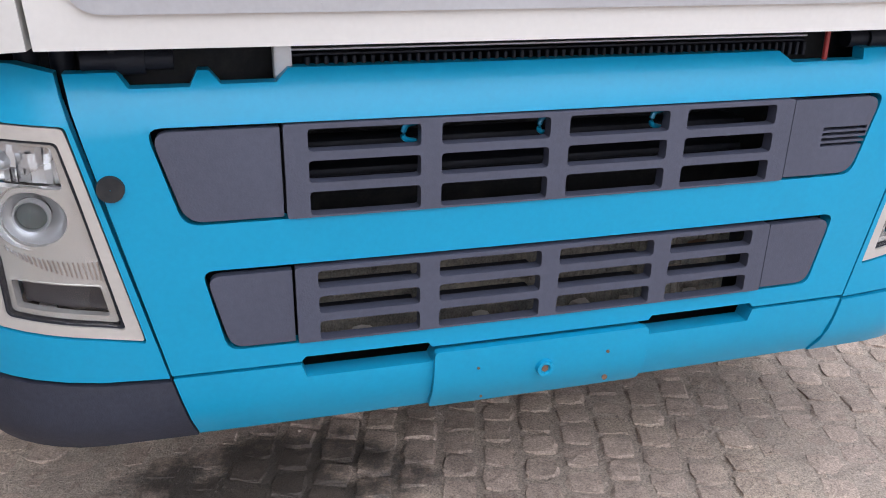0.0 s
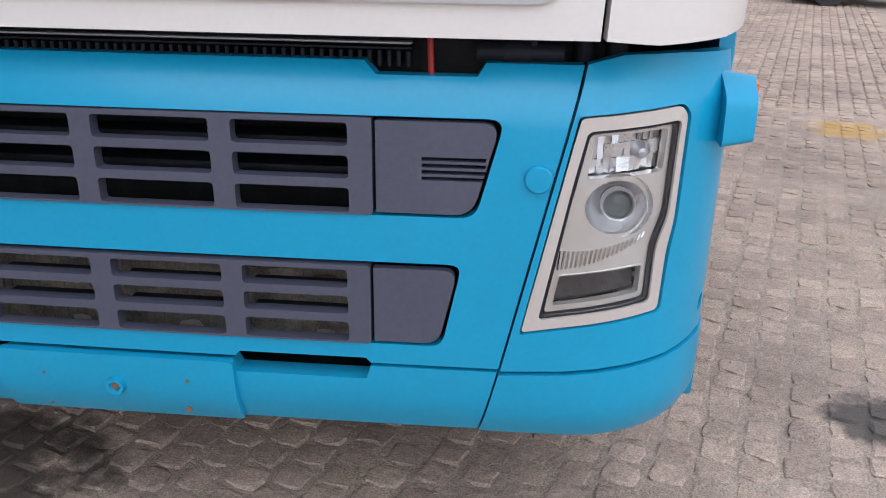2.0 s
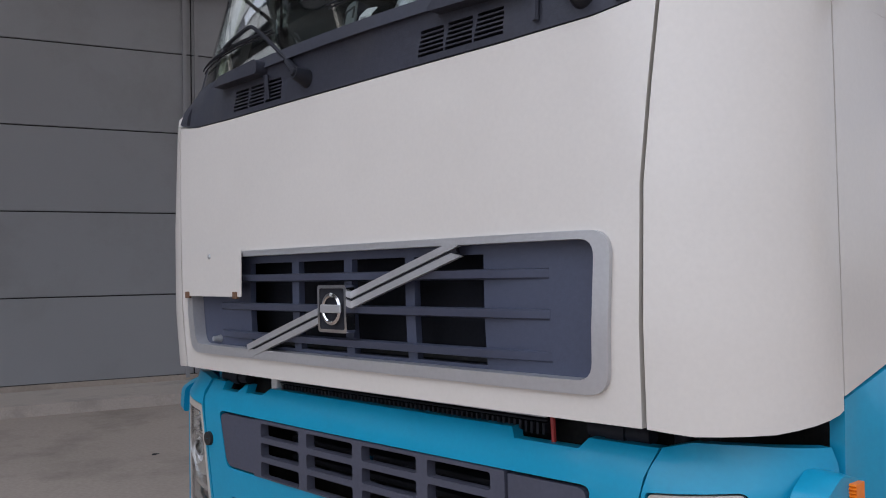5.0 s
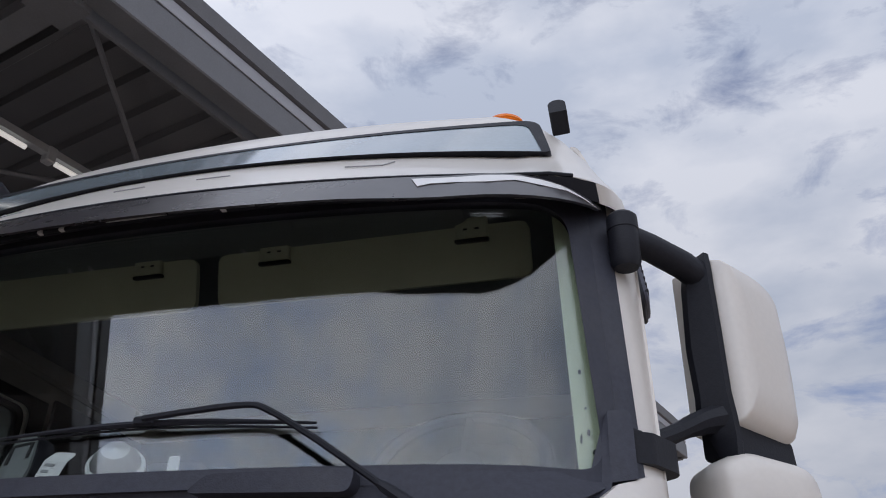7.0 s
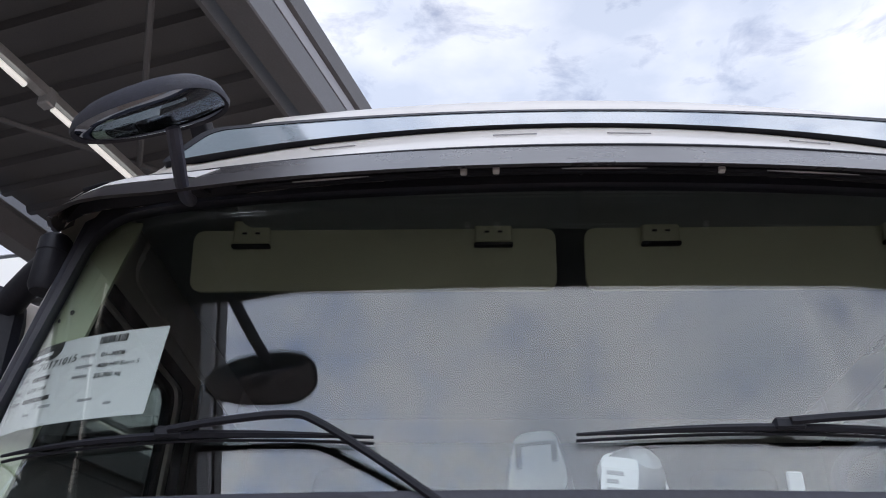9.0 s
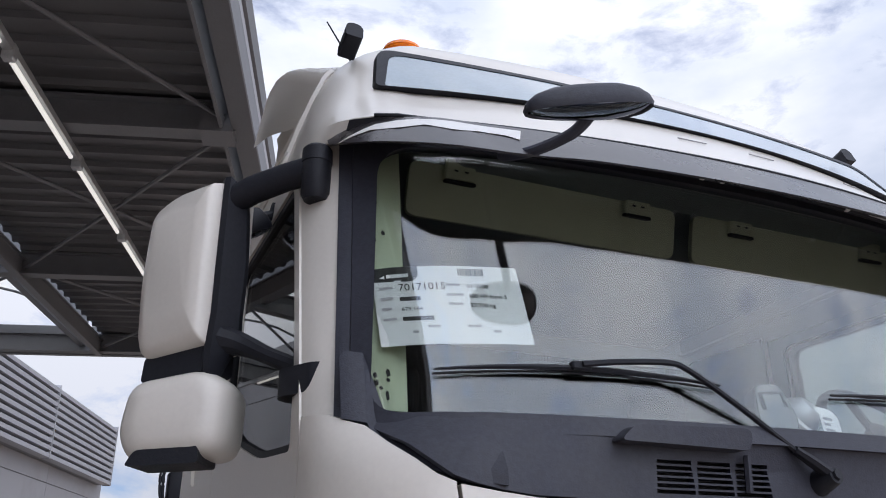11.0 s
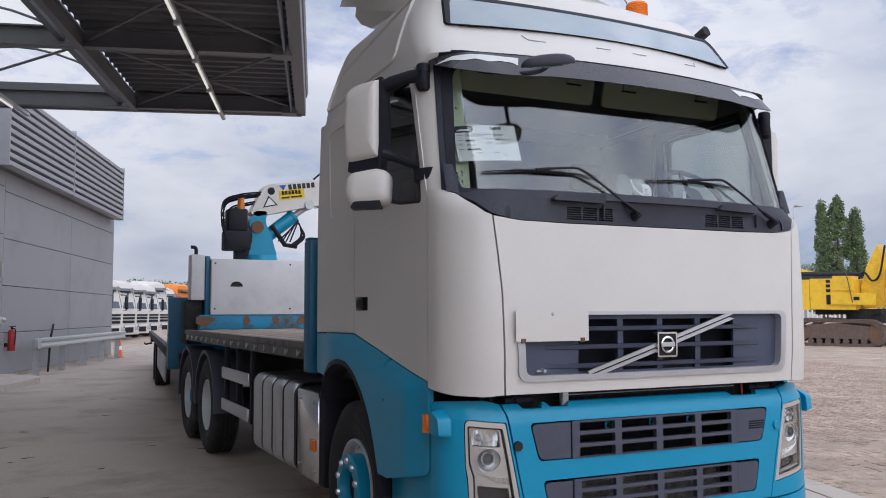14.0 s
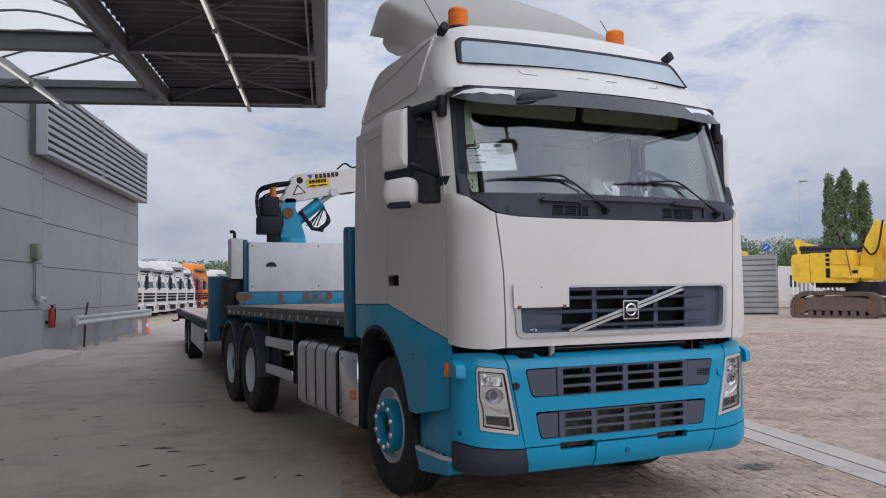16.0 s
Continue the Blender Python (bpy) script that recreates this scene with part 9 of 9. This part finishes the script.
def build_far_yard():
    fx, fy = Vector((0.904, -0.428, 0)), Vector((0.428, 0.904, 0))
    # stacked formwork panels
    s = thing("panel_stack", (34, 32, 0), "tall stack of weathered grey boards on a frame", "stack")
    gx, gy = Vector((0.66, -0.75, 0)), Vector((0.75, 0.66, 0))
    base = Vector((31.6, 30.6, 0))
    def at(u, v, w=0.0):
        return base + gx * u + gy * w + Vector((0, 0, v))
    for k in range(11):
        z = 0.06 + 0.295 * k
        bm = bmesh.new()
        prism(bm, [(0.0, z + 0.05), (0.0, z + 0.26), (0.07, z + 0.285), (0.09, z + 0.27), (0.09, z + 0.02), (0.06, z)], lambda u, v, q: at(q, v, u), -0.75, 1.95)
        part("board", bm, M["far_panel"], s)
    for u in (-0.25, 1.93):
        bm = bmesh.new()
        prism(bm, [(u - 0.05, 0.0), (u + 0.05, 0.0), (u + 0.02, 3.4), (u - 0.08, 3.4)], lambda a, b, q: at(a, b, q), -0.08, -0.005)
        part("post", bm, M["far_panel"], s)
    bm = bmesh.new()
    prism(bm, [(-0.75, 0.0), (1.95, 0.0), (1.95, 3.25), (-0.75, 3.25)], lambda a, b, q: at(a, b, q), 0.09, 0.9)
    part("backing", bm, M["dark"], s)
    # white van
    v = thing("white_van", (45, 42, 0), "white van parked behind the excavator", "van")
    base2 = Vector((43.6, 37.9, 0))
    def bt(u, z, w=0.0):
        return base2 + fx * u + fy * w + Vector((0, 0, z))
    bm = bmesh.new()
    prism(bm, rounded([(0, 0.45), (5.2, 0.45), (5.2, 1.4), (4.6, 1.6), (3.9, 2.9), (0, 3.0)], 0.12), lambda a, b, q: bt(a - 3.2, b, q), 0, 1.9)
    part("body", bm, M["white"], v)
    bm = bmesh.new()
    prism(bm, rounded([(3.1, 1.45), (4.4, 1.45), (3.8, 2.3), (3.1, 2.3)], 0.05), lambda a, b, q: bt(a - 3.2, b, q), -0.01, 0.02)
    part("side_window", bm, M["visor"], v)
    for u in (0.9, 4.2):
        bm = bmesh.new()
        cyl(bm, bt(u - 3.2, 0.35, -0.02), bt(u - 3.2, 0.35, 0.25), 0.35, n=18)
        part("wheel", bm, M["rubber"], v)
    # white railing
    r = thing("white_railing", (43, 33, 0), "low white metal railing on a concrete base", "railing")
    gx = Vector((0.66, -0.75, 0))
    r0 = Vector((39.0, 33.6, 0))
    bm = bmesh.new()
    tube(bm, [r0 - gx * 0.2 + Vector((0, 0, 0.42)), r0 + gx * 9.2 + Vector((0, 0, 0.42))], 0.58, 4)
    part("concrete_base", bm, M["concrete"], r)
    for k in range(36):
        bm = bmesh.new()
        p = r0 + gx * (k * 0.25)
        box(bm, p + Vector((-0.045, -0.03, 0.9)), p + Vector((0.045, 0.03, 2.3)))
        part("upright", bm, M["peel"], r)
    for z in (1.05, 2.25):
        bm = bmesh.new()
        tube(bm, [r0 + Vector((0, 0, z)), r0 + gx * 9.0 + Vector((0, 0, z))], 0.05, 6)
        part("rail", bm, M["peel"], r)
    # dark pipes stacked behind
    p = thing("pipe_stack", (48, 36, 0), "dark long pipes lying on blocks", "pipes")
    for k in range(3):
        bm = bmesh.new()
        a = Vector((43.2, 34.0, 3.4 + 0.30 * k)) + fy * (0.2 * k)
        tube(bm, [a - fx * 2.0, a + fx * 9], 0.17, 10)
        part("pipe", bm, M["dark"], p)
    for u in (-1.0, 3.5, 8.0):
        bm = bmesh.new()
        a = Vector((42.0, 34.0, 0)) + fx * u
        box(bm, a + Vector((-0.2, -0.2, 0)), a + Vector((0.2, 0.4, 3.45)))
        part("block", bm, M["far_panel"], p)
    # second yellow machine far behind
    y = thing("yellow_bucket", (44, 42, 0), "yellow digger arm and bucket far behind", "digger arm")
    b0 = Vector((52.6, 44.9, 0))
    gx = Vector((0.66, -0.75, 0))
    bm = bmesh.new()
    prism(bm, rounded([(-0.2, 0), (0.5, 0), (0.6, 4.3), (1.3, 4.5), (1.5, 4.75), (0.5, 5.0), (-0.4, 5.45), (-0.55, 5.1), (-0.3, 4.5)], 0.06), lambda u, v, q: b0 + gx * u + Vector((0.75, 0.66, 0)) * q + Vector((0, 0, v)), 0, 0.9)
    part("arm", bm, M["yellow"], y)
    b1 = Vector((50.6, 49.6, 0))
    bm = bmesh.new()
    prism(bm, rounded([(-0.6, 0), (0.4, 0), (0.6, 4.5), (-0.3, 4.8), (-0.7, 4.7)], 0.1), lambda u, v, q: b1 + gx * u + Vector((0.75, 0.66, 0)) * q + Vector((0, 0, v)), 0, 0.9)
    part("bucket", bm, M["yellow"], y)
    # round blue road sign
    g = thing("road_sign", (60, 62, 0), "round blue road sign with a white arrow", "sign")
    q = Vector((57.95, 53.7, 0))
    bm = bmesh.new()
    cyl(bm, q, q + Vector((0, 0, 5.6)), 0.04, n=8)
    part("post", bm, M["steel"], g)
    bm = bmesh.new()
    d = (Vector((-3.68, -4.81, 1.55)) - q).normalized()
    cyl(bm, q + Vector((0, 0, 5.2)) + d * 0.06, q + Vector((0, 0, 5.2)) + d * 0.10, 0.36, n=24)
    face = part("disc", bm, M["signblue"], g)
    bm = bmesh.new()
    c = q + Vector((0, 0, 5.2)) + d * 0.11
    tube(bm, [c + Vector((-0.1, 0.1, -0.14)), c + Vector((0.1, -0.1, 0.14))], 0.035, 4)
    part("arrow", bm, M["paper"], face)
    # tall street lamp
    l = thing("street_lamp", (60, 52, 0), "tall thin grey street lamp post", "street lamp")
    q = Vector((58.6, 50.2, 0))
    bm = bmesh.new()
    tube(bm, [q, q + Vector((0, 0, 11.0))], [0.06, 0.04], 8)
    tube(bm, [q + Vector((0, 0, 10.95)), q + fx * 0.5 + Vector((0, 0, 11.1))], 0.05, 6)
    part("pole", bm, M["steel"], l)
    bm = bmesh.new()
    box(bm, q + Vector((0.1, -0.4, 11.05)), q + Vector((0.8, 0.1, 11.2)), 0.05)
    part("lamp_head", bm, M["steel"], l)
    # parked car beyond the drain
    c = thing("dark_car", (9, 17, 0), "dark parked car beyond the drain", "car")
    q = Vector((5.2, 14.2, 0))
    def ct(u, v, w=0.0):
        return q + ALONG * w + OUT * u + Vector((0, 0, v))
    bm = bmesh.new()
    prism(bm, rounded([(0, 0.25), (4.3, 0.25), (4.3, 0.85), (3.3, 0.95), (2.7, 1.42), (1.0, 1.45), (0.3, 0.95), (0, 0.9)], 0.1), lambda u, v, w: ct(u, v, w), 0, 1.7)
    part("body", bm, M["visor"], c)
    bm = bmesh.new()
    prism(bm, rounded([(0.6, 0.95), (3.0, 0.95), (2.6, 1.36), (1.1, 1.38)], 0.05), lambda u, v, w: ct(u, v, w), -0.01, 1.71)
    part("side_window", bm, M["ink"], c)
    for u in (0.75, 3.4):
        for w in (0.0, 1.5):
            bm = bmesh.new()
            cyl(bm, ct(u, 0.31, w - 0.02), ct(u, 0.31, w + 0.2), 0.31, n=18)
            part("wheel", bm, M["rubber"], c)


def leaf_cloud(name, clumps, per, size, rng, parent=None, label="", kind=""):
    """Small leaf faces scattered in clumps of (place, radius, height)."""
    v, f = [], []
    for p, r, h in clumps:
        for _ in range(per):
            while True:
                q = Vector((rng.uniform(-1, 1), rng.uniform(-1, 1), rng.uniform(-1, 1)))
                if q.length < 1:
                    break
            c = Vector(p) + Vector((q.x * r, q.y * r, q.z * h))
            a = Vector((rng.gauss(0, 1), rng.gauss(0, 1), rng.gauss(0, 1))).normalized()
            b = a.cross(Vector((rng.gauss(0, 1), rng.gauss(0, 1), rng.gauss(0, 1)))).normalized()
            s = size * rng.uniform(0.6, 1.4)
            k = len(v)
            v += [c - a * s, c + b * s * 0.6, c + a * s, c - b * s * 0.6]
            f.append((k, k + 1, k + 2, k + 3))
    me = bpy.data.meshes.new(name)
    me.from_pydata([tuple(p) for p in v], [], f)
    me.materials.append(M["leaf"])
    ob = new(name, me)
    if parent:
        ob.parent = parent
        ob.matrix_parent_inverse = parent.matrix_basis.inverted()
    if label or kind:
        tagged(ob, label, "trees" if kind else "", kind=kind)
    return ob


def build_trees():
    rng = random.Random(21)
    fx = Vector((0.904, -0.428, 0))
    for off, top, wid in ((-2.3, 17.2, 1.25), (-0.2, 17.8, 2.0), (2.4, 15.8, 1.55)):
        base = Vector((99.2, 78.0, 0)) + fx * off
        t = thing("poplar_tree", base, "tall slender green poplar tree beyond the yard", "tree", "poplars beyond the yard")
        bm = bmesh.new()
        tube(bm, [base, base + Vector((0.1, 0, top * 0.5)), base + Vector((0, 0, top - 0.8))], [0.4, 0.22, 0.04], 8)
        for k in range(14):
            z = 2 + (top - 4) * k / 14
            a = rng.uniform(0, 6.28)
            r = wid * 0.7
            tube(bm, [base + Vector((0, 0, z)), base + Vector((math.cos(a) * r * 0.5, math.sin(a) * r * 0.5, z + 1.3)), base + Vector((math.cos(a) * r * 0.7, math.sin(a) * r * 0.7, z + 2.6))], [0.08, 0.05, 0.02], 5)
        part("trunk", bm, M["bark"], t)
        clumps = []
        for k in range(170):
            h = rng.random()
            z = 1.5 + (top - 2.0) * h
            w = wid * (1.35 - 0.55 * h) * math.sqrt(max(0.0, 1 - (max(0, h - 0.55) / 0.47) ** 2))
            a, r = rng.uniform(0, 6.28), w * math.sqrt(rng.random()) * 0.85
            clumps.append((base + Vector((math.cos(a) * r, math.sin(a) * r, z)), rng.uniform(0.25, 0.6), rng.uniform(0.5, 1.3)))
        leaf_cloud("crown", clumps, 120, 0.13, rng, t)
    clumps = []
    for k in range(150):
        u = rng.uniform(-42, 30)
        p = Vector((104.0, 99.0, 0)) + fx * u + Vector((0.428, 0.904, 0)) * rng.uniform(0, 14)
        h = rng.uniform(6.5, 9.5) + (1.5 if u < -18 else 0)
        for q in (0.3, 0.62, 0.9):
            clumps.append((p + Vector((rng.uniform(-1, 1), rng.uniform(-1, 1), h * q)), rng.uniform(1.2, 2.6), h * 0.2))
    leaf_cloud("tree_line", clumps, 190, 0.17, rng, None, "distant line of green trees and bushes", "stuff")
    clumps = []
    for k in range(110):
        p = Vector((rng.uniform(8, 52), rng.uniform(150, 172), 0))
        h = rng.uniform(5.0, 7.4)
        for q in (0.3, 0.65, 0.92):
            clumps.append((p + Vector((rng.uniform(-1, 1), rng.uniform(-1, 1), h * q)), rng.uniform(1.8, 3.4), h * 0.2))
    leaf_cloud("hedge_line", clumps, 190, 0.2, rng, None, "distant green bank of bushes", "stuff")


build_wall_things()
build_scraps()
build_far_lorries()
build_excavator()
build_far_yard()
build_trees()
# the far yard lies a little further round to the left of the hall's end
swing = Matrix.Translation((-3.65, -4.81, 0)) @ Matrix.Rotation(radians(0.41), 4, "Z") @ Matrix.Translation((3.65, 4.81, 0))
for ob in [o for o in scene.objects if not o.parent and o.name.split(".")[0] in FAR]:
    ob.matrix_basis = swing @ ob.matrix_basis
build_pavers()
